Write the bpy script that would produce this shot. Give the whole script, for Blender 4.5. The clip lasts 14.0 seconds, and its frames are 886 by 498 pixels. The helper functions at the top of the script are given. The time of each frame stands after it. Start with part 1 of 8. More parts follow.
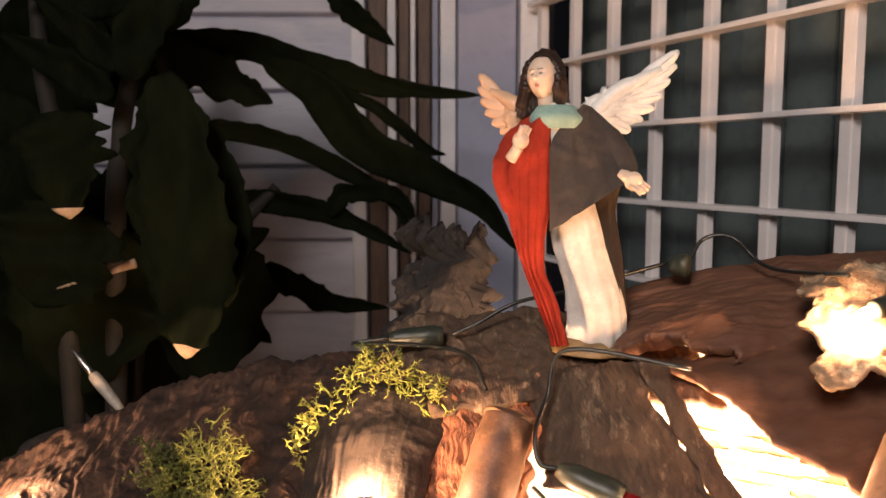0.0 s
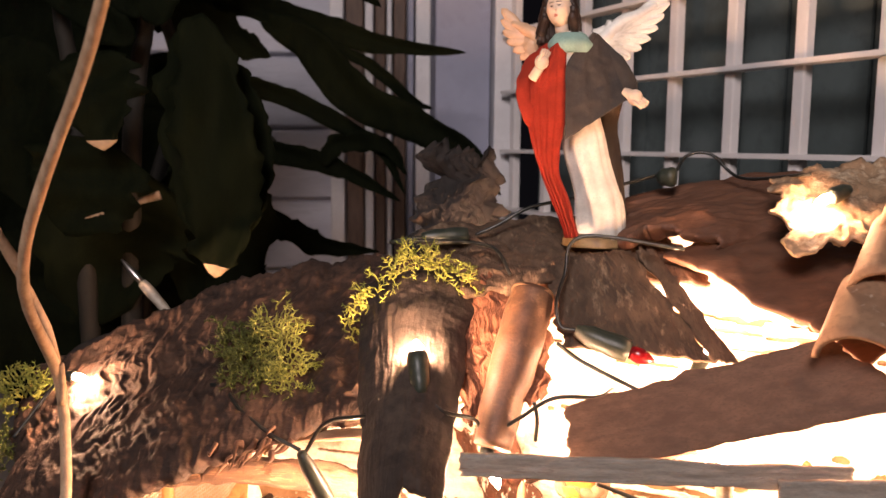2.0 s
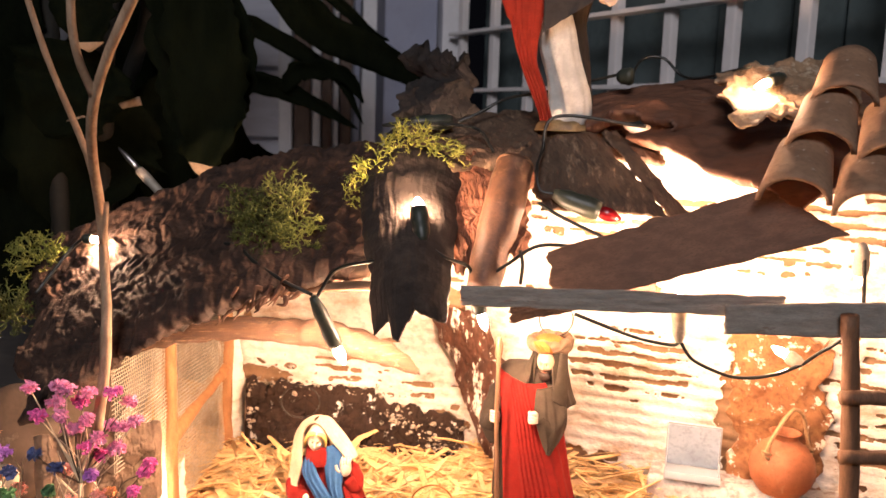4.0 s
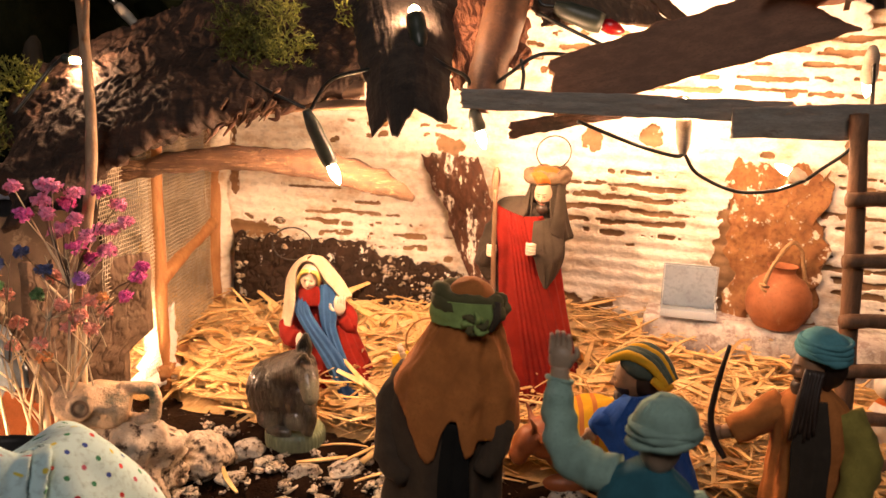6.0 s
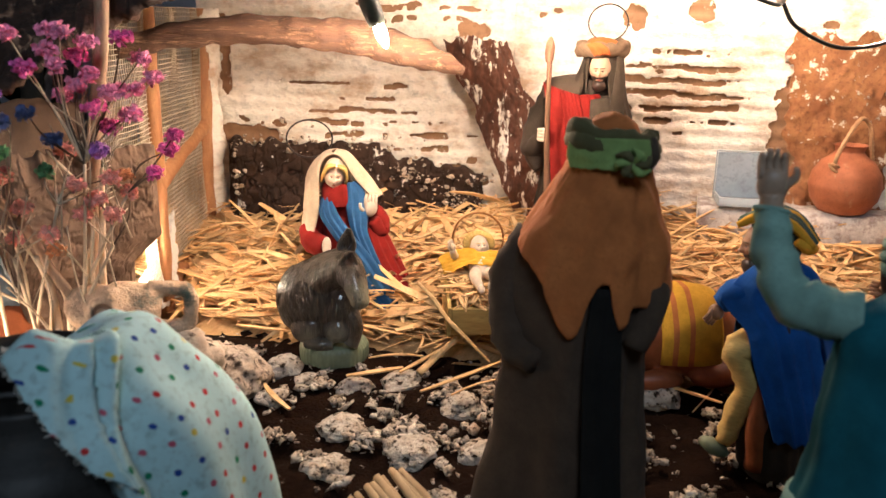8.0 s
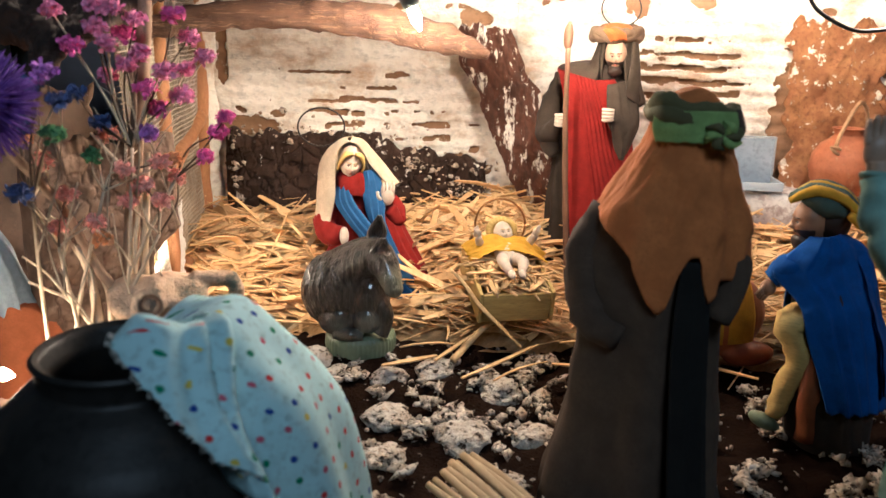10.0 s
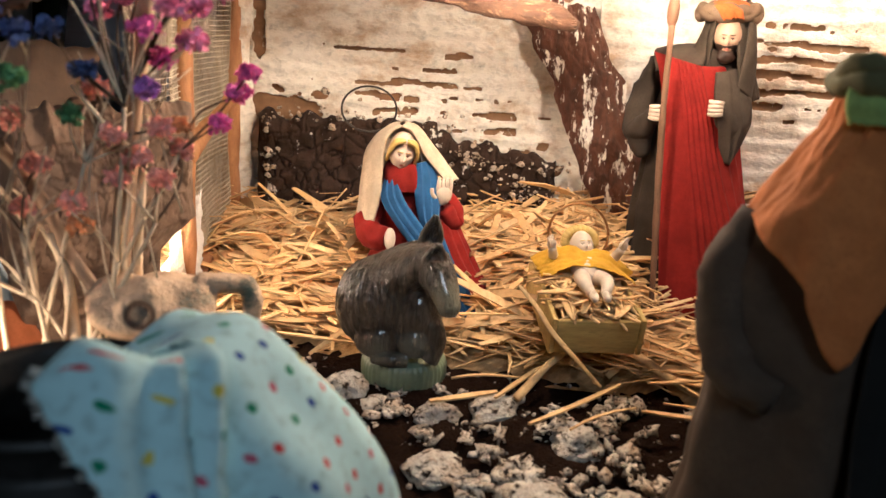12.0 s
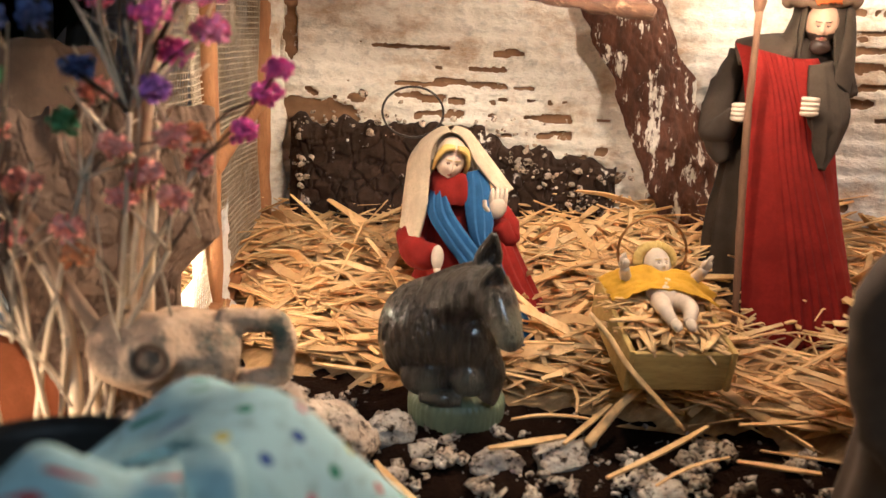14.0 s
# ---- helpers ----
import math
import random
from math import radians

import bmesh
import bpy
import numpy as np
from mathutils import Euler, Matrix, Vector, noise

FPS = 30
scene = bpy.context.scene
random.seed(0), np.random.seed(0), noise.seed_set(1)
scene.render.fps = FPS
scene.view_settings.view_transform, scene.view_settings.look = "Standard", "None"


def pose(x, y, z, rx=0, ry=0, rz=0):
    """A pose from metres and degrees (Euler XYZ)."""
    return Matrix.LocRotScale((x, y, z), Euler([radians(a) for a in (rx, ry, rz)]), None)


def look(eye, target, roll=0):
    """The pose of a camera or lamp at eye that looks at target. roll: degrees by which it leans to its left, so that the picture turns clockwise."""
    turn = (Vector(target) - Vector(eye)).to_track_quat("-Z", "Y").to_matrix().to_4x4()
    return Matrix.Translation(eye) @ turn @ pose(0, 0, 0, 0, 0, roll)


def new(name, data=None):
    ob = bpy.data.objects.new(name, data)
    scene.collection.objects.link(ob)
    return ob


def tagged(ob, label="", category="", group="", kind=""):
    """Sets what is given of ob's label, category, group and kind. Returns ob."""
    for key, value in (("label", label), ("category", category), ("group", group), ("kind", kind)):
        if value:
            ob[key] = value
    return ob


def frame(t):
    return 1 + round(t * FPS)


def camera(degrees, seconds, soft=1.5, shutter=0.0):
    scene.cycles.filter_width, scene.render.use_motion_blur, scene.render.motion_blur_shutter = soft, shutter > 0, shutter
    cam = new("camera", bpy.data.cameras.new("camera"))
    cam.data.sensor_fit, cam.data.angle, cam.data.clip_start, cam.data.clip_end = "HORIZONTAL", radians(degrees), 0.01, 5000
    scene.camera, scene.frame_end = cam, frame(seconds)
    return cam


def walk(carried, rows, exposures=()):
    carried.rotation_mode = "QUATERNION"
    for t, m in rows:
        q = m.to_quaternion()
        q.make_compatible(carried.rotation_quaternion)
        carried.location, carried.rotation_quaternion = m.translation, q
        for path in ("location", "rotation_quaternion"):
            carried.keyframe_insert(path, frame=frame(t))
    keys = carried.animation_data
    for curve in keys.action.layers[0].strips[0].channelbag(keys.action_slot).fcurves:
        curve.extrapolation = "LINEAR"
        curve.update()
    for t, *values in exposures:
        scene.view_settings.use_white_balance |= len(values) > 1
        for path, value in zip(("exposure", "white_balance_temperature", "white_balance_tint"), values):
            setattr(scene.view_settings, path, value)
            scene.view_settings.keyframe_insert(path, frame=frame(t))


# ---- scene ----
cam = camera(56.2, 14.0)
# a phone's small lens, focused at arm's length
cam.data.dof.use_dof, cam.data.dof.focus_distance, cam.data.dof.aperture_fstop = True, 0.47, 16.0
METRES, EYE, TILT, LEAN, TURN = 0.6, 0.43, -6.0, 0.0, 0.0
ROWS = [
    (0.0, 0.0, 0.0, 0.0, -0.0, -0.0, 0.0),
    (0.5, -0.0129, -0.0061, -0.0214, -0.46, -0.31, 0.03),
    (1.0, -0.0301, -0.0386, -0.0315, -1.2, -0.31, 0.18),
    (1.5, -0.0569, -0.0789, -0.0528, -2.11, -0.5, 0.05),
    (2.0, -0.0828, -0.123, -0.0767, -3.59, -1.16, -0.08),
    (4.5, -0.1782, -0.2245, -0.2164, -9.82, -3.96, -1.04),
    (5.0, -0.182, -0.2219, -0.2525, -10.12, -5.39, -1.05),
    (5.5, -0.1841, -0.2222, -0.2818, -10.33, -6.33, -0.92),
    (6.0, -0.1836, -0.2052, -0.3076, -10.62, -7.18, -0.74),
    (6.5, -0.1875, -0.1864, -0.3301, -11.01, -8.13, -0.42),
    (7.0, -0.2183, -0.1469, -0.3578, -11.54, -8.76, 0.07),
    (7.5, -0.2543, -0.1022, -0.3851, -13.64, -9.64, 0.43),
    (10.0, -0.3744, -0.0425, -0.4105, -20.89, -9.94, 1.0),
    (10.5, -0.3724, -0.0059, -0.4157, -20.01, -9.93, 0.6),
    (11.0, -0.3772, 0.0385, -0.4224, -19.52, -9.8, -0.35),
    (11.5, -0.3604, 0.0698, -0.4305, -18.8, -9.36, -1.04),
    (12.0, -0.3478, 0.0961, -0.4346, -17.94, -9.31, -1.5),
    (12.5, -0.3357, 0.1309, -0.4385, -16.98, -9.44, -1.22),
    (13.0, -0.3305, 0.1552, -0.4314, -16.69, -9.3, -0.75),
    (13.5, -0.3333, 0.1716, -0.433, -16.42, -9.23, -0.91),
    (14.0, -0.3399, 0.1781, -0.4357, -15.87, -9.1, -0.82),
]

STOPS = [(0.0, 0.24, 8200, 28), (1.0, 0.24, 8200, 31), (2.2, 0.28, 7900, 33), (4.3, -0.45, 7000, 24), (6.0, -1.04, 8400, 26), (7.5, -1.18, 6150, 12), (10.0, -1.2, 5100, 2), (12.5, -1.42, 5450, 4), (14.0, -1.52, 5450, 3)]
walk(cam, [(t, pose(0, 0, EYE, TILT, LEAN, TURN) @ pose(METRES * x, METRES * y, METRES * z, 90 + pitch, roll, yaw)) for t, x, y, z, yaw, pitch, roll in ROWS], STOPS)

# world: a dim night sky, bluish
world = bpy.data.worlds.new("night")
scene.world = world
world.use_nodes = True
world.node_tree.nodes["Background"].inputs[0].default_value = (0.62, 0.72, 1.0, 1)
world.node_tree.nodes["Background"].inputs[1].default_value = 0.004

# unseen cool light inferred behind the camera; its place and fixture are invented
lamp = bpy.data.lights.new("unseen_lamp", "AREA")
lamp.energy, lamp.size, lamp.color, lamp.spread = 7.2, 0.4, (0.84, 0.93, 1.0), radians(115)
porch = new("unseen_lamp_light", lamp)
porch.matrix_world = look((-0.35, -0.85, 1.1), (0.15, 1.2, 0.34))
BULB_POWER = 4200.0


# ---- small tools ----
V = Vector


def mat(name, a, b=None, scale=120.0, rough=0.75, bump=0.35, metal=0.0, stretch=(1, 1, 1), fine=6.0, third=None,
        third_scale=60.0, third_at=0.6, third_soft=0.06, island=0.0, spec=0.4, sheen=0.0, coat=0.0, weave=0.0, size=0.0008, grit=1.0):
    """Two-scale noise colour with relief; third: flecks or stains with a shape of their own."""
    m = bpy.data.materials.new(name)
    m.use_nodes = True
    nt = m.node_tree
    ns, ln = nt.nodes, nt.links
    bs = ns["Principled BSDF"]
    bs.inputs["Roughness"].default_value = rough
    bs.inputs["Metallic"].default_value = metal
    bs.inputs["Specular IOR Level"].default_value = spec
    if sheen:
        bs.inputs["Sheen Weight"].default_value = sheen
    if coat:
        bs.inputs["Coat Weight"].default_value = coat
        bs.inputs["Coat Roughness"].default_value = 0.12
    b = b or tuple(c * 0.7 for c in a)
    tc = ns.new("ShaderNodeTexCoord")
    mp = ns.new("ShaderNodeMapping")
    mp.inputs["Scale"].default_value = stretch
    ln.new(tc.outputs["Object"], mp.inputs[0])

    def tex(s, detail=5.0, r=0.6):
        n = ns.new("ShaderNodeTexNoise")
        n.inputs["Scale"].default_value, n.inputs["Detail"].default_value, n.inputs["Roughness"].default_value = s, detail, r
        ln.new(mp.outputs[0], n.inputs["Vector"])
        return n

    def ramp(src, lo, hi):
        r = ns.new("ShaderNodeMapRange")
        r.inputs[1].default_value, r.inputs[2].default_value = lo, hi
        ln.new(src, r.inputs[0])
        return r.outputs[0]

    def mix(fac, c1, c2, mode="MIX"):
        x = ns.new("ShaderNodeMix")
        x.data_type, x.blend_type = "RGBA", mode
        for sock, val in ((0, fac), (6, c1), (7, c2)):
            if isinstance(val, (tuple, float, int)):
                x.inputs[sock].default_value = (*val, 1) if isinstance(val, tuple) else val
            else:
                ln.new(val, x.inputs[sock])
        return x.outputs[2]

    big, small = tex(scale), tex(scale * fine, 4.0)
    col = mix(ramp(big.outputs[0], 0.36, 0.64), a, b)
    dark = tuple(c * (1 - 0.38 * grit) for c in a)
    col = mix(ramp(small.outputs[0], 0.5, 0.75), col, dark)
    if third:
        t3 = tex(third_scale, 6.0, 0.68)
        col = mix(ramp(t3.outputs[0], third_at - third_soft, third_at + third_soft), col, third)
    if island:
        geo = ns.new("ShaderNodeNewGeometry")
        hsv = ns.new("ShaderNodeHueSaturation")
        ln.new(col, hsv.inputs["Color"])
        r = ns.new("ShaderNodeMapRange")
        r.inputs[3].default_value, r.inputs[4].default_value = 1 - island, 1 + island
        ln.new(geo.outputs["Random Per Island"], r.inputs[0])
        ln.new(r.outputs[0], hsv.inputs["Value"])
        col = hsv.outputs[0]
    ln.new(col, bs.inputs["Base Color"])
    height = mix(0.45, big.outputs[0], small.outputs[0])
    if weave:
        wv = ns.new("ShaderNodeTexWave")
        wv.inputs["Scale"].default_value, wv.inputs["Distortion"].default_value = weave, 1.5
        ln.new(mp.outputs[0], wv.inputs["Vector"])
        height = mix(0.14, height, wv.outputs[1])
    if bump:
        bp = ns.new("ShaderNodeBump")
        bp.inputs["Strength"].default_value, bp.inputs["Distance"].default_value = bump, size
        ln.new(height, bp.inputs["Height"])
        ln.new(bp.outputs[0], bs.inputs["Normal"])
    return m


def glow(name, colour, strength):
    m = bpy.data.materials.new(name)
    m.use_nodes = True
    bs = m.node_tree.nodes["Principled BSDF"]
    bs.inputs["Base Color"].default_value = (*colour, 1)
    bs.inputs["Emission Color"].default_value = (*colour, 1)
    bs.inputs["Emission Strength"].default_value = strength
    return m


def as_mesh(name, bm, mats, smooth=True):
    me = bpy.data.meshes.new(name)
    bmesh.ops.recalc_face_normals(bm, faces=bm.faces)
    for f in bm.faces:
        f.smooth = smooth
    bm.to_mesh(me)
    bm.free()
    for m in (mats if isinstance(mats, (list, tuple)) else [mats]):
        me.materials.append(m)
    return me


def thing(name, bm, mats, label, category, m=None, group="", kind="", smooth=True):
    """One top-level object; bm None gives an Empty that carries parts."""
    ob = new(name, as_mesh(name, bm, mats, smooth) if bm else None)
    if m is not None:
        ob.matrix_world = m
    return tagged(ob, label, category, group, kind)


def part(name, bm, mats, parent, label="", m=None, smooth=True, kind=""):
    ob = new(name, as_mesh(name, bm, mats, smooth))
    ob.parent = parent
    if m is not None:
        ob.matrix_basis = m
    if label or kind:
        tagged(ob, label, kind=kind)
    return ob


def at(x, y, z, turn=0.0, tilt=0.0, lean=0.0):
    return pose(x, y, z, tilt, lean, turn)


def spline(pts, n=8):
    """Catmull-Rom through pts."""
    p = [V(q) for q in pts]
    p = [p[0] * 2 - p[1]] + p + [p[-1] * 2 - p[-2]]
    out = []
    for i in range(1, len(p) - 2):
        for k in range(n):
            t = k / n
            a, b, c, d = p[i - 1], p[i], p[i + 1], p[i + 2]
            out.append(0.5 * ((2 * b) + (c - a) * t + (2 * a - 5 * b + 4 * c - d) * t * t + (3 * b - a - 3 * c + d) * t ** 3))
    return out + [p[-2]]


def tube(bm, pts, radius, seg=8, mi=0, rough=0.0, freq=60.0, flat=1.0, caps=True):
    """A swept tube; radius a number, a list of numbers along it, or a function of 0..1."""
    pts = [V(q) for q in pts]
    n = len(pts)
    ref = None
    rings = []
    for i, q in enumerate(pts):
        d = (pts[min(i + 1, n - 1)] - pts[max(i - 1, 0)]).normalized()
        if ref is None:
            ref = d.orthogonal().normalized()
        ref = (ref - d * ref.dot(d)).normalized()
        side = d.cross(ref)
        s = i / max(n - 1, 1)
        if callable(radius):
            r = radius(s)
        elif isinstance(radius, (list, tuple)):
            f = s * (len(radius) - 1)
            k = min(int(f), len(radius) - 2)
            r = radius[k] + (radius[k + 1] - radius[k]) * (f - k)
        else:
            r = radius
        ring = []
        for j in range(seg):
            a = 2 * math.pi * j / seg
            o = ref * math.cos(a) + side * (math.sin(a) * flat)
            rr = r
            if rough:
                rr *= 1 + rough * noise.noise((q + o * r) * freq)
            ring.append(bm.verts.new(q + o * rr))
        rings.append(ring)
    for i in range(n - 1):
        for j in range(seg):
            f = bm.faces.new((rings[i][j], rings[i][(j + 1) % seg], rings[i + 1][(j + 1) % seg], rings[i + 1][j]))
            f.material_index = mi
    if caps:
        for ring in (rings[0], rings[-1]):
            bm.faces.new(ring).material_index = mi
    return bm


def ball(bm, c, r, mi=0, seg=16, rings=10, m=None, rough=0.0, freq=80.0):
    """An ellipsoid with radii r, turned by m, with uneven surface."""
    r = (r, r, r) if isinstance(r, (int, float)) else r
    rot = m or Matrix.Identity(3)
    c = V(c)
    vs = []
    for i in range(rings + 1):
        th = math.pi * i / rings
        row = []
        for j in range(seg if 0 < i < rings else 1):
            ph = 2 * math.pi * j / seg
            d = V((math.sin(th) * math.cos(ph), math.sin(th) * math.sin(ph), math.cos(th)))
            k = 1 + (rough * noise.noise((c + d * max(r)) * freq) if rough else 0)
            row.append(bm.verts.new(c + rot @ V((d.x * r[0] * k, d.y * r[1] * k, d.z * r[2] * k))))
        vs.append(row)
    for i in range(rings):
        a, b = vs[i], vs[i + 1]
        for j in range(seg):
            k = (j + 1) % seg
            q = [a[j % len(a)], b[j % len(b)], b[k % len(b)], a[k % len(a)]]
            q = list(dict.fromkeys(q))
            if len(q) > 2:
                bm.faces.new(q).material_index = mi
    return bm


def turn3(rx=0, ry=0, rz=0):
    return Euler([radians(a) for a in (rx, ry, rz)]).to_matrix()


def loft(bm, rings, mi=0, seg=48, pleats=0, amp=0.0, lump=0.0, a0=0.0, a1=360.0, grow=0.0, thick=0.0012, phase=0.0, steps=5, paint=None, cap=True, twist=0.0, hem=0.0, slant=0.0, top=None):
    """A skin through rings (z, cx, cy, rx, ry); angle 0 is +x, 270 the front (-y). Part of the turn gives a draped shell with thickness.
    Pleats deepen downwards."""
    rs = spline5(rings, steps)
    full = a1 - a0 >= 359.9
    cols = seg if full else seg + 1
    zs = [r[0] for r in rs]
    lo, hi = min(zs), max(zs)

    def place(i, j, off):
        z, cx, cy, rx, ry = rs[i]
        down = (hi - z) / max(hi - lo, 1e-6)
        b0, b1 = (a0, a1) if top is None else (top[0] + (a0 - top[0]) * down, top[1] + (a1 - top[1]) * down)
        a = radians(b0 + (b1 - b0) * j / seg + twist * down)
        z = z + slant * down * j / seg + hem * down ** 3 * (noise.noise(V((a * 2.1, phase, 3))) + 0.6 * noise.noise(V((a * 6, phase, 1))))
        k = 0.0
        if pleats:
            k = amp * down ** 0.7 * (math.sin(a * pleats + phase + 1.3 * math.sin(a * 2.3 + phase)) + 0.4 * math.sin(a * pleats * 0.53 + 2 + phase))
        p = V((math.cos(a), math.sin(a), 0))
        if lump:
            k += lump * (noise.noise(V((cx, cy, z)) * 45 + p * 1.1 + V((phase, 0, 0))) + 0.45 * noise.noise(V((cx, cy, z)) * 110 + p * 3.1 + V((0, phase, 0))))
        g = grow + off + k
        return V((cx + p.x * (rx + g), cy + p.y * (ry + g), z))

    def layer(off):
        return [[bm.verts.new(place(i, j, off)) for j in range(cols)] for i in range(len(rs))]

    def skin(vs):
        for i in range(len(rs) - 1):
            for j in range(seg):
                k = (j + 1) % cols
                f = bm.faces.new((vs[i][j], vs[i][k], vs[i + 1][k], vs[i + 1][j]))
                f.material_index = paint(rs[i][0], a0 + (a1 - a0) * (j + 0.5) / seg) if paint else mi

    outer = layer(0.0)
    skin(outer)
    if full:
        if cap:
            for row in (outer[0], outer[-1]):
                bm.faces.new(row).material_index = mi
    else:
        inner = layer(-thick)
        skin(inner)
        n = len(rs)
        for i in range(n - 1):
            for j in (0, seg):
                bm.faces.new((outer[i][j], outer[i + 1][j], inner[i + 1][j], inner[i][j])).material_index = mi
        for i in (0, n - 1):
            for j in range(seg):
                bm.faces.new((outer[i][j], outer[i][j + 1], inner[i][j + 1], inner[i][j])).material_index = mi
    return bm


def spline5(rings, n):
    out = []
    p = [np.array(r, float) for r in rings]
    p = [2 * p[0] - p[1]] + p + [2 * p[-1] - p[-2]]
    for i in range(1, len(p) - 2):
        for k in range(n):
            t = k / n
            a, b, c, d = p[i - 1], p[i], p[i + 1], p[i + 2]
            out.append(0.5 * ((2 * b) + (c - a) * t + (2 * a - 5 * b + 4 * c - d) * t * t + (3 * b - a - 3 * c + d) * t ** 3))
    return out + [p[-2]]


def sheet(bm, corners, nu=40, nv=20, bulge=0.0, thick=0.006, lump=0.004, freq=35.0, ragged=0.012, seed=0.0, ridges=0.0, ridge_n=9, mi=0, fray=None, curl=0.0, front=None, thin=0.0, fibre=0.0, grain=(60, 5)):
    """A piece of bark or board: four corners (front-left, front-right, back-right, back-left), bowed, lumpy, with torn edges and thickness."""
    a, b, c, d = [V(q) for q in corners]
    nrm = (b - a).cross(d - a).normalized()
    lu, lv = ((b - a).length + (c - d).length) / 2, ((d - a).length + (c - b).length) / 2
    sd = V((seed * 7.3, seed * 3.1, seed))
    fray = fray or (1, 1, 1, 1)

    def rag(s, k):
        return ragged * (noise.noise(V((s * 5, k * 9, seed))) * 0.8 + 0.45 * noise.noise(V((s * 13, k * 9, seed + 3))) + 0.12 * noise.noise(V((s * 40, k * 9, seed + 5))))

    def place(u, v, low):
        uu, vv = u, v
        vv = v + ((1 - v) * rag(u, 1) * fray[0] + v * rag(u, 2) * fray[2]) / max(lv, 1e-4)
        uu = u + ((1 - u) * rag(v, 3) * fray[3] + u * rag(v, 4) * fray[1]) / max(lu, 1e-4)
        if front:
            vv += (1 - v) ** 2 * np.interp(u, [f[0] for f in front], [f[1] for f in front]) / lv
        q = (a * (1 - uu) + b * uu) * (1 - vv) + (d * (1 - uu) + c * uu) * vv
        h = bulge * (1 - (2 * u - 1) ** 2) + curl * (1 - (2 * v - 1) ** 2)
        h += lump * (noise.noise((q + sd) * freq) + 0.5 * noise.noise((q + sd) * freq * 2.7) + 0.3 * noise.noise((q + sd) * freq * 7))
        if ridges:
            h += ridges * (abs(math.sin(math.pi * ridge_n * u + 2.2 * noise.noise((q + sd) * 18) + 3 * v)) ** 0.6 - 0.5)
        if fibre:
            w = noise.noise(V((u * 3, v * 3, seed)))
            h += fibre * (noise.noise(V(((u + 0.05 * w) * grain[0], (v + 0.05 * w) * grain[1], seed))) + 0.7 * noise.noise(V((u * grain[0] * 2.3, v * grain[1] * 2.3, seed + 4))) - 0.8 * max(0.0, noise.noise(V((u * grain[0] * 0.5, v * grain[1] * 0.5, seed + 9)))))
        if thin:
            h -= thin * max(0.0, 1 - min(u * lu, (1 - u) * lu, v * lv, (1 - v) * lv) / 0.012) ** 2
        if low:
            edge = min(1.0, 0.3 + min(u * lu, (1 - u) * lu, v * lv, (1 - v) * lv) / 0.012)
            h -= thick * (0.75 + 0.5 * noise.noise((q - sd) * freq)) * edge
        return q + nrm * h

    top = [[bm.verts.new(place(i / nu, j / nv, False)) for i in range(nu + 1)] for j in range(nv + 1)]
    bot = [[bm.verts.new(place(i / nu, j / nv, True)) for i in range(nu + 1)] for j in range(nv + 1)]
    for j in range(nv):
        for i in range(nu):
            bm.faces.new((top[j][i], top[j][i + 1], top[j + 1][i + 1], top[j + 1][i])).material_index = mi
            bm.faces.new((bot[j][i], bot[j + 1][i], bot[j + 1][i + 1], bot[j][i + 1])).material_index = mi
    for j in range(nv):
        for i in (0, nu):
            bm.faces.new((top[j][i], top[j + 1][i], bot[j + 1][i], bot[j][i])).material_index = mi
    for i in range(nu):
        for j in (0, nv):
            bm.faces.new((top[j][i], bot[j][i], bot[j][i + 1], top[j][i + 1])).material_index = mi
    return bm


def block(bm, lo, hi, bevel=0.0, mi=0):
    """A box with eased edges."""
    made = bmesh.ops.create_cube(bm, size=1.0)["verts"]
    lo, hi = V(lo), V(hi)
    for v in made:
        v.co = V(((lo[k] + hi[k]) / 2 + v.co[k] * (hi[k] - lo[k]) for k in range(3)))
    faces = list({f for v in made for f in v.link_faces})
    for f in faces:
        f.material_index = mi
    if bevel:
        bmesh.ops.bevel(bm, geom=list({e for f in faces for e in f.edges}), offset=bevel, segments=2, affect="EDGES", profile=0.6)
    return bm


def bar(bm, p, q, w, h, mi=0, bevel=0.0):
    """A squared stick from p to q, w wide and h deep."""
    p, q = V(p), V(q)
    d = (q - p).normalized()
    up = V((0, 0, 1)) if abs(d.z) < 0.9 else V((0, 1, 0))
    s = d.cross(up).normalized()
    up = s.cross(d)
    rings = [[bm.verts.new(e + s * (sx * w / 2) + up * (sy * h / 2)) for sx, sy in ((-1, -1), (1, -1), (1, 1), (-1, 1))] for e in (p, q)]
    faces = [bm.faces.new((rings[0][k], rings[0][(k + 1) % 4], rings[1][(k + 1) % 4], rings[1][k])) for k in range(4)]
    faces += [bm.faces.new(rings[0]), bm.faces.new(rings[1])]
    for f in faces:
        f.material_index = mi
    if bevel:
        bmesh.ops.bevel(bm, geom=list({e for f in faces for e in f.edges}), offset=bevel, segments=2, affect="EDGES", profile=0.6)
    return bm


def ring(bm, c, r, wire, m=None, mi=0, seg=36, squash=1.0, end=1.0):
    rot = m or Matrix.Identity(3)
    pts = [V(c) + rot @ V((r * math.cos(2 * math.pi * end * k / seg), r * squash * math.sin(2 * math.pi * end * k / seg), 0)) for k in range(seg + 1)]
    return tube(bm, pts, wire, 6, mi)


rnd = random.Random(7)
B = bmesh.new


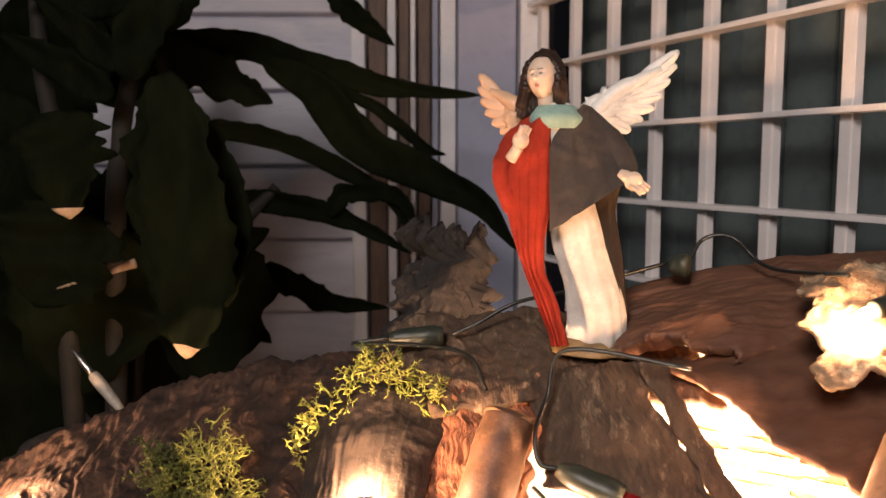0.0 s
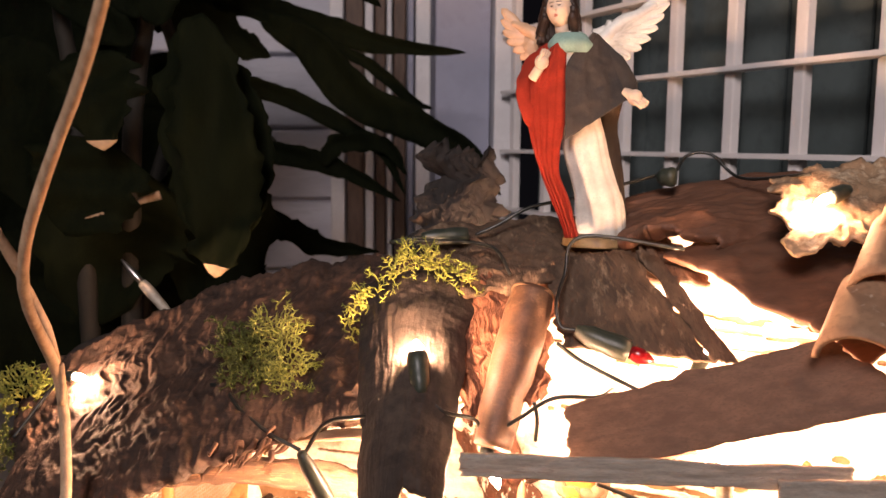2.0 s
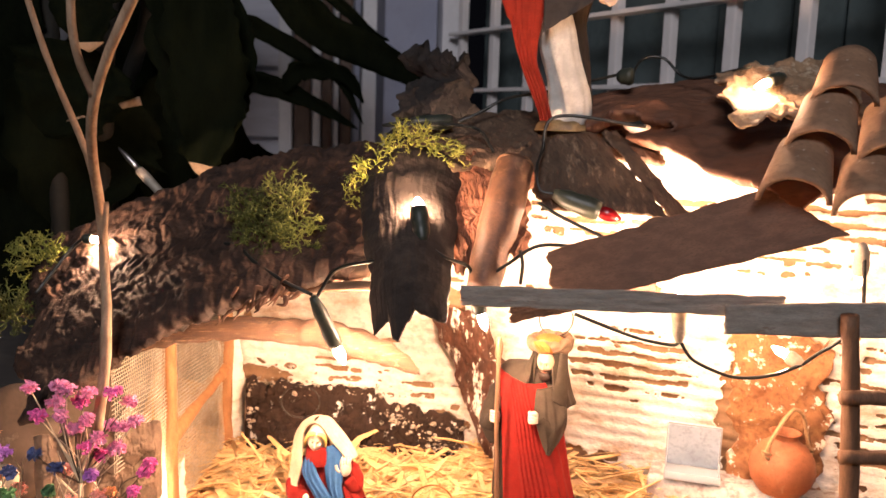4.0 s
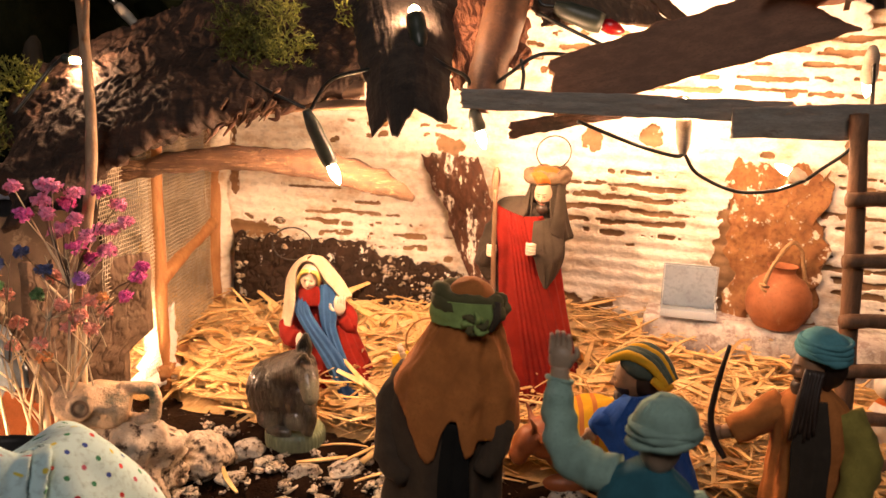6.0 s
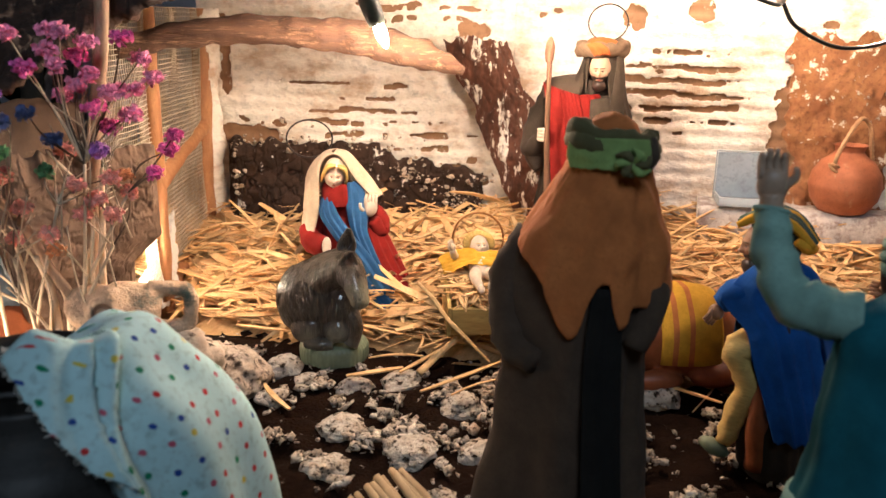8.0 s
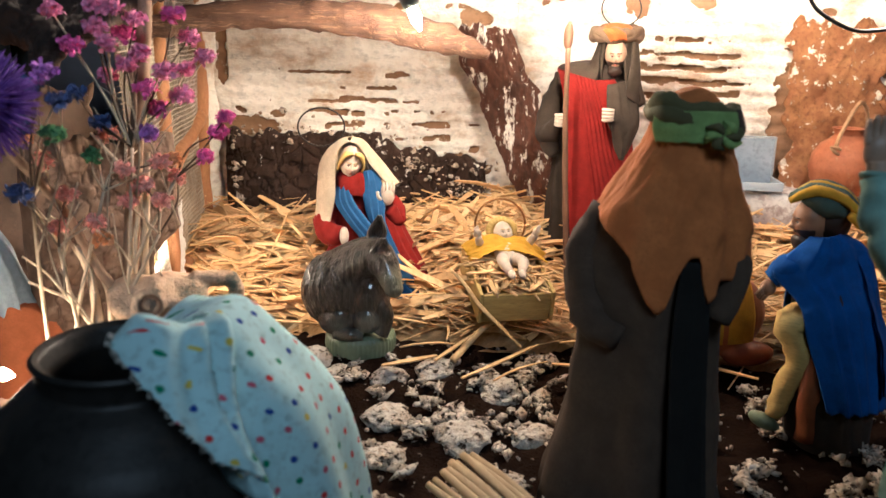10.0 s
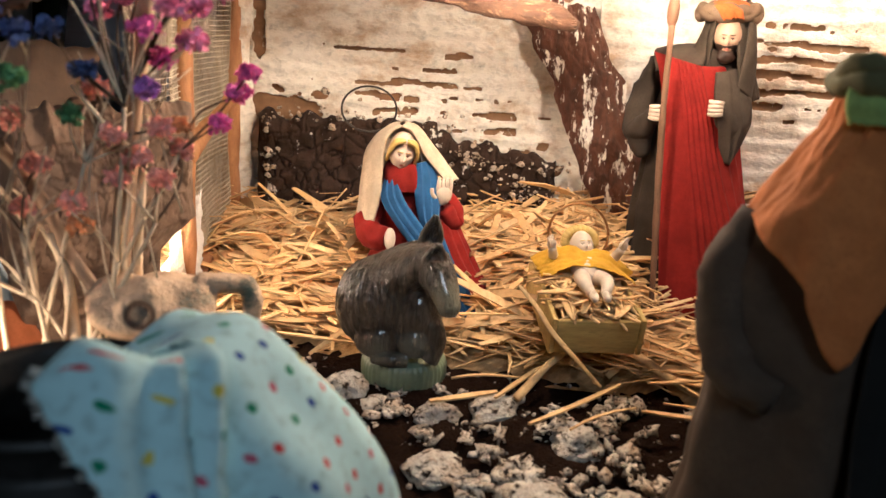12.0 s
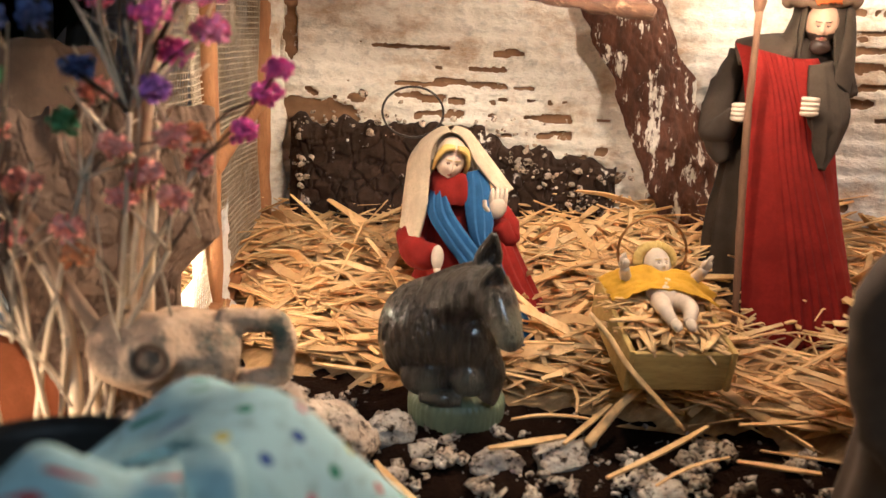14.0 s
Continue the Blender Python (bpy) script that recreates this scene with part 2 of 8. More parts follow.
# ---- materials ----
SOIL = mat("soil", (0.008, 0.004, 0.0025), (0.014, 0.007, 0.004), 90, 0.95, 1.0, spec=0.04, third=(0.5, 0.45, 0.38), third_scale=150, third_at=0.665, third_soft=0.015, size=0.002)
GRAVEL = mat("painted_gravel", (0.62, 0.55, 0.46), (0.4, 0.3, 0.21), 140, 0.95, 0.9, third=(0.05, 0.03, 0.02), third_scale=380, third_at=0.55, third_soft=0.04, island=0.3, size=0.002, spec=0.1)
CRUST = mat("paint_crusted_stone", (0.66, 0.61, 0.53), (0.5, 0.4, 0.3), 150, 0.95, 1.0, third=(0.045, 0.028, 0.018), third_scale=240, third_at=0.57, third_soft=0.04, size=0.003, spec=0.1)
ROCK = mat("rock", (0.62, 0.52, 0.41), (0.42, 0.31, 0.22), 70, 0.9, 0.8, third=(0.05, 0.03, 0.02), third_scale=160, third_at=0.56, size=0.0015)
STRAW = mat("straw", (0.7, 0.42, 0.17), (0.8, 0.55, 0.27), 60, 0.55, 0.4, stretch=(1, 1, 1), island=0.22, third=(0.52, 0.3, 0.11), third_scale=90, third_at=0.7, grit=0.5)
STRAW_BED = mat("straw_bed", (0.6, 0.38, 0.17), (0.42, 0.25, 0.1), 150, 0.9, 0.9, stretch=(1, 4, 1), size=0.002)
PAINT = mat("peeling_limewash", (0.86, 0.82, 0.74), (0.74, 0.67, 0.57), 30, 0.85, 0.9, stretch=(1, 1, 1.6), third=(0.5, 0.36, 0.24), third_scale=30, third_at=0.6, third_soft=0.08, size=0.0035)
CARD = mat("corrugated_card", (0.34, 0.2, 0.11), (0.22, 0.12, 0.06), 40, 0.9, 0.4, third=(0.72, 0.66, 0.56), third_scale=110, third_at=0.66, third_soft=0.03)
PANEL = mat("flaking_clay", (0.22, 0.09, 0.036), (0.32, 0.15, 0.06), 60, 0.9, 0.9, third=(0.72, 0.64, 0.52), third_scale=90, third_at=0.6, third_soft=0.02, size=0.002)
BARK = mat("brown_bark", (0.05, 0.024, 0.014), (0.017, 0.009, 0.006), 45, 0.85, 1.0, stretch=(1, 2, 2), third=(0.1, 0.05, 0.03), third_scale=34, third_at=0.6, third_soft=0.1, size=0.0016)
BARK_GREY = mat("grey_bark", (0.036, 0.025, 0.019), (0.02, 0.013, 0.01), 60, 0.9, 0.9, third=(0.07, 0.047, 0.034), third_scale=40, third_at=0.58, third_soft=0.1, size=0.0014)
BARK_DARK = mat("cracked_bark", (0.044, 0.022, 0.013), (0.024, 0.012, 0.007), 80, 0.95, 0.8, third=(0.74, 0.7, 0.64), third_scale=75, third_at=0.625, third_soft=0.02, size=0.002)
BARK_RED = mat("red_bark", (0.12, 0.045, 0.024), (0.06, 0.024, 0.014), 70, 0.85, 1.0, stretch=(3, 3, 0.7), third=(0.74, 0.68, 0.6), third_scale=60, third_at=0.575, third_soft=0.02, size=0.002)
LOG = mat("smooth_log", (0.16, 0.068, 0.038), (0.11, 0.048, 0.028), 22, 0.65, 0.35, stretch=(1, 2.5, 2.5), third=(0.13, 0.07, 0.04), third_scale=55, third_at=0.66, size=0.002)
PLANK = mat("weathered_plank", (0.18, 0.095, 0.06), (0.12, 0.062, 0.04), 30, 0.85, 0.5, stretch=(1, 6, 6), size=0.0015)
BEAM = mat("grey_beam", (0.3, 0.27, 0.23), (0.21, 0.185, 0.155), 40, 0.85, 0.5, stretch=(1, 8, 8), third=(0.16, 0.1, 0.07), third_scale=30, third_at=0.68, size=0.0012)
STICK = mat("pale_twig", (0.42, 0.28, 0.18), (0.28, 0.17, 0.1), 60, 0.75, 0.5, stretch=(4, 4, 1))
REED = mat("split_reed", (0.5, 0.36, 0.2), (0.36, 0.24, 0.12), 60, 0.7, 0.5, stretch=(5, 0.6, 5), grit=0.8)
STALK = mat("pale_stalk", (0.74, 0.6, 0.42), (0.58, 0.44, 0.28), 60, 0.75, 0.4, stretch=(4, 4, 1), island=0.3)
STUB = mat("sawn_stub", (0.13, 0.06, 0.032), (0.07, 0.035, 0.022), 60, 0.55, 0.5, stretch=(2, 2, 2), third=(0.2, 0.11, 0.06), third_scale=40, third_at=0.62)
WOOD = mat("frame_wood", (0.42, 0.2, 0.08), (0.3, 0.13, 0.05), 50, 0.7, 0.5, stretch=(4, 4, 1))
LADDER = mat("ladder_wood", (0.2, 0.1, 0.055), (0.12, 0.06, 0.03), 50, 0.7, 0.5, stretch=(4, 4, 1))
NET = mat("plaster_net", (0.6, 0.52, 0.4), (0.45, 0.36, 0.25), 80, 0.8, 0.2)
TILE = mat("clay_tile", (0.3, 0.17, 0.1), (0.2, 0.11, 0.065), 60, 0.8, 0.5, third=(0.42, 0.32, 0.24), third_scale=110, third_at=0.66, size=0.001)
MOSS = mat("moss", (0.34, 0.33, 0.07), (0.14, 0.17, 0.03), 60, 0.8, 0.2, island=0.45)
CABLE = mat("black_cable", (0.012, 0.014, 0.012), (0.02, 0.022, 0.02), 200, 0.35, 0.1)
SOCKET = mat("green_socket", (0.022, 0.03, 0.022), (0.035, 0.042, 0.032), 200, 0.4, 0.15)
SOCKET_PALE = mat("pale_socket", (0.42, 0.36, 0.28), (0.3, 0.25, 0.2), 200, 0.5, 0.15)
METAL = mat("bulb_cap", (0.6, 0.58, 0.55), (0.45, 0.42, 0.4), 200, 0.3, 0.1, metal=1.0)
REDGLASS = mat("red_bulb_glass", (0.22, 0.008, 0.01), (0.15, 0.005, 0.007), 100, 0.12, 0.0, coat=0.6)
BRANCH = mat("dry_branch", (0.12, 0.056, 0.028), (0.06, 0.028, 0.015), 60, 0.85, 1.0, stretch=(0.4, 4, 4), third=(0.26, 0.15, 0.085), third_scale=90, third_at=0.6, size=0.0035)
DIM = glow("dim_filament_glass", (1.0, 0.68, 0.44), BULB_POWER * 0.28)
HALF = glow("half_bright_filament", (1.0, 0.68, 0.44), BULB_POWER * 0.6)
BRIGHT = glow("bright_filament", (1.0, 0.7, 0.46), BULB_POWER * 1.25)
FAINT = glow("faint_filament_glass", (1.0, 0.66, 0.4), BULB_POWER * 0.22)
LIT = glow("lit_filament_glass", (1.0, 0.68, 0.44), BULB_POWER)
JARBLACK = mat("black_ceramic", (0.012, 0.011, 0.01), (0.022, 0.02, 0.018), 60, 0.5, 0.35, third=(0.03, 0.022, 0.016), third_scale=40, third_at=0.62, spec=0.25)
TERRA = mat("terracotta", (0.4, 0.14, 0.06), (0.3, 0.1, 0.042), 60, 0.7, 0.35, third=(0.5, 0.27, 0.15), third_scale=90, third_at=0.68)
ROPE = mat("rope", (0.5, 0.3, 0.15), (0.36, 0.2, 0.1), 400, 0.9, 0.7)
BLACKPAINT = mat("black_lamp_paint", (0.02, 0.02, 0.02), (0.03, 0.03, 0.03), 60, 0.5, 0.1)
SIDING = mat("painted_siding", (0.6, 0.61, 0.68), (0.52, 0.53, 0.6), 6, 0.6, 0.2, stretch=(1, 1, 6), grit=0.5)
TRIMWHITE = mat("white_trim_paint", (0.74, 0.73, 0.74), (0.66, 0.65, 0.66), 20, 0.5, 0.15, grit=0.3)
PILLAR = mat("pillar_paint", (0.34, 0.36, 0.46), (0.3, 0.32, 0.41), 8, 0.7, 0.2, grit=0.4)
BROWNTRIM = mat("brown_shutter", (0.16, 0.1, 0.07), (0.1, 0.06, 0.045), 25, 0.6, 0.3, stretch=(6, 6, 1))
GRILLE = mat("white_grille_paint", (0.8, 0.76, 0.74), (0.74, 0.7, 0.68), 25, 0.45, 0.15, grit=0.2)
DARKGLASS = mat("dark_window_glass", (0.03, 0.04, 0.04), (0.05, 0.06, 0.06), 5, 0.12, 0.0)
CURTAIN = mat("curtain_behind_glass", (0.09, 0.12, 0.12), (0.06, 0.085, 0.085), 8, 0.8, 0.2)
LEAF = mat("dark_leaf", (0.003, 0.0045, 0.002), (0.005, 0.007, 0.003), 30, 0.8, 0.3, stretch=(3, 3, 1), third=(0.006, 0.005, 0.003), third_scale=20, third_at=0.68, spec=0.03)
LEAFDRY = mat("dry_leaf_tip", (0.5, 0.33, 0.2), (0.36, 0.22, 0.12), 60, 0.8, 0.4)
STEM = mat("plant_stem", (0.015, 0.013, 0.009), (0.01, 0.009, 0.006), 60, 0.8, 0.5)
CONCRETE = mat("porch_floor", (0.16, 0.14, 0.12), (0.1, 0.09, 0.08), 8, 0.8, 0.3)
# cloth and figure paints
def cloth(name, c, k=0.72, sc=90):
    return mat(name, c, tuple(x * k for x in c), sc, 0.9, 0.5, weave=900, sheen=0.02, size=0.0004, fine=9, grit=0.7, spec=0.15)
def glaze(name, c, k=0.7, r=0.45):
    return mat(name, c, tuple(x * k for x in c), 110, r, 0.25, size=0.0005, grit=0.35)
RED, BLUE, CREAMCLOTH = cloth("red_cloth", (0.24, 0.016, 0.011)), cloth("blue_cloth", (0.04, 0.125, 0.28)), cloth("cream_cloth", (0.66, 0.52, 0.36))
DARKCLOTH, OLIVE, GREYCLOTH = cloth("dark_brown_cloth", (0.046, 0.033, 0.024)), cloth("olive_brown_cloth", (0.068, 0.05, 0.035)), cloth("charcoal_cloth", (0.062, 0.052, 0.046))
BROWNCLOTH, GREENCLOTH, YELLOW = cloth("brown_cloth", (0.5, 0.165, 0.048)), cloth("green_cloth", (0.26, 0.37, 0.12)), cloth("yellow_cloth", (0.66, 0.36, 0.03))
TEAL, PALETEAL, ROYAL = cloth("teal_cloth", (0.02, 0.13, 0.17)), cloth("pale_teal_cloth", (0.26, 0.42, 0.36)), cloth("royal_blue_cloth", (0.015, 0.08, 0.3))
WHITECLOTH, TURBAN, ORANGE = cloth("white_cloth", (0.74, 0.7, 0.62)), cloth("tan_turban_cloth", (0.19, 0.125, 0.08)), cloth("orange_cloth", (0.5, 0.13, 0.03))
SKIN, SKIN2, HAIR, BLOND = glaze("painted_skin", (0.66, 0.42, 0.28)), glaze("tan_painted_skin", (0.34, 0.17, 0.09)), glaze("dark_hair", (0.035, 0.018, 0.012)), glaze("blond_hair", (0.62, 0.42, 0.12))
PORCELAIN, GREENGLAZE = glaze("cream_porcelain", (0.72, 0.58, 0.44), r=0.35), glaze("pale_green_glaze", (0.2, 0.24, 0.15), r=0.4)
GOLD = mat("copper_wire", (0.45, 0.22, 0.08), (0.35, 0.16, 0.05), 100, 0.35, 0.1, metal=0.9)
OXBROWN = glaze("red_brown_glaze", (0.3, 0.085, 0.03))
WOODYELLOW = mat("crib_wood", (0.58, 0.4, 0.13), (0.46, 0.3, 0.09), 40, 0.7, 0.4, stretch=(1, 6, 6))
BLACKWIRE = mat("dark_wire", (0.03, 0.022, 0.018), (0.05, 0.04, 0.03), 100, 0.4, 0.1, metal=0.6)
FEATHER = glaze("white_feather_paint", (0.78, 0.74, 0.66), 0.8)
FEATHER2 = glaze("peach_feather_paint", (0.7, 0.42, 0.26), 0.8)


# ---- the porch behind ----
thing("ground", sheet(B(), [(-3, -3, -0.035), (3, -3, -0.035), (3, 1.6, -0.035), (-3, 1.6, -0.035)], 12, 12, lump=0, ragged=0, thick=0.05), CONCRETE,
      "dark concrete porch floor under the display", "floor", kind="structure")

wall = thing("wall_north", block(B(), (-2.0, 1.53, -0.03), (0.2, 1.6, 2.2)), SIDING, "pale bluish siding wall of the house at night", "wall", kind="structure", smooth=False)
for k in range(16):
    z = 0.02 + 0.134 * k
    bm = B()
    vs = [bm.verts.new(q) for q in ((-2, 1.53, z), (-0.16, 1.53, z), (-0.16, 1.505, z + 0.004), (-2, 1.505, z + 0.004), (-2, 1.522, z + 0.13), (-0.16, 1.522, z + 0.13), (-2, 1.53, z + 0.13), (-0.16, 1.53, z + 0.13))]
    for q in ((0, 1, 2, 3), (3, 2, 5, 4), (4, 5, 7, 6), (0, 3, 4, 6), (1, 7, 5, 2), (0, 6, 7, 1)):
        bm.faces.new([vs[i] for i in q])
    bmesh.ops.bevel(bm, geom=list(bm.edges), offset=0.002, segments=1, affect="EDGES")
    part("board", bm, SIDING, wall, smooth=False)

trim = thing("trim", None, None, "brown and white upright strips beside the siding", "trim", kind="structure")
for x0, x1, y, mtl in ((-0.16, -0.135, 1.46, TRIMWHITE), (-0.132, -0.1, 1.49, BROWNTRIM), (-0.097, -0.082, 1.47, TRIMWHITE), (-0.079, -0.06, 1.5, BROWNTRIM), (-0.057, -0.048, 1.47, TRIMWHITE),
                       (-0.045, -0.022, 1.5, BROWNTRIM), (-0.019, -0.008, 1.47, PILLAR), (-0.005, 0.022, 1.46, TRIMWHITE)):
    part("strip", block(B(), (x0, y, -0.03), (x1, y + 0.04, 2.2), 0.003), mtl, trim, smooth=False)

thing("wall_east", block(B(), (0.0225, 1.3, -0.03), (0.113, 1.6, 2.2), 0.004), PILLAR, "plain bluish grey pillar of the porch", "wall", kind="structure", smooth=False)

# the grille stands oblique: bar k at G0 + k * GD
G0, GD = V((0.35, 0.72, 0)), V((-0.0342, 0.0845, 0))
gdir, gout = GD.normalized(), V((-0.927, -0.375, 0))
win = thing("window_1", None, None, "dark window behind a white iron grille", "window", kind="structure")
for k in range(-4, 7):
    q = G0 + GD * k
    bm = bar(B(), q + V((0, 0, 0.02)), q + V((0, 0, 1.2)), 0.014, 0.004, bevel=0.0008)
    bm2 = B()
    c = gdir * 0.0068
    o = gout * 0.006
    pts = [q - c - o, q + c - o, q + c + o, q - c + o]
    lo = [bm2.verts.new(p + V((0, 0, 0.02))) for p in pts]
    hi = [bm2.verts.new(p + V((0, 0, 1.3))) for p in pts]
    for i in range(4):
        bm2.faces.new((lo[i], lo[(i + 1) % 4], hi[(i + 1) % 4], hi[i]))
    bm2.faces.new(lo), bm2.faces.new(hi)
    bmesh.ops.bevel(bm2, geom=list(bm2.edges), offset=0.001, segments=2, affect="EDGES")
    bm.free()
    part("upright_bar", bm2, GRILLE, win, smooth=False)
for k in range(12):
    z = 0.383 - 0.091 * 4 + 0.091 * k
    p, q = G0 - GD * 4.5 + gout * 0.0065, G0 + GD * 6.2 + gout * 0.0065
    part("rail", bar(B(), p + V((0, 0, z)), q + V((0, 0, z)), 0.022, 0.0055, bevel=0.0008), GRILLE, win, smooth=False)
back = -gout * 0.09
part("pane", bar(B(), G0 - GD * 5 + back + V((0, 0, 0.65)), G0 + GD * 6.0 + back + V((0, 0, 0.65)), 0.006, 1.3), DARKGLASS, win, smooth=False)
for k in range(-4, 7):
    q = G0 + GD * (k * 0.93 + 0.4) + back * 0.86
    w = 0.03 if k % 2 else 0.05
    part("blind", bar(B(), q - gdir * w + V((0, 0, 0.66)), q + gdir * w + V((0, 0, 0.66)), 0.004, 1.28), CURTAIN, win, smooth=False)
bm = B()
q = G0 + GD * 6.25
block(bm, (0.115, 1.26, -0.03), (0.15, 1.34, 2.2), 0.003)
part("window_frame", bm, TRIMWHITE, win, smooth=False)

# ---- unseen porch behind the camera: wall, ceiling and an invented lamp ----
thing("wall_north", block(B(), (-2.2, -1.75, -0.03), (2.2, -1.6, 2.4)), SIDING, "plain painted house wall behind the porch", "wall", kind="structure")
thing("ceiling", block(B(), (-2.2, -1.6, 2.4), (2.2, 2.2, 2.5)), SIDING, "plain painted porch ceiling", "ceiling", kind="structure")
# stand and shade made up to carry the unseen camera-side light
pl = thing("added_floor_lamp", None, None, "invented dark floor lamp around the unseen light behind the camera", "lamp")
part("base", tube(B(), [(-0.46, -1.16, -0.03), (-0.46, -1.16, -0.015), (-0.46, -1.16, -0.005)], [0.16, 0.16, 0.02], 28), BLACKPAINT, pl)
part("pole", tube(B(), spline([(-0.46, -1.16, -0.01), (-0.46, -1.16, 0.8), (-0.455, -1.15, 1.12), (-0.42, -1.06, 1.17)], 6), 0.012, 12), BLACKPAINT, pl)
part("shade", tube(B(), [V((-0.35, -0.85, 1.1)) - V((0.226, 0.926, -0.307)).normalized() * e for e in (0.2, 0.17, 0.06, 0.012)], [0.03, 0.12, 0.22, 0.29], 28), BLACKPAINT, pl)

# ---- soil and straw bed ----
def straw_d(x, y):
    return ((y - 0.345) + 0.6 * (x - 0.01)) / 1.166


def floor_z(x, y):
    d = straw_d(x, y)
    return 0.003 + 0.3 * d if d > 0 else 0.0


bm = B()
NX, NY = 190, 150
grid = []
for j in range(NY + 1):
    row = []
    for i in range(NX + 1):
        x, y = -0.5 + 1.0 * i / NX, -0.12 + 0.78 * j / NY
        p = V((x, y, 0))
        z = 0.005 * noise.noise(p * 38) + 0.004 * noise.noise(p * 90) + 0.002 * noise.noise(p * 210) - 0.003 + 0.0085 * math.exp(-((x + 0.108) ** 2 + (y - 0.378) ** 2) / 0.028 ** 2)
        row.append(bm.verts.new((x, y, z)))
    grid.append(row)
for j in range(NY):
    for i in range(NX):
        bm.faces.new((grid[j][i], grid[j][i + 1], grid[j + 1][i + 1], grid[j + 1][i]))
edge = [grid[0][i] for i in range(NX + 1)] + [grid[j][NX] for j in range(1, NY + 1)] + [grid[NY][i] for i in range(NX - 1, -1, -1)] + [grid[j][0] for j in range(NY - 1, 0, -1)]
low = [bm.verts.new((v.co.x, v.co.y, -0.034)) for v in edge]
for i in range(len(edge)):
    k = (i + 1) % len(edge)
    bm.faces.new((edge[i], edge[k], low[k], low[i]))
thing("soil_bed", bm, SOIL, "dark soil bed speckled with white paint", "ground", kind="stuff")

# crumbs of white paint and pumice: in crusty patches, with dark soil between them
bm = B()
r2 = random.Random(21)
crumbs = []
for k in range(385):
    cx, cy = (r2.uniform(-0.27, 0.24), r2.uniform(0.05, 0.45)) if k < 330 else (r2.uniform(-0.13, 0.03), r2.uniform(0.22, 0.34))
    d = straw_d(cx, cy)
    if d > -0.004 or (d > -0.028 and cx > -0.06 and r2.random() < 0.85):
        continue
    rad = r2.choice((0.004, 0.006, 0.008, 0.011, 0.014))
    a, e = r2.uniform(0, math.pi), r2.uniform(0.45, 0.85)
    for n_ in range(int(5 + 5.2e5 * rad * rad * e)):
        u, t = r2.random() ** 0.5, r2.uniform(0, 2 * math.pi)
        x, y = u * math.cos(t) * rad, u * math.sin(t) * rad * e
        w = noise.noise(V(((cx + x) * 130, (cy + y) * 130, 3)))
        if w < 0.0:
            continue
        x, y = cx + x * math.cos(a) - y * math.sin(a), cy + x * math.sin(a) + y * math.cos(a)
        crumbs.append((x, y, 0.16 * rad * (1 - u * u) + 0.001 * w, r2.choice((0.0005, 0.0007, 0.0009, 0.0012, 0.0017, 0.0026))))
for k in range(900):
    x, y = r2.uniform(-0.27, 0.24), r2.uniform(0.05, 0.45)
    if straw_d(x, y) < -0.003:
        crumbs.append((x, y, 0.0, r2.choice((0.0005, 0.0007, 0.001, 0.0014))))
for x, y, z, c_ in crumbs:
    if straw_d(x, y) > 0.002:
        continue
    ball(bm, (x, y, z + c_ * 0.3), (c_ * r2.uniform(0.7, 2.0), c_ * r2.uniform(0.7, 1.4), c_ * r2.uniform(0.4, 0.9)), 0, 6, 4, turn3(r2.uniform(-40, 40), r2.uniform(-30, 30), r2.uniform(0, 180)), 1.3, 900)
thing("gravel", bm, GRAVEL, "crusty white-painted gravel patches on dark soil", "gravel", kind="stuff")

bm = B()
cols = []
for j in range(41):
    row = []
    for i in range(81):
        u, v = i / 80, j / 40
        x = -0.26 + 0.56 * u
        yf = 0.345 - 0.6 * (x - 0.01) - 0.004 + 0.008 * noise.noise(V((x * 30, 0, 2)))
        y = yf + v * 0.235
        z = floor_z(x, y) - 0.001 + 0.004 * noise.noise(V((x, y, 0)) * 50) if v > 0.04 else -0.003
        row.append(bm.verts.new((x, y, z)))
    cols.append(row)
for j in range(40):
    for i in range(80):
        bm.faces.new((cols[j][i], cols[j][i + 1], cols[j + 1][i + 1], cols[j + 1][i]))
thing("straw_layer", bm, STRAW_BED, "packed layer of old straw in the stable", "straw", kind="stuff")


def strand(bm, p, turn, tilt, length, width, bend, mi=0, roll=0.0):
    """One flat, bowed straw, rolled about its length."""
    d = V((math.cos(turn) * math.cos(tilt), math.sin(turn) * math.cos(tilt), math.sin(tilt)))
    s = V((-math.sin(turn), math.cos(turn), 0))
    up = d.cross(s)
    s, up = s * math.cos(roll) + up * math.sin(roll), up * math.cos(roll) - s * math.sin(roll)
    s = -s if s.y < 0 and roll else s
    rows = []
    for k in range(5):
        t = k / 4 - 0.5
        q = V(p) + d * (t * length) + s * (bend * (t * t - 0.25)) + V((0, 0, 1)) * (abs(bend) * 0.5 * (0.25 - t * t))
        w = width * (1 - 1.9 * t * t)
        rows.append([bm.verts.new(q + s * (w * a) + up * (min(width * 0.16, 0.0004) * b)) for a, b in ((-0.5, -1), (0.5, -1), (0.5, 1), (-0.5, 1))])
    for k in range(4):
        for a in range(4):
            bm.faces.new((rows[k][a], rows[k][(a + 1) % 4], rows[k + 1][(a + 1) % 4], rows[k + 1][a])).material_index = mi
    bm.faces.new(rows[0]), bm.faces.new(rows[-1])


def overhangs(x, y, way, long):
    """Whether a straw would reach out over the bare soil; a few may."""
    c, e = math.cos(way) * long / 2, math.sin(way) * long / 2
    return min(straw_d(x + c, y + e), straw_d(x - c, y - e)) < -0.004 and r3.random() > 0.07


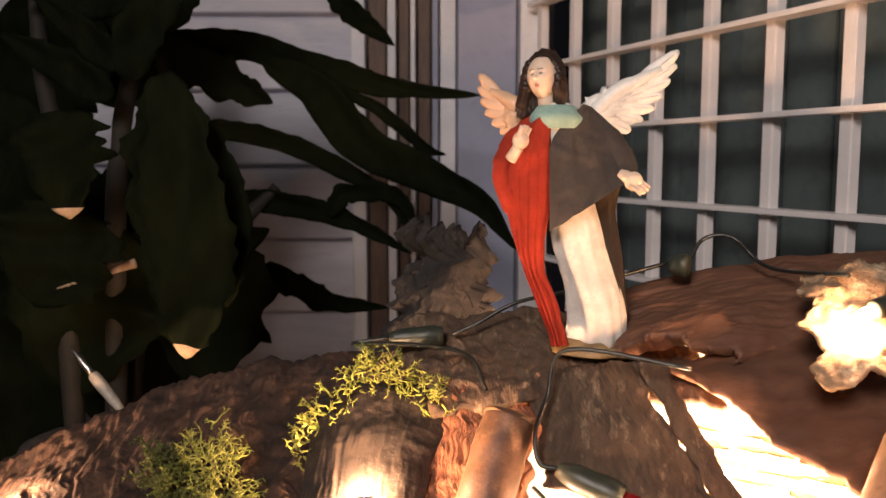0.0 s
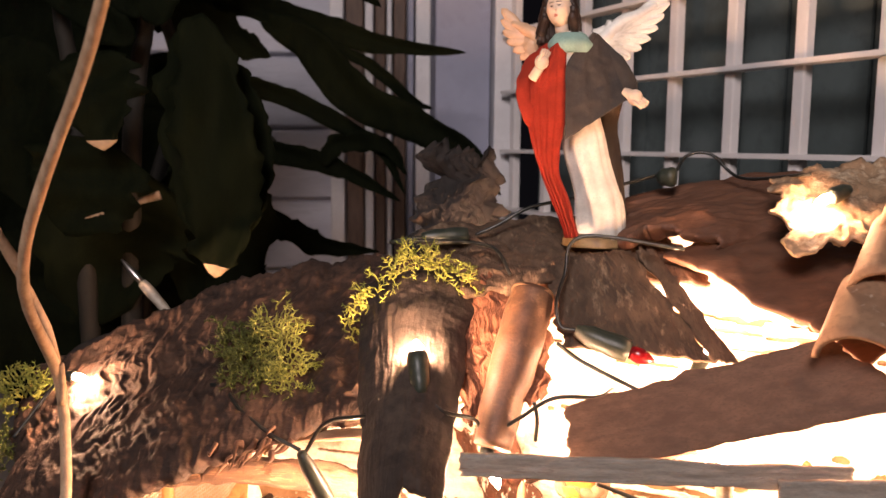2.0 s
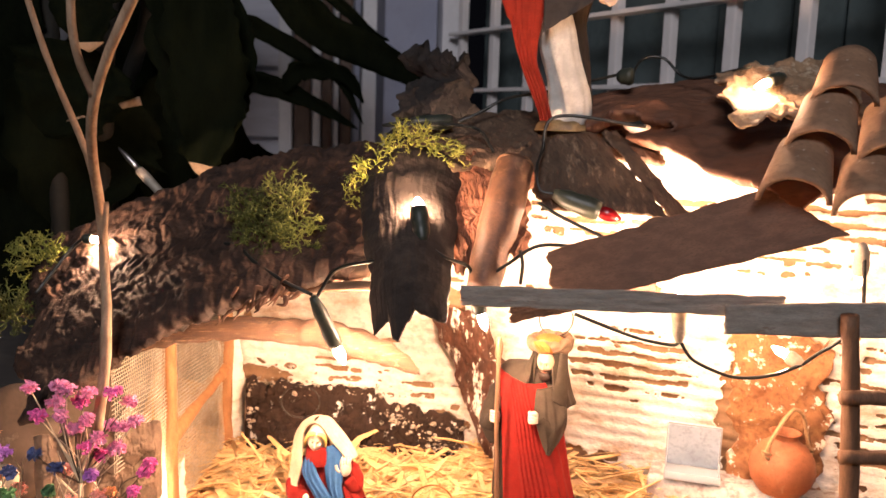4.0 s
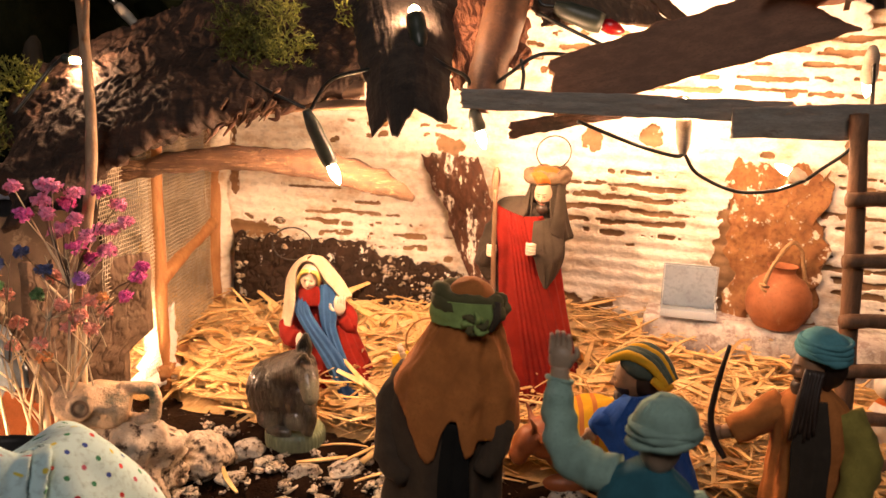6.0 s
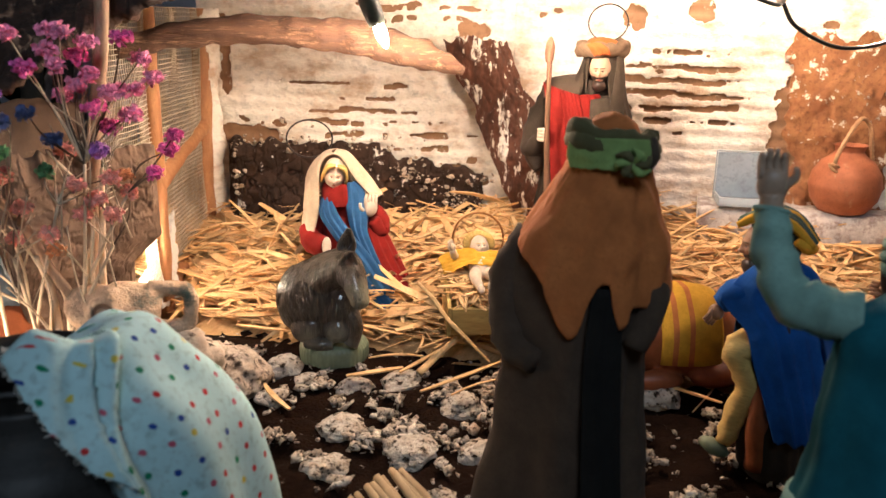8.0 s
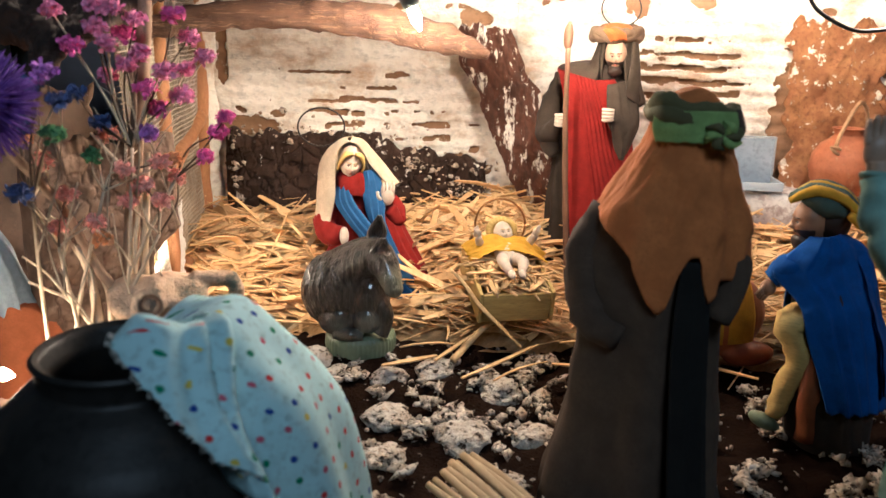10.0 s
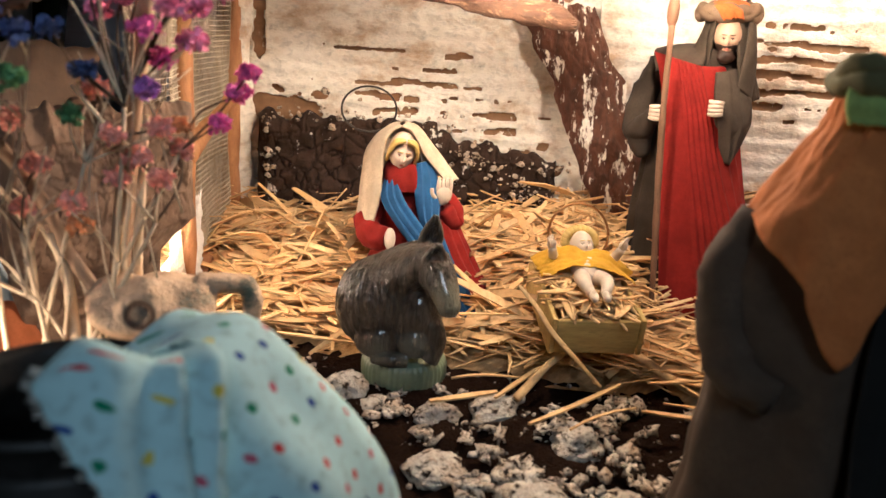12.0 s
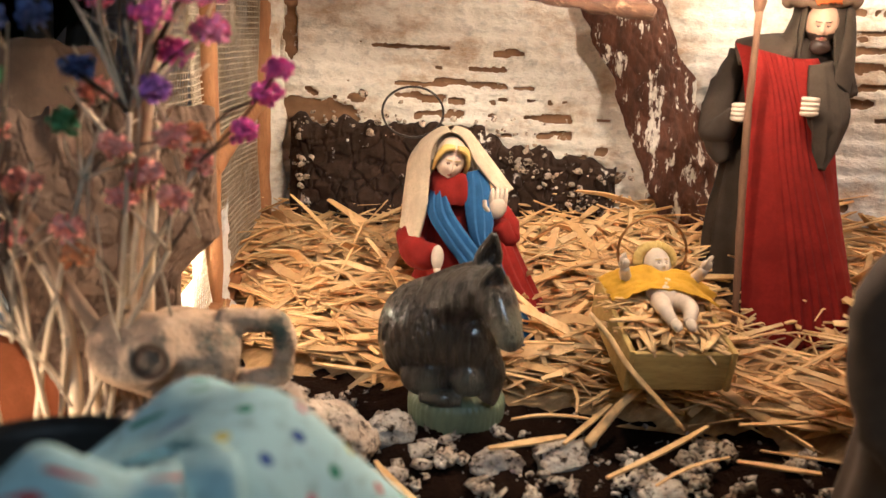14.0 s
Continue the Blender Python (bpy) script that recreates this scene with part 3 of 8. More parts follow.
bm = B()
r3 = random.Random(33)
for k in range(5200):
    x = r3.uniform(-0.25, 0.26)
    d = 0.002 + 0.17 * r3.random() ** 1.15
    y = 0.345 - 0.6 * (x - 0.01) + d * 1.166
    if y > 0.585 - 0.35 * max(x, -0.2) - 0.05 or y < 0.24:
        continue
    top = floor_z(x, y) + 0.002 + 0.010 * r3.random() ** 2 + 0.009 * max(0, noise.noise(V((x * 18, y * 18, 9))))
    way, long = r3.gauss(-0.35, 0.85) + (math.pi if r3.random() < 0.5 else 0), r3.uniform(0.025, 0.085)
    if overhangs(x, y, way, long) or (math.hypot(x - 0.045, y - 0.372) < 0.032 and r3.random() < 0.8):
        continue
    strand(bm, (x, y, top), way, r3.gauss(0.03, 0.2), long, r3.choice((0.0011, 0.0016, 0.0022, 0.003, 0.0045)), r3.gauss(0, 0.014), roll=r3.gauss(0.25, 0.35))
for k in range(1150):
    x = r3.uniform(-0.2, 0.22)
    y = 0.345 - 0.6 * (x - 0.01) + 0.008 + 0.13 * r3.random()
    if y > 0.5 - 0.35 * max(x, -0.2) or y < 0.25:
        continue
    way, long = r3.gauss(-0.3, 1.0), r3.uniform(0.035, 0.09)
    if overhangs(x, y, way, long) or math.hypot(x - 0.045, y - 0.372) < 0.036:
        continue
    strand(bm, (x, y, floor_z(x, y) + 0.008 + 0.009 * r3.random()), way, r3.gauss(0.05, 0.3), long, r3.choice((0.0016, 0.0024, 0.0034, 0.0052)), r3.gauss(0, 0.02), roll=r3.gauss(0.3, 0.4))
thing("loose_straw", bm, STRAW, "golden loose straw strewn over the stable floor", "straw", kind="stuff", smooth=False)

# single long stalks in front of the straw
STALKS = [((-0.077, 0.338), (-0.043, 0.366), 0.0026), ((-0.072, 0.312), (-0.015, 0.338), 0.0026), ((-0.058, 0.303), (-0.022, 0.313), 0.0016), ((-0.021, 0.31), (0.004, 0.296), 0.0032), ((-0.106, 0.341), (-0.074, 0.343), 0.004),
          ((-0.008, 0.41), (-0.028, 0.362), 0.0024), ((0.057, 0.435), (0.032, 0.361), 0.0026), ((-0.002, 0.336), (0.027, 0.332), 0.0026), ((-0.025, 0.363), (-0.026, 0.342), 0.002), ((-0.16, 0.43), (-0.125, 0.41), 0.003),
          ((0.03, 0.29), (0.062, 0.3), 0.0026), ((-0.14, 0.305), (-0.15, 0.335), 0.003), ((0.05, 0.3), (0.075, 0.262), 0.0026), ((-0.005, 0.318), (0.03, 0.296), 0.0016), ((-0.09, 0.36), (-0.06, 0.352), 0.002)]
for k, ((x0, y0), (x1, y1), w) in enumerate(STALKS):
    bm = B()
    strand(bm, ((x0 + x1) / 2, (y0 + y1) / 2, 0.0095 + 0.0006 * (k % 4)), math.atan2(y1 - y0, x1 - x0), 0.02 * (k % 3), math.hypot(x1 - x0, y1 - y0), w, 0.008 * math.sin(k * 2.1))
    thing("straw_stalk", bm, STRAW, "single dry straw stalk lying on the soil", "straw", group="straw stalks", smooth=False)
thing("straw_stalk", tube(B(), spline([(-0.064, 0.352, 0.056), (-0.055, 0.352, 0.046), (-0.047, 0.348, 0.034), (-0.035, 0.344, 0.021), (-0.024, 0.34, 0.009)], 7), [0.0009, 0.0016, 0.0015, 0.0009], 7, flat=0.35), STRAW,
      "single straw stalk leaning on the crib's corner", "straw", group="straw stalks")
thing("straw_stalk", tube(B(), spline([(-0.065, 0.342, 0.006), (-0.04, 0.357, 0.017), (-0.016, 0.365, 0.022), (0.002, 0.355, 0.017), (0.016, 0.342, 0.008)], 7), [0.0022, 0.0018, 0.0016, 0.0022, 0.003], 7, flat=0.45), STRAW,
      "long bent straw stalk arching over the soil", "straw", group="straw stalks")


def stone(x, y, z, r, seed, squash=0.75, mtl=None, turn=0):
    bm = B()
    bmesh.ops.create_icosphere(bm, subdivisions=5 if r > 0.012 else 4, radius=1.0)
    for v in bm.verts:
        d = v.co.copy()
        k = 1 + 0.34 * noise.noise(d * 1.1 + V((seed * 5.7, 0, 0))) + 0.13 * noise.noise(d * 3 + V((0, seed * 3.3, 0))) - 0.16 * abs(noise.noise(d * 2.1 + V((seed, 1, 0)))) + 0.07 * noise.noise(d * 8)
        k += 0.05 * noise.noise(d * 17 + V((seed, 0, 0))) + (0.06 * noise.noise(d * 30) if mtl else 0)
        v.co = V((d.x * r * k, d.y * r * k * 0.85, d.z * r * k * squash))
    thing("stone", bm, mtl or ROCK, "pale mottled stone with flecks of white paint on the soil", "stone", at(x, y, z, turn), group="stones by the stable")


stone(-0.164, 0.354, 0.011, 0.0185, 1)
stone(-0.206, 0.32, 0.026, 0.036, 12, 0.85)
stone(-0.182, 0.338, 0.008, 0.0125, 2)
stone(-0.1365, 0.372, 0.005, 0.0105, 3, 0.7, CRUST, 30)
stone(-0.187, 0.372, 0.008, 0.013, 4)
stone(-0.147, 0.339, 0.002, 0.0085, 5, 0.6, CRUST)
stone(-0.128, 0.357, 0.001, 0.006, 6, 0.6, CRUST)
stone(-0.1, 0.345, 0.0, 0.0105, 7, 0.5, CRUST)
stone(-0.074, 0.345, 0.0, 0.0125, 8, 0.5, CRUST, 20)
stone(0.055, 0.29, 0.003, 0.012, 9, mtl=CRUST)
stone(-0.05, 0.31, -0.001, 0.013, 10, 0.5, CRUST, 50)
stone(-0.115, 0.302, -0.002, 0.013, 11, 0.45, CRUST)
stone(-0.088, 0.272, -0.002, 0.015, 13, 0.42, CRUST, 70)
stone(-0.055, 0.262, -0.002, 0.012, 14, 0.45, CRUST)
stone(-0.128, 0.268, -0.002, 0.011, 15, 0.45, CRUST)
stone(0.012, 0.262, -0.001, 0.013, 16, 0.5, CRUST)

# ---- stable walls ----
def board(p0, p1, z0, z1, holes, seed, name, label, sparse=-0.12):
    """Corrugated card with a skin of limewash that has flaked off in strips along the flutes."""
    p0, p1 = V((*p0, 0)), V((*p1, 0))
    L = (p1 - p0).length
    d = (p1 - p0) / L
    n = V((d.y, -d.x, 0))
    n = n if n.y < 0 else -n
    step = 0.0014
    nu, nv = int(L / step), int((z1 - z0) / step)
    per = 0.0095

    def flute(z):
        return 0.5 + 0.5 * math.cos(2 * math.pi * z / per)

    bm = B()
    sheet_rows = []
    for j in range(nv // 2 + 1):
        z = z0 + (z1 - z0) * j / (nv // 2)
        row = []
        for i in range(nu // 3 + 1):
            s = L * i / (nu // 3)
            row.append(bm.verts.new(p0 + d * s + n * (0.0022 * flute(z + 0.0006 * noise.noise(V((s * 30, z * 30, seed))))) + V((0, 0, z))))
        sheet_rows.append(row)
    for j in range(len(sheet_rows) - 1):
        for i in range(len(sheet_rows[0]) - 1):
            bm.faces.new((sheet_rows[j][i], sheet_rows[j][i + 1], sheet_rows[j + 1][i + 1], sheet_rows[j + 1][i]))
    rim = []
    b0, b1 = sheet_rows[0], sheet_rows[-1]
    outline = b0 + [r[-1] for r in sheet_rows[1:]] + b1[-2::-1] + [r[0] for r in sheet_rows[-2:0:-1]]
    backs = [bm.verts.new(v.co - n * 0.006) for v in outline]
    for i in range(len(outline)):
        k = (i + 1) % len(outline)
        bm.faces.new((outline[i], outline[k], backs[k], backs[i]))
    bm.faces.new(backs)
    base = thing(name, bm, CARD, label, "wall", kind="structure")

    def gone(s, z):
        for hs, hz, rs, rz, strip in holes:
            e = ((s - hs) / rs) ** 2 + ((z - hz) / rz) ** 2
            e += 0.9 * noise.noise(V((s * 70, z * 130, seed))) + 0.5 * noise.noise(V((s * 210, z * 260, seed)))
            if strip:
                ph = (z / per + 0.22 * noise.noise(V((s * 40, z * 20, seed + 2)))) % 1.0
                keep = 0.36 + 0.34 * noise.noise(V((s * 26, round(z / per) * 3.7, seed + 4)))
                if e < 1 and abs(ph - 0.5) < keep * 0.5 and noise.noise(V((s * 30, round(z / per) * 5.1, seed + 6))) + 0.5 * noise.noise(V((s * 90, round(z / per) * 5.1, seed + 7))) > sparse:
                    return True
            elif e < 1:
                return True
        k = noise.noise(V((s * 24, z * 38, seed + 8))) + 0.6 * noise.noise(V((s * 80, z * 150, seed + 9)))
        return k > 0.78

    bm = B()
    verts = {}

    def vert(i, j):
        if (i, j) not in verts:
            s, z = L * i / nu, z0 + (z1 - z0) * j / nv
            p = V((s, z, seed))
            h = 0.0024 + 0.0009 * flute(z) + 0.0014 * noise.noise(p * 40) + 0.0008 * noise.noise(p * 130)
            verts[i, j] = bm.verts.new(p0 + d * (s + 0.0007 * noise.noise(p * 400)) + n * (h + 0.0006) + V((0, 0, z + 0.0007 * noise.noise(p * 370))))
        return verts[i, j]

    for j in range(nv):
        for i in range(nu):
            if not gone(L * (i + 0.5) / nu, z0 + (z1 - z0) * (j + 0.5) / nv):
                bm.faces.new((vert(i, j), vert(i + 1, j), vert(i + 1, j + 1), vert(i, j + 1)))
    for k in range(3):
        torn = [v for v in bm.verts if v.is_boundary]
        bmesh.ops.smooth_vert(bm, verts=torn, factor=0.5, use_axis_x=True, use_axis_y=True, use_axis_z=True)
    for v in torn:
        v.co += V((0, 0, 0.0007 * noise.noise(v.co * 700))) + n * (0.0012 * max(0, noise.noise(v.co * 90)))
    skin = part("limewash", bm, PAINT, base, "flaking cream limewash")
    so = skin.modifiers.new("thickness", "SOLIDIFY")
    so.thickness, so.offset = 0.0011, 1.0
    return base


WL0, WL1 = (-0.172, 0.594), (0.062, 0.5195)
board(WL0, WL1, 0.0, 0.272, [(0.105, 0.146, 0.05, 0.006, True), (0.115, 0.1255, 0.06, 0.013, True), (0.13, 0.106, 0.09, 0.009, True), (0.03, 0.108, 0.03, 0.007, False), (0.195, 0.075, 0.02, 0.012, False),
      (0.205, 0.185, 0.01, 0.012, False), (0.02, 0.165, 0.004, 0.03, False), (0.16, 0.2, 0.05, 0.008, True)], 1.0, "wall_west", "back wall of cream limewashed corrugated card, flaking in strips", 0.02)
board((0.052, 0.5205), (0.42, 0.298), 0.0, 0.3, [(0.115, 0.15, 0.055, 0.028, True), (0.2, 0.12, 0.016, 0.05, False), (0.3, 0.14, 0.05, 0.05, True), (0.19, 0.262, 0.15, 0.03, True), (0.085, 0.2, 0.008, 0.008, False), (0.13, 0.205, 0.008, 0.008, False), (0.06, 0.06, 0.05, 0.015, False)], 2.0, "wall_south", "back wall of limewashed card, flaked along the flutes, beside the shelf")


def cracked(bm, p0, p1, z0, z1, depth, seed, nu=180, nv=90, taper=0.0, foot=0.0, fine=78.0, deep=0.0036):
    """A slab of bark with deep polygonal cracks, leaning on a wall."""
    p0, p1 = V((*p0, 0)), V((*p1, 0))
    d = (p1 - p0)
    n = V((d.y, -d.x, 0)).normalized()
    n = n if n.y < 0 else -n
    rows = []
    for j in range(nv + 1):
        row = []
        for i in range(nu + 1):
            u, v = i / nu, j / nv
            top = z1 + 0.008 * noise.noise(V((u * 9, seed, 0))) + 0.0015 * noise.noise(V((u * 31, seed, 2))) - taper * u
            q = p0 + d * (u * (1 - foot * min(1.0, max(0.0, (0.6 - v) / 0.11))) + 0.015 * noise.noise(V((v * 6, seed, 5))) * (1 if u in (0, 1) else 0)) + V((0, 0, z0 + (top - z0) * v))
            w = V((q.x, q.y, q.z * 1.15))
            dist = noise.voronoi(w * fine + V((0, 0, seed)) + V((noise.noise(w * 60), noise.noise(w * 60 + V((5, 0, 0))), 0)) * 0.3, distance_metric='CHEBYCHEV')[0]
            crack = max(0.0, 1 - (dist[1] - dist[0]) / 0.07)
            edge = min(u, 1 - u) * 16
            rim = min(1, edge) ** 0.5 * min(1, (1 - v) * 9 + 0.05) ** 0.5
            h = depth * 0.7 * rim + 0.004 * noise.noise(q * 40) + 0.002 * noise.noise(q * 140) - deep * crack ** 0.8 * rim
            row.append(bm.verts.new(q + n * max(h, 0.0005)))
        rows.append(row)
    for j in range(nv):
        for i in range(nu):
            bm.faces.new((rows[j][i], rows[j][i + 1], rows[j + 1][i + 1], rows[j + 1][i]))
    loop = rows[0] + [r[-1] for r in rows[1:]] + rows[-1][-2::-1] + [r[0] for r in rows[-2:0:-1]]
    backs = [bm.verts.new(v.co - n * 0.004) for v in loop]
    for i in range(len(loop)):
        k = (i + 1) % len(loop)
        bm.faces.new((loop[i], loop[k], backs[k], backs[i]))
    return bm


thing("bark_slab", cracked(B(), (-0.155, 0.578), (-0.045, 0.544), 0.01, 0.104, 0.018, 1), BARK_DARK, "dark brown bark slab with deep cracks leaning on the back wall", "bark", group="bark slabs")
thing("bark_slab", cracked(B(), (-0.055, 0.546), (0.03, 0.519), 0.01, 0.1, 0.014, 2, 140, 80, 0.016), BARK_DARK, "dark bark slab flecked with white paint on the back wall", "bark", group="bark slabs")
thing("bark_slab", cracked(B(), (-0.275, 0.398), (-0.2, 0.42), 0.0, 0.125, 0.016, 3, 150, 140, foot=0.21, fine=110.0, deep=0.0016), mat("earthy_bark", (0.2, 0.125, 0.08), (0.11, 0.068, 0.044), 70, 0.9, 0.9, third=(0.26, 0.175, 0.12), third_scale=90, third_at=0.62), "rough brown bark slab beside the netting window", "bark", group="bark slabs")

bm = B()
q = random.Random(77)
for cx, cz, n_, sp in ((-0.152, 0.102, 16, 0.004), (-0.138, 0.106, 10, 0.006), (-0.115, 0.108, 14, 0.007), (-0.095, 0.107, 10, 0.006), (-0.062, 0.106, 12, 0.006), (-0.04, 0.1, 10, 0.006), (-0.03, 0.084, 22, 0.005), (-0.012, 0.078, 14, 0.006), (0.004, 0.07, 26, 0.006), (0.016, 0.062, 16, 0.006), (0.022, 0.082, 14, 0.005), (-0.148, 0.082, 9, 0.003), (-0.15, 0.07, 6, 0.003), (-0.02, 0.095, 12, 0.007)):
    for k in range(n_):
        x, z = q.gauss(cx, sp), q.gauss(cz, sp * 0.7)
        y = 0.5785 - 0.309 * (x + 0.155) - (0.0155 if z < 0.1 else 0.008)
        r_ = q.choice((0.0005, 0.0007, 0.001, 0.0013, 0.0019))
        ball(bm, (x, y, z), (r_ * q.uniform(0.8, 1.5), r_ * 0.8, r_ * q.uniform(0.7, 1.1)), 0, 8, 6, turn3(0, q.uniform(-40, 40), 0), 0.8, 500)
thing("plaster_crumbs", bm, GRAVEL, "white plaster crumbs stuck on the bark slabs", "plaster", kind="stuff")

bm = sheet(B(), [(-0.37, 0.438, -0.004), (-0.236, 0.456, -0.004), (-0.238, 0.46, 0.15), (-0.365, 0.446, 0.135)], 40, 36, 0.003, 0.004, 0.003, 30, 0.01, 21)
thing("card_board", bm, mat("brown_board", (0.13, 0.085, 0.055), (0.08, 0.05, 0.032), 40, 0.9, 0.7, third=(0.3, 0.22, 0.15), third_scale=60, third_at=0.64), "plain brown card board standing behind the dried flowers", "board")

# leaning trunk of red bark
bm = sheet(B(), [(0.06, 0.48, 0.02), (0.1, 0.463, 0.02), (0.04, 0.506, 0.182), (-0.003, 0.522, 0.182)], 70, 130, 0.009, 0.012, 0.0034, 55, 0.007, 15, 0.001, 5)
thing("leaning_branch", bm, BARK_RED, "rough red-brown branch spattered with white, leaning on the back wall", "branch")
bm = tube(B(), spline([(-0.222, 0.43, 0.177), (-0.175, 0.43, 0.186), (-0.132, 0.427, 0.188), (-0.079, 0.418, 0.1835), (-0.048, 0.404, 0.176), (-0.029, 0.389, 0.168)], 14), [0.006, 0.0072, 0.0085, 0.0098, 0.0082, 0.003], 64, 0, 0.3, 120)
thing("roof_branch", bm, BRANCH, "pale brown round branch under the roof", "branch")

# flaking clay panel and the shelf at the right part of the wall
bm = sheet(B(), [(0.216, 0.413, 0.07), (0.272, 0.379, 0.07), (0.268, 0.381, 0.19), (0.212, 0.415, 0.19)], 60, 60, 0.002, 0.006, 0.003, 60, 0.012, 3)
thing("clay_patch", bm, PANEL, "rust-brown flaking clay on the limewashed wall", "clay patch")
sd = V((0.19, -0.115, 0)).normalized()
bm = B()
f0, L = V((0.152, 0.416, 0)), 0.24
n = V((-sd.y, sd.x, 0))
rows = []
NU = 90
prof = [(0.0, 0.0), (0.0, 0.02), (0.0005, 0.04), (0.0, 0.06), (0.001, 0.071), (0.004, 0.0745), (0.012, 0.0755), (0.025, 0.0755), (0.04, 0.0755)]
prof = [(0.0, 0.008 * k) for k in range(9)] + prof[4:]
for i in range(NU + 1):
    row = []
    for k, (o, z) in enumerate(prof):
        q = f0 + sd * (L * i / NU) + n * o + V((0, 0, z))
        row.append(bm.verts.new(q - n * (0.002 * noise.noise(q * 70) + 0.0012 * noise.noise(q * 220)) + V((0, 0, 0.0015 * noise.noise(q * 60) if k > 8 else 0))))
    rows.append(row)
for i in range(NU):
    for k in range(len(prof) - 1):
        bm.faces.new((rows[i][k], rows[i + 1][k], rows[i + 1][k + 1], rows[i][k + 1]))
for row in (rows[0], rows[-1]):
    bm.faces.new(row + [bm.verts.new(V((row[-1].co.x, row[-1].co.y, 0)))])
thing("shelf_ledge", bm, mat("chalky_ledge", (0.72, 0.68, 0.62), (0.5, 0.44, 0.4), 70, 0.9, 0.8, third=(0.34, 0.27, 0.24), third_scale=95, third_at=0.54, third_soft=0.06, size=0.003), "chalky white ledge along the stable wall", "ledge")

# white paper behind the netting, lit by the bulb beside it
bm = sheet(B(), [(-0.226, 0.449, 0.012), (-0.193, 0.482, 0.012), (-0.194, 0.484, 0.074), (-0.2, 0.478, 0.07)], 40, 30, 0.003, 0.001, 0.002, 40, 0.008, 14)
thing("paper_sheet", bm, mat("white_paper", (0.8, 0.78, 0.74), (0.72, 0.7, 0.66), 40, 0.9, 0.3), "crumpled white paper behind the netting, lit by a bulb", "paper")

# sheet added behind the roof slot to catch the bulb's light
bm = sheet(B(), [(0.125, 0.452, 0.285), (0.275, 0.372, 0.285), (0.275, 0.378, 0.33), (0.125, 0.458, 0.334)], 70, 24, 0.004, 0.001, 0.004, 45, 0.01, 23)
thing("paper_sheet", bm, bpy.data.materials["white_paper"], "crumpled white paper added under the roof log to whiten the slot", "paper")

# netting window in the side wall
SA, SB = V((-0.17, 0.586, 0)), V((-0.226, 0.392, 0))


def side(k, z):
    q = SA.lerp(SB, k)
    return V((q.x, q.y, z))


side_wall = thing("netting_window", None, None, "wooden frame with plaster netting in the stable's side", "window")
part("post", tube(B(), spline([side(0.04, 0.0), side(0.05, 0.07), side(0.035, 0.13), side(0.03, 0.2)], 6), [0.0075, 0.006, 0.007, 0.006], 10, 0, 0.2, 80), WOOD, side_wall)
part("post", tube(B(), spline([side(0.57, 0.0), side(0.585, 0.09), side(0.575, 0.2)], 6), [0.0045, 0.0055, 0.005], 10, 0, 0.2, 80), WOOD, side_wall)
part("crossbar", tube(B(), spline([side(0.6, 0.094), side(0.3, 0.106), side(0.03, 0.116)], 6), [0.007, 0.006, 0.006], 10, 0, 0.25, 80), WOOD, side_wall)
part("sill", tube(B(), spline([side(0.62, 0.022), side(0.3, 0.03), side(0.03, 0.034)], 6), [0.006, 0.007, 0.006], 10, 0, 0.25, 80), WOOD, side_wall)
bm = B()
nrm = V((SB.y - SA.y, -(SB.x - SA.x), 0)).normalized()
for k in range(78):
    f = 0.02 + 0.96 * k / 77
    lo = 0.098 if f > 0.72 else 0.026
    tube(bm, [side(f, lo + (0.2 - lo) * s / 6) + nrm * (0.004 * noise.noise(V((f * 6, s * 0.8, 1)))) for s in range(7)], 0.00036, 3, caps=False)
for k in range(62):
    z = 0.026 + 0.174 * k / 61
    hi = 0.98 if z > 0.098 else 0.7
    tube(bm, [side(0.02 + (hi - 0.02) * s / 10, z + 0.0012 * noise.noise(V((s, z * 40, 3)))) + nrm * (0.004 * noise.noise(V(((0.02 + (hi - 0.02) * s / 10) * 6, (z - 0.026) / 0.174 * 4.8, 1)))) for s in range(11)], 0.00036, 3, caps=False)
part("netting", bm, NET, side_wall, "open plaster netting")
bm = B()
sheet(bm, [(-0.177, 0.575, 0.0), (-0.160, 0.584, 0.0), (-0.157, 0.584, 0.2), (-0.174, 0.575, 0.2)], 8, 50, 0.003, 0.005, 0.003, 60, 0.006, 5)
thing("corner_post", bm, PAINT, "cream limewashed post in the stable's corner", "post")


# ---- the roof of bark, logs and planks ----
thing("bark_sheet", sheet(B(), [(-0.262, 0.325, 0.168), (-0.065, 0.385, 0.243), (-0.03, 0.49, 0.325), (-0.3, 0.5, 0.238)], 240, 150, 0.018, 0.022, 0.0042, 26, 0.014, 1, 0.0015, 17, thin=0.006, fibre=0.0017, grain=(70, 13)), BARK,
      "thick brown bark sheet over the stable roof, torn along its edge", "bark", group="roof bark")
thing("bark_sheet", sheet(B(), [(-0.3, 0.45, 0.2), (-0.02, 0.455, 0.298), (0.01, 0.525, 0.325), (-0.3, 0.56, 0.235)], 160, 80, 0.008, 0.02, 0.004, 16, 0.02, 2, thin=0.008, fibre=0.0005, grain=(6, 24)), BARK_GREY,
      "smooth grey-brown bark at the back of the roof", "bark", group="roof bark")
FLAP = [(0, 0), (0.1, 0.001), (0.24, 0.0), (0.27, -0.014), (0.36, -0.018), (0.42, -0.012), (0.54, -0.006), (0.6, 0.002), (0.78, -0.001), (0.9, -0.003), (1, 0.002)]
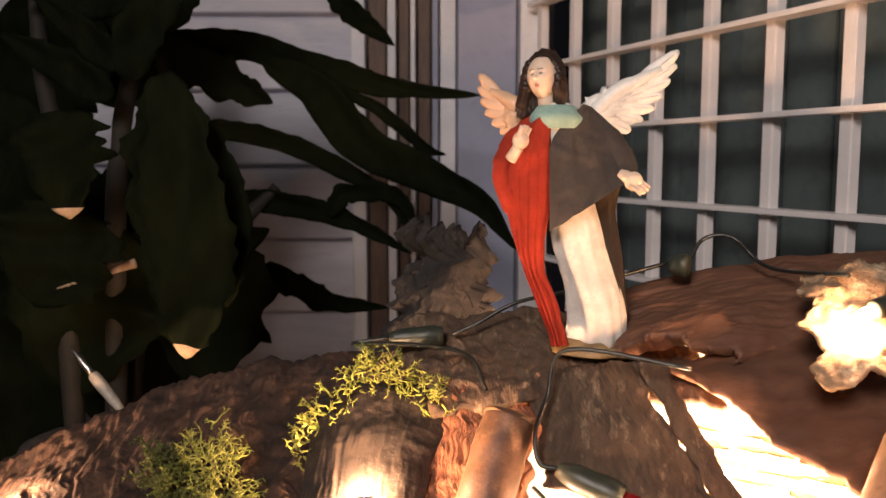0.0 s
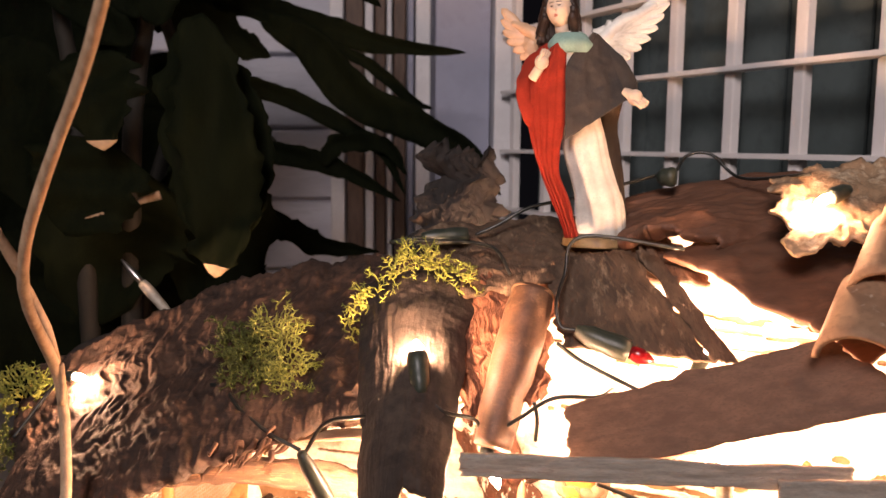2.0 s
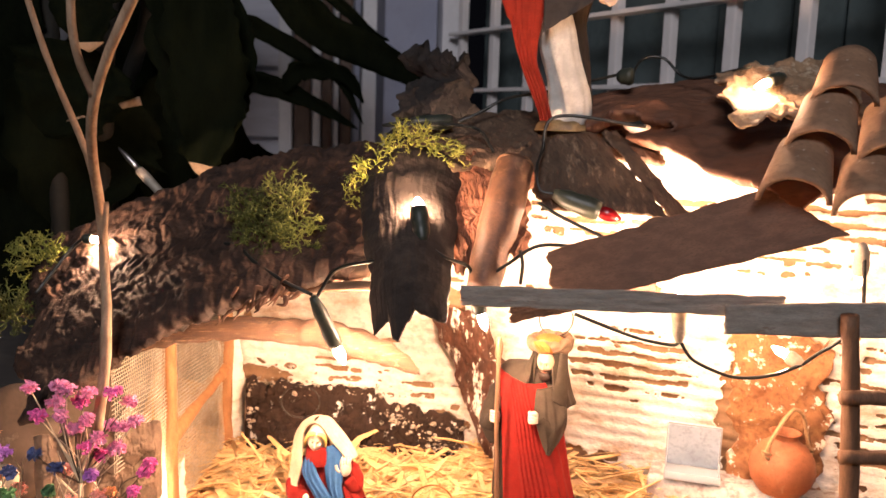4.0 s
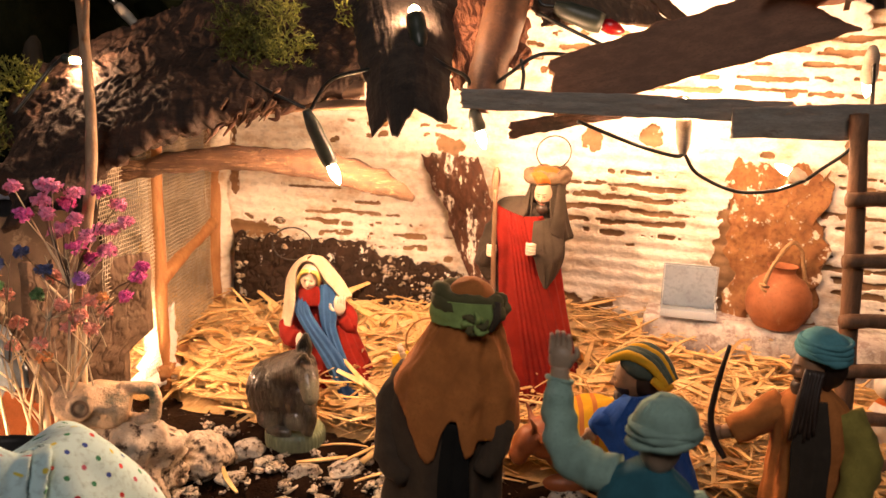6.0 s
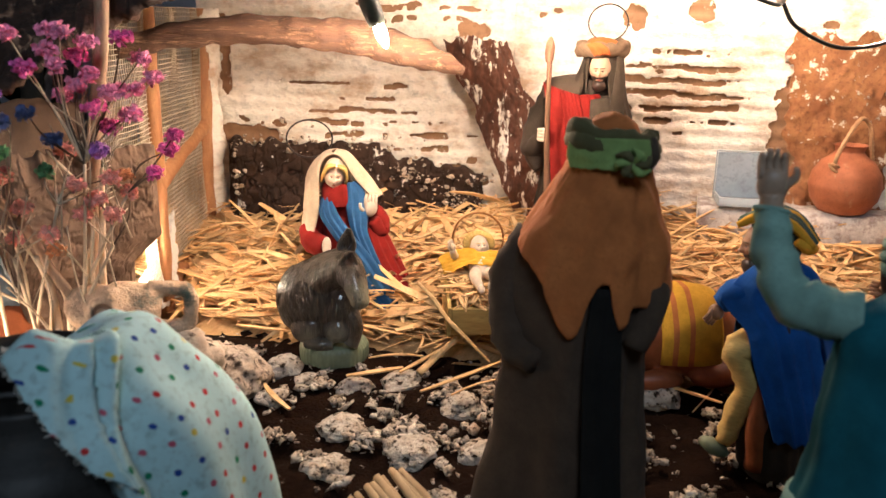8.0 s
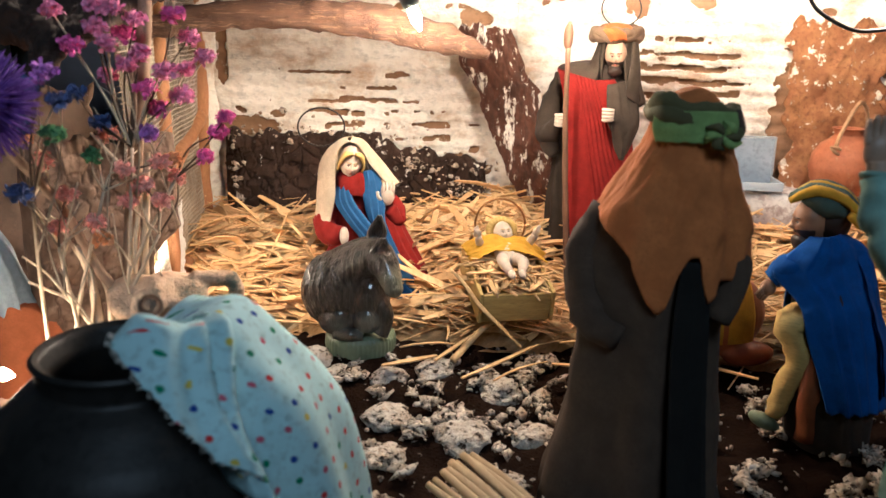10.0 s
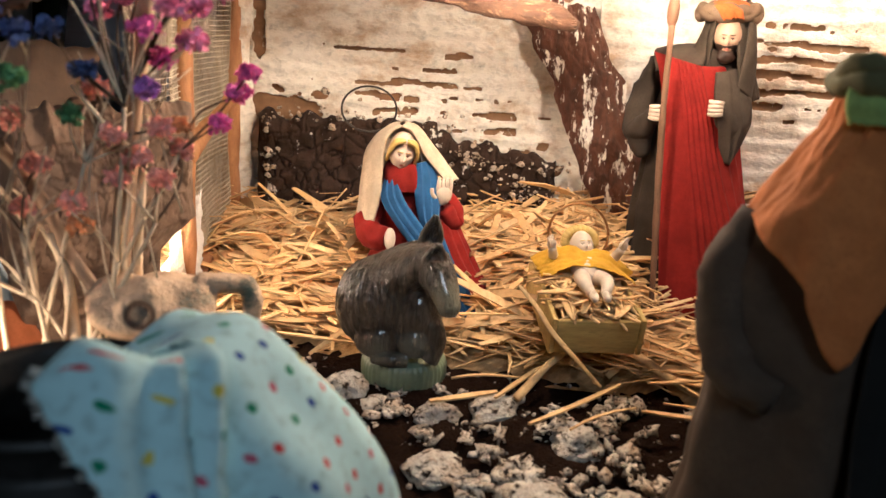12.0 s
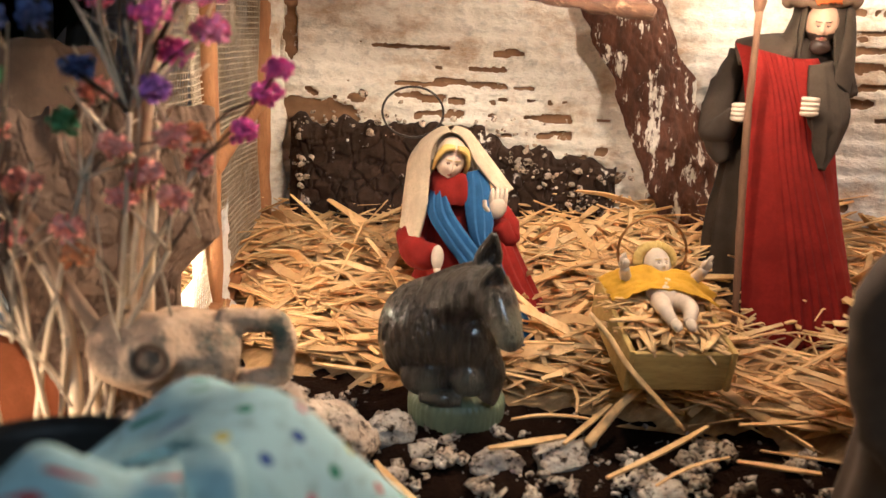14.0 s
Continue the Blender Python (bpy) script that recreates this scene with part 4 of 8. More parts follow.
thing("bark_sheet", sheet(B(), [(-0.066, 0.3, 0.219), (-0.026, 0.296, 0.227), (0.004, 0.43, 0.31), (-0.07, 0.43, 0.305)], 120, 130, 0.013, 0.006, 0.0014, 40, 0.006, 3, 0.0003, 7, fibre=0.0004, grain=(26, 7), fray=(0.5, 0.6, 0.6, 0.6), front=FLAP, thin=0.003), BARK_GREY,
      "hanging tongue of bark with a jagged end over the stable", "bark", group="roof bark")
thing("bark_sheet", sheet(B(), [(-0.012, 0.36, 0.245), (0.03, 0.352, 0.258), (0.06, 0.43, 0.322), (-0.015, 0.44, 0.31)], 90, 80, 0.008, 0.01, 0.004, 40, 0.012, 4, thin=0.004, fibre=0.0018, grain=(22, 7)), mat("torn_red_bark", (0.2, 0.075, 0.038), (0.12, 0.045, 0.024), 60, 0.85, 0.9, stretch=(3, 1, 1), size=0.003),
      "torn reddish bark beside the cut stub", "bark", group="roof bark")
FLAKE = mat("dusty_brown_bark", (0.12, 0.072, 0.044), (0.065, 0.038, 0.024), 50, 0.85, 0.9, stretch=(2.5, 1, 1), third=(0.24, 0.16, 0.1), third_scale=60, third_at=0.62, size=0.002)
thing("bark_sheet", sheet(B(), [(0.046, 0.371, 0.281), (0.119, 0.335, 0.281), (0.094, 0.409, 0.331), (0.045, 0.415, 0.322)], 120, 110, 0.004, 0.006, 0.0012, 45, 0.005, 5, 0.0004, 5, thin=0.002, fibre=0.0006, grain=(28, 5)), FLAKE,
      "cracked brown bark under the angel figure", "bark", group="roof bark")
thing("bark_sheet", sheet(B(), [(0.118, 0.336, 0.281), (0.131, 0.33, 0.28), (0.107, 0.404, 0.331), (0.0965, 0.407, 0.331)], 14, 60, 0.001, 0.005, 0.001, 60, 0.004, 17), FLAKE,
      "narrow strip of brown bark split from the sheet beside it", "bark", group="roof bark")
thing("bark_sheet", sheet(B(), [(-0.02, 0.415, 0.300), (0.138, 0.392, 0.316), (0.135, 0.475, 0.34), (-0.03, 0.50, 0.335)], 150, 90, 0.008, 0.012, 0.0025, 30, 0.01, 6, 0.003, 5, thin=0.003, fibre=0.0013, grain=(22, 8)), FLAKE,
      "furrowed grey bark on which the angel stands", "bark", group="roof bark")
# split sticks and frayed bark at the roof's front
TANSTICK = mat("split_wood", (0.26, 0.15, 0.085), (0.17, 0.09, 0.05), 60, 0.8, 0.6, stretch=(0.6, 4, 4), size=0.001)
thing("split_stick", tube(B(), spline([(-0.142, 0.396, 0.231), (-0.115, 0.393, 0.2345), (-0.09, 0.389, 0.2365), (-0.062, 0.385, 0.2385)], 9), [0.004, 0.0066, 0.007, 0.006], 18, 0, 0.22, 80, flat=0.7), TANSTICK,
      "split tan stick under the moss at the roof's edge", "stick", group="roof sticks")
thing("split_stick", tube(B(), spline([(-0.135, 0.385, 0.221), (-0.11, 0.383, 0.2255), (-0.085, 0.38, 0.2275), (-0.06, 0.378, 0.229)], 9), [0.002, 0.0036, 0.0036, 0.003], 14, 0, 0.3, 90, flat=0.6), TANSTICK,
      "thin split stick along the roof's edge", "stick", group="roof sticks")
bm = B()
q = random.Random(31)
for k in range(90):
    t = q.random()
    p = V((-0.15 + 0.035 * t + q.gauss(0, 0.006), 0.372 + q.gauss(0, 0.005), 0.222 + 0.008 * t + q.gauss(0, 0.003)))
    d = V((-0.026 + q.gauss(0, 0.008), -0.012 + q.gauss(0, 0.005), -0.028 + q.gauss(0, 0.006))) * q.uniform(0.12, 0.36)
    m_ = p + d * 0.5 + V((q.gauss(0, 0.002), q.gauss(0, 0.002), q.gauss(0.001, 0.002)))
    tube(bm, spline([p, m_, p + d], 4), [0.0024, 0.0019, 0.0005], 6, 0, 0.3, 200, flat=0.5)
thing("bark_fringe", bm, mat("frayed_bark", (0.15, 0.07, 0.04), (0.08, 0.038, 0.022), 80, 0.85, 0.5, island=0.4), "frayed reddish strips hanging from the roof bark", "bark", group="roof bark")
thing("bark_stump", sheet(B(), [(-0.038, 0.52, 0.31), (0.035, 0.53, 0.32), (0.03, 0.545, 0.383), (-0.02, 0.535, 0.392)], 80, 80, 0.012, 0.014, 0.005, 45, 0.02, 7, fibre=0.0012, grain=(20, 5)), mat("weathered_stump_bark", (0.022, 0.018, 0.016), (0.012, 0.01, 0.009), 60, 0.9, 0.9, third=(0.04, 0.032, 0.027), third_scale=40, third_at=0.6),
      "broken grey bark stump standing up behind the roof", "bark")
thing("log", sheet(B(), [(0.112, 0.402, 0.327), (0.175, 0.29, 0.29), (0.46, 0.42, 0.345), (0.40, 0.53, 0.37)], 110, 90, 0.006, 0.014, 0.004, 16, 0.01, 8, curl=0.012, fibre=0.0008, grain=(5, 40)), LOG,
      "broad smooth brown log sheath over the roof", "log")
bm = sheet(B(), [(0.088, 0.415, 0.334), (0.14, 0.392, 0.335), (0.42, 0.50, 0.375), (0.09, 0.49, 0.352)], 110, 80, 0.014, 0.012, 0.004, 22, 0.012, 9, fibre=0.001, grain=(5, 40))
thing("log", bm, LOG, "reddish brown log behind the angel figure", "log")
thing("bark_sheet", sheet(B(), [(0.157, 0.336, 0.34), (0.25, 0.33, 0.342), (0.27, 0.41, 0.385), (0.176, 0.405, 0.374)], 60, 40, 0.004, 0.008, 0.004, 60, 0.012, 16, fibre=0.0012, grain=(14, 12)), mat("flaky_tan_bark", (0.34, 0.22, 0.13), (0.2, 0.12, 0.07), 50, 0.9, 0.9, third=(0.5, 0.38, 0.26), third_scale=60, third_at=0.58, size=0.0025),
      "flaky tan bark beside a lit bulb on the log", "bark", group="roof bark")
# cut stub
bm = B()
axis = spline([(0.004, 0.346, 0.232), (0.012, 0.358, 0.256), (0.023, 0.374, 0.285), (0.032, 0.388, 0.308)], 10)
tube(bm, axis, [0.0105, 0.0115, 0.0128, 0.0132, 0.0126], 30, 0, 0.1, 70)
stub = thing("cut_stub", bm, STUB, "cut brown wooden stub leaning on the roof", "branch")
tip, way = axis[-1], (axis[-1] - axis[-3]).normalized()
part("sawn_end", tube(B(), [tip - way * 0.0015, tip + way * 0.0006, tip + way * 0.0012], [0.0128, 0.0122, 0.0105], 30, 0, 0.06, 90), mat("sawn_wood", (0.3, 0.16, 0.08), (0.2, 0.1, 0.05), 90, 0.8, 0.5), stub, "pale sawn end")
# planks
bm = sheet(B(), [(0.04, 0.315, 0.228), (0.19, 0.264, 0.28), (0.157, 0.297, 0.302), (0.04, 0.33, 0.2595)], 110, 40, 0.001, 0.005, 0.001, 30, 0.004, 10, fibre=0.0003, grain=(5, 20))
thing("plank", bm, PLANK, "dark weathered plank lying slantwise over the roof", "plank", group="roof planks")


def stickboard(p, q, h0, h1, deep, seed, mtl, label, name="plank", group="roof planks"):
    p, q = V(p), V(q)
    up = V((0, 0, 1))
    bm = sheet(B(), [p - up * h0 / 2, q - up * h1 / 2, q + up * h1 / 2, p + up * h0 / 2], 110, 16, 0.0, deep, 0.0007, 40, 0.0022, seed, fibre=0.0005, grain=(6, 9))
    return thing(name, bm, mtl, label, "plank", group=group)


stickboard((-0.016, 0.308, 0.2375), (0.17, 0.287, 0.2345), 0.011, 0.013, 0.012, 11, BEAM, "long grey weathered beam across the stable's front")
stickboard((0.132, 0.283, 0.2285), (0.33, 0.24, 0.236), 0.017, 0.024, 0.01, 12, BEAM, "grey weathered board ending beside the long beam")
stickboard((0.022, 0.345, 0.217), (0.11, 0.33, 0.236), 0.01, 0.008, 0.012, 13, BARK, "brown slat under the long beam")

# clay roof tiles
def roof_tile(m):
    bm = B()
    rows = []
    for j in range(9):
        v = j / 8
        row = []
        for layer in (0, 1):
            for i in range(15):
                a = math.pi * i / 14
                r = 0.0195 - 0.004 * v - 0.003 * layer
                q = V((math.cos(a) * r, v * 0.05, math.sin(a) * r * 0.9))
                row.append(bm.verts.new(q + V((0, 0, 0.0006 * noise.noise(q * 150 + m.translation * 50)))))
        rows.append(row)
    for j in range(8):
        for i in range(14):
            bm.faces.new((rows[j][i], rows[j][i + 1], rows[j + 1][i + 1], rows[j + 1][i]))
            bm.faces.new((rows[j][15 + i], rows[j + 1][15 + i], rows[j + 1][16 + i], rows[j][16 + i]))
        for i, k in ((0, 15), (14, 29)):
            bm.faces.new((rows[j][i], rows[j + 1][i], rows[j + 1][k], rows[j][k]))
    for row in (rows[0], rows[8]):
        for i in range(14):
            bm.faces.new((row[i], row[i + 1], row[16 + i], row[15 + i]))
    return thing("roof_tile", bm, TILE, "small curved clay roof tile, brown and dusty", "roof tile", m, group="clay roof tiles")


for c in range(5):
    for r in range(3):
        roof_tile(at(0.157 + 0.041 * c + 0.024 * r, 0.268 - 0.008 * c + 0.018 * r, 0.297 - 0.006 * c + 0.026 * r, -34 + rnd.uniform(-6, 6), 34 + rnd.uniform(-4, 4), rnd.uniform(-5, 5)))

# ---- moss ----
def moss(pts, r, n, seed, label, length=0.0045, mtl=None):
    """Antler-like strands that fork outwards from tufts along pts."""
    q = random.Random(seed)
    line = spline(pts, 6) if len(pts) > 1 else [V(pts[0])]
    bm = B()

    def strand(p, d, step, wire, level):
        bend = V((q.gauss(0, 0.35), q.gauss(0, 0.35), q.gauss(0, 0.3)))
        mid = p + d * step * 0.5
        d2 = (d + bend).normalized()
        end = mid + d2 * step * 0.6
        tube(bm, [p, mid, end], [wire, wire * 0.85, wire * (0.72 if level else 0.35)], 4)
        if level:
            for k in range(2 if q.random() < 0.75 else 3):
                e = V((q.gauss(0, 1), q.gauss(0, 1), q.gauss(0, 1)))
                strand(end, (d2 + e.normalized() * 0.95).normalized(), step * q.uniform(0.6, 0.9), wire * 0.72, level - 1)

    for k in range(n):
        c = line[q.randrange(len(line))]
        o = V((q.gauss(0, 1), q.gauss(0, 1), q.gauss(0.3, 0.8))).normalized()
        e = q.random() ** 0.5
        p = c + V((o.x * r[0], o.y * r[1], o.z * r[2])) * e * 0.7
        strand(p, (o + V((0, -0.25, 0.15))).normalized(), length * q.uniform(0.7, 1.2), 0.00075, 3)
    return thing("moss_clump", bm, mtl or MOSS, label, "moss", group="moss on the roof")


MIDMOSS = mat("olive_moss", (0.24, 0.25, 0.06), (0.1, 0.12, 0.025), 60, 0.8, 0.2, island=0.5)
DARKMOSS = mat("dark_moss", (0.1, 0.12, 0.025), (0.04, 0.055, 0.012), 60, 0.8, 0.2, island=0.45)
moss([(-0.118, 0.405, 0.285), (-0.108, 0.4, 0.262), (-0.112, 0.398, 0.245)], (0.018, 0.012, 0.02), 140, 1, "curly yellow-green moss clump on the roof bark", mtl=MIDMOSS)
moss([(-0.145, 0.41, 0.272), (-0.132, 0.405, 0.262), (-0.132, 0.398, 0.246)], (0.018, 0.012, 0.02), 170, 5, "dark green moss clump on the roof bark", mtl=DARKMOSS)
moss([(-0.04, 0.425, 0.322), (-0.024, 0.42, 0.321), (-0.004, 0.412, 0.31)], (0.013, 0.01, 0.007), 60, 2, "curly bright moss along the bark tongue", 0.004)
moss([(-0.072, 0.405, 0.282), (-0.06, 0.412, 0.298), (-0.046, 0.42, 0.315)], (0.009, 0.01, 0.008), 50, 6, "curly bright moss hanging beside the bark tongue", 0.004)
moss([(-0.284, 0.455, 0.228)], (0.02, 0.022, 0.026), 80, 3, "yellow-green moss at the roof's low edge")
moss([(-0.297, 0.428, 0.196)], (0.026, 0.02, 0.026), 80, 4, "dark moss hanging at the roof's low edge", mtl=DARKMOSS)

# ---- string of lamps ----
lights = thing("string_light", None, None, "string of small bulbs in dark sockets on black cable, lit", "string light")


def socket(p, d, length=0.026, r=0.0042, mtl=None, bulb="lit", glass=None, bulb_len=0.011):
    p, d = V(p), V(d).normalized()
    n = 10
    prof = [0.0022, 0.003, 0.0036, 0.0042, 0.0042, 0.0042, 0.0044, 0.0047, 0.0047, 0.0045, 0.004]
    k = r / 0.0042
    so = part("socket", tube(B(), [p + d * (length * i / n) for i in range(n + 1)], [x * k for x in prof], 14), mtl or SOCKET, lights)
    q = p + d * (length + 0.0003)
    shape = [0.0022, 0.0026, 0.0028, 0.0027, 0.0022, 0.0014, 0.0006]
    if bulb == "lit":
        part("bulb", tube(B(), [q + d * (bulb_len * i / 6) for i in range(7)], [x * k for x in shape], 8), glass or LIT, so, "glowing warm bulb")
    elif bulb == "red":
        part("bulb", tube(B(), [q + d * (bulb_len * i / 6) for i in range(7)], [x * k * 1.15 for x in shape], 14), REDGLASS, so, "dark red glass bulb")
    elif bulb == "metal":
        part("bulb", tube(B(), [q + d * (bulb_len * i / 6) for i in range(7)], [x * k for x in shape], 12), METAL, so, "silver bulb tip")
    return p


def cable(pts, r=0.00115):
    part("cable", tube(B(), spline(pts, 8), r, 7), CABLE, lights)


socket((-0.0985, 0.358, 0.226), (0.018, 0.006, -0.04), 0.036, 0.0046, glass=BRIGHT, bulb_len=0.013)
socket((0.001, 0.3545, 0.229), (0.005, 0.0, -0.014), 0.014, glass=BRIGHT)
socket((-0.034, 0.341, 0.263), (-0.002, 0.015, 0.022), 0.023, 0.0052, mtl=SOCKET, glass=HALF, bulb_len=0.0065)
socket((0.119, 0.312, 0.208), (-0.004, -0.004, 0.03), 0.022, mtl=SOCKET_PALE, glass=HALF)
socket((0.2, 0.31, 0.193), (-0.012, 0.02, 0.008), 0.01, mtl=SOCKET_PALE, glass=DIM)
socket((0.052, 0.365, 0.291), (0.032, -0.013, -0.011), 0.031, 0.0062, bulb="red", bulb_len=0.014)
socket((-0.03, 0.452, 0.333), (0.036, 0.004, 0.001), 0.03, 0.0052, bulb="")
socket((0.128, 0.468, 0.372), (0.012, -0.008, 0.0), 0.012, 0.006, bulb="")
socket((-0.211, 0.534, 0.265), (-0.038, 0.014, 0.039), 0.034, 0.0036, mtl=SOCKET_PALE, bulb="metal", bulb_len=0.024)
socket((0.2, 0.36, 0.37), (-0.02, -0.006, -0.007), 0.014, glass=FAINT)
socket((0.128, 0.386, 0.258), (0.012, 0.012, 0.014), 0.016)
socket((-0.249, 0.429, 0.2505), (0.016, -0.002, -0.002), 0.006, 0.0032, glass=HALF, bulb_len=0.008)
socket((-0.227, 0.434, 0.05), (0.006, 0.006, 0.01), 0.012, glass=HALF)
socket((0.214, 0.285, 0.272), (0.012, 0.016, -0.026), 0.024, mtl=SOCKET_PALE, glass=DIM)
cable([(-0.211, 0.533, 0.266), (-0.206, 0.515, 0.268), (-0.198, 0.49, 0.262), (-0.186, 0.44, 0.255), (-0.168, 0.41, 0.25), (-0.148, 0.396, 0.252), (-0.134, 0.38, 0.243), (-0.116, 0.366, 0.234), (-0.099, 0.359, 0.227)])
cable([(0.04, 0.356, 0.286), (0.051, 0.344, 0.279), (0.075, 0.334, 0.268), (0.085, 0.33, 0.264)])
cable([(-0.0965, 0.36, 0.225), (-0.085, 0.355, 0.243), (-0.066, 0.345, 0.25), (-0.045, 0.338, 0.254), (-0.034, 0.34, 0.263)])
cable([(-0.034, 0.341, 0.263), (-0.022, 0.336, 0.255), (-0.006, 0.345, 0.248), (-0.002, 0.35, 0.24), (0.001, 0.3545, 0.23)])
cable([(0.006, 0.345, 0.24), (0.018, 0.34, 0.25), (0.035, 0.335, 0.262), (0.058, 0.336, 0.262), (0.07, 0.35, 0.262)])
cable([(0.025, 0.338, 0.259), (0.0265, 0.336, 0.25), (0.026, 0.338, 0.238)])
cable([(0.052, 0.31, 0.226), (0.085, 0.306, 0.214), (0.112, 0.309, 0.207), (0.12, 0.312, 0.208)])
cable([(0.12, 0.312, 0.208), (0.13, 0.312, 0.196), (0.155, 0.31, 0.186), (0.18, 0.309, 0.187), (0.199, 0.31, 0.193)])
cable([(0.2, 0.31, 0.193), (0.208, 0.308, 0.2), (0.218, 0.3, 0.212), (0.222, 0.29, 0.228), (0.216, 0.286, 0.27)])
cable([(0.115, 0.375, 0.335), (0.06, 0.392, 0.34), (0.05, 0.388, 0.318), (0.043, 0.375, 0.305), (0.044, 0.368, 0.293), (0.052, 0.365, 0.291)])
cable([(0.005, 0.456, 0.334), (0.02, 0.455, 0.341), (0.04, 0.455, 0.352), (0.07, 0.46, 0.358), (0.1, 0.464, 0.366), (0.128, 0.468, 0.373)])
cable([(0.14, 0.47, 0.373), (0.15, 0.475, 0.386), (0.165, 0.47, 0.387), (0.18, 0.455, 0.372), (0.19, 0.385, 0.377)])
socket((-0.292, 0.294, 0.052), (0.018, -0.004, -0.003), 0.012, glass=DIM, bulb_len=0.008)
cable([(-0.248, 0.429, 0.2505), (-0.256, 0.428, 0.243), (-0.268, 0.42, 0.226), (-0.275, 0.415, 0.216)])
cable([(-0.03, 0.452, 0.333), (-0.05, 0.45, 0.33), (-0.02, 0.44, 0.332), (0.012, 0.425, 0.33), (0.022, 0.41, 0.315)])

# ---- ladder and twig ----
lad = thing("ladder", None, None, "small dark wooden ladder at the stable's front", "ladder")
part("rail", tube(B(), spline([(0.194, 0.262, 0.236), (0.203, 0.262, 0.16), (0.216, 0.262, 0.0)], 8), [0.0048, 0.0052, 0.0055], 12, 0, 0.15, 90), LADDER, lad)
part("rail", tube(B(), spline([(0.243, 0.25, 0.236), (0.252, 0.25, 0.16), (0.264, 0.25, 0.0)], 8), [0.0048, 0.0052, 0.0055], 12, 0, 0.15, 90), LADDER, lad)
for z in (0.03, 0.06, 0.09, 0.12, 0.155, 0.19):
    x = 0.216 - 0.1 * z
    part("rung", tube(B(), spline([(x - 0.006, 0.258, z), (x + 0.02, 0.252, z + 0.001), (x + 0.056, 0.245, z)], 5), 0.0042, 10, 0, 0.2, 120), LADDER, lad)

twig = thing("dry_sapling", None, None, "thin dry forked sapling standing before the stable", "twig")
part("stem", tube(B(), spline([(-0.232, 0.33, 0.03), (-0.222, 0.318, 0.12), (-0.212, 0.325, 0.2), (-0.214, 0.335, 0.27), (-0.199, 0.265, 0.34), (-0.1475, 0.206, 0.424), (-0.12, 0.165, 0.47)], 8), [0.0034, 0.0033, 0.003, 0.0027, 0.0024, 0.0021, 0.0018], 10, 0, 0.2, 100), STICK, twig)
part("twig", tube(B(), spline([(-0.199, 0.265, 0.34), (-0.203, 0.248, 0.365), (-0.2, 0.235, 0.41)], 6), [0.0022, 0.0016], 8, 0, 0.2, 100), STICK, twig)
part("twig", tube(B(), spline([(-0.214, 0.335, 0.262), (-0.211, 0.33, 0.275), (-0.209, 0.325, 0.285)], 4), [0.0018, 0.0012], 8), STICK, twig)
part("twig", tube(B(), spline([(-0.215, 0.34, 0.255), (-0.217, 0.33, 0.302), (-0.23, 0.3, 0.362), (-0.24, 0.28, 0.42)], 6), [0.0022, 0.0018, 0.0012], 8, 0, 0.2, 100), STICK, twig)


# ---- figures: each one plain mesh ----
def hand(bm, c, mi, r=0.0045, m=None, up=(0, 0, 1)):
    c, up = V(c), V(up).normalized()
    side = up.orthogonal().normalized()
    ball(bm, c, (r, r * 0.65, r * 1.05), mi, 10, 8, m)
    for k in range(4):
        o = side * ((k - 1.5) * r * 0.42)
        tube(bm, [c + o, c + o + up * r * 1.0, c + o * 1.1 + up * r * (1.7 + 0.15 * (1.5 - abs(k - 1.5)))], [r * 0.28, r * 0.2], 6, mi)


def fist(bm, c, mi, r, side=1):
    """A closed hand: a palm with four fingers curled one over the other."""
    c = V(c)
    ball(bm, c + V((0, 0.0012, 0)), (r * 0.95, r * 0.8, r * 1.2), mi, 12, 10)
    for k in range(4):
        z = (1.5 - k) * r * 0.62
        tube(bm, spline([c + V((-side * r * 0.9, 0.0, z)), c + V((-side * r * 0.3, -r * 0.75, z)), c + V((side * r * 0.5, -r * 0.7, z * 0.95)), c + V((side * r * 0.95, 0.0, z * 0.9))], 4), [r * 0.3, r * 0.34, r * 0.3], 8, mi)


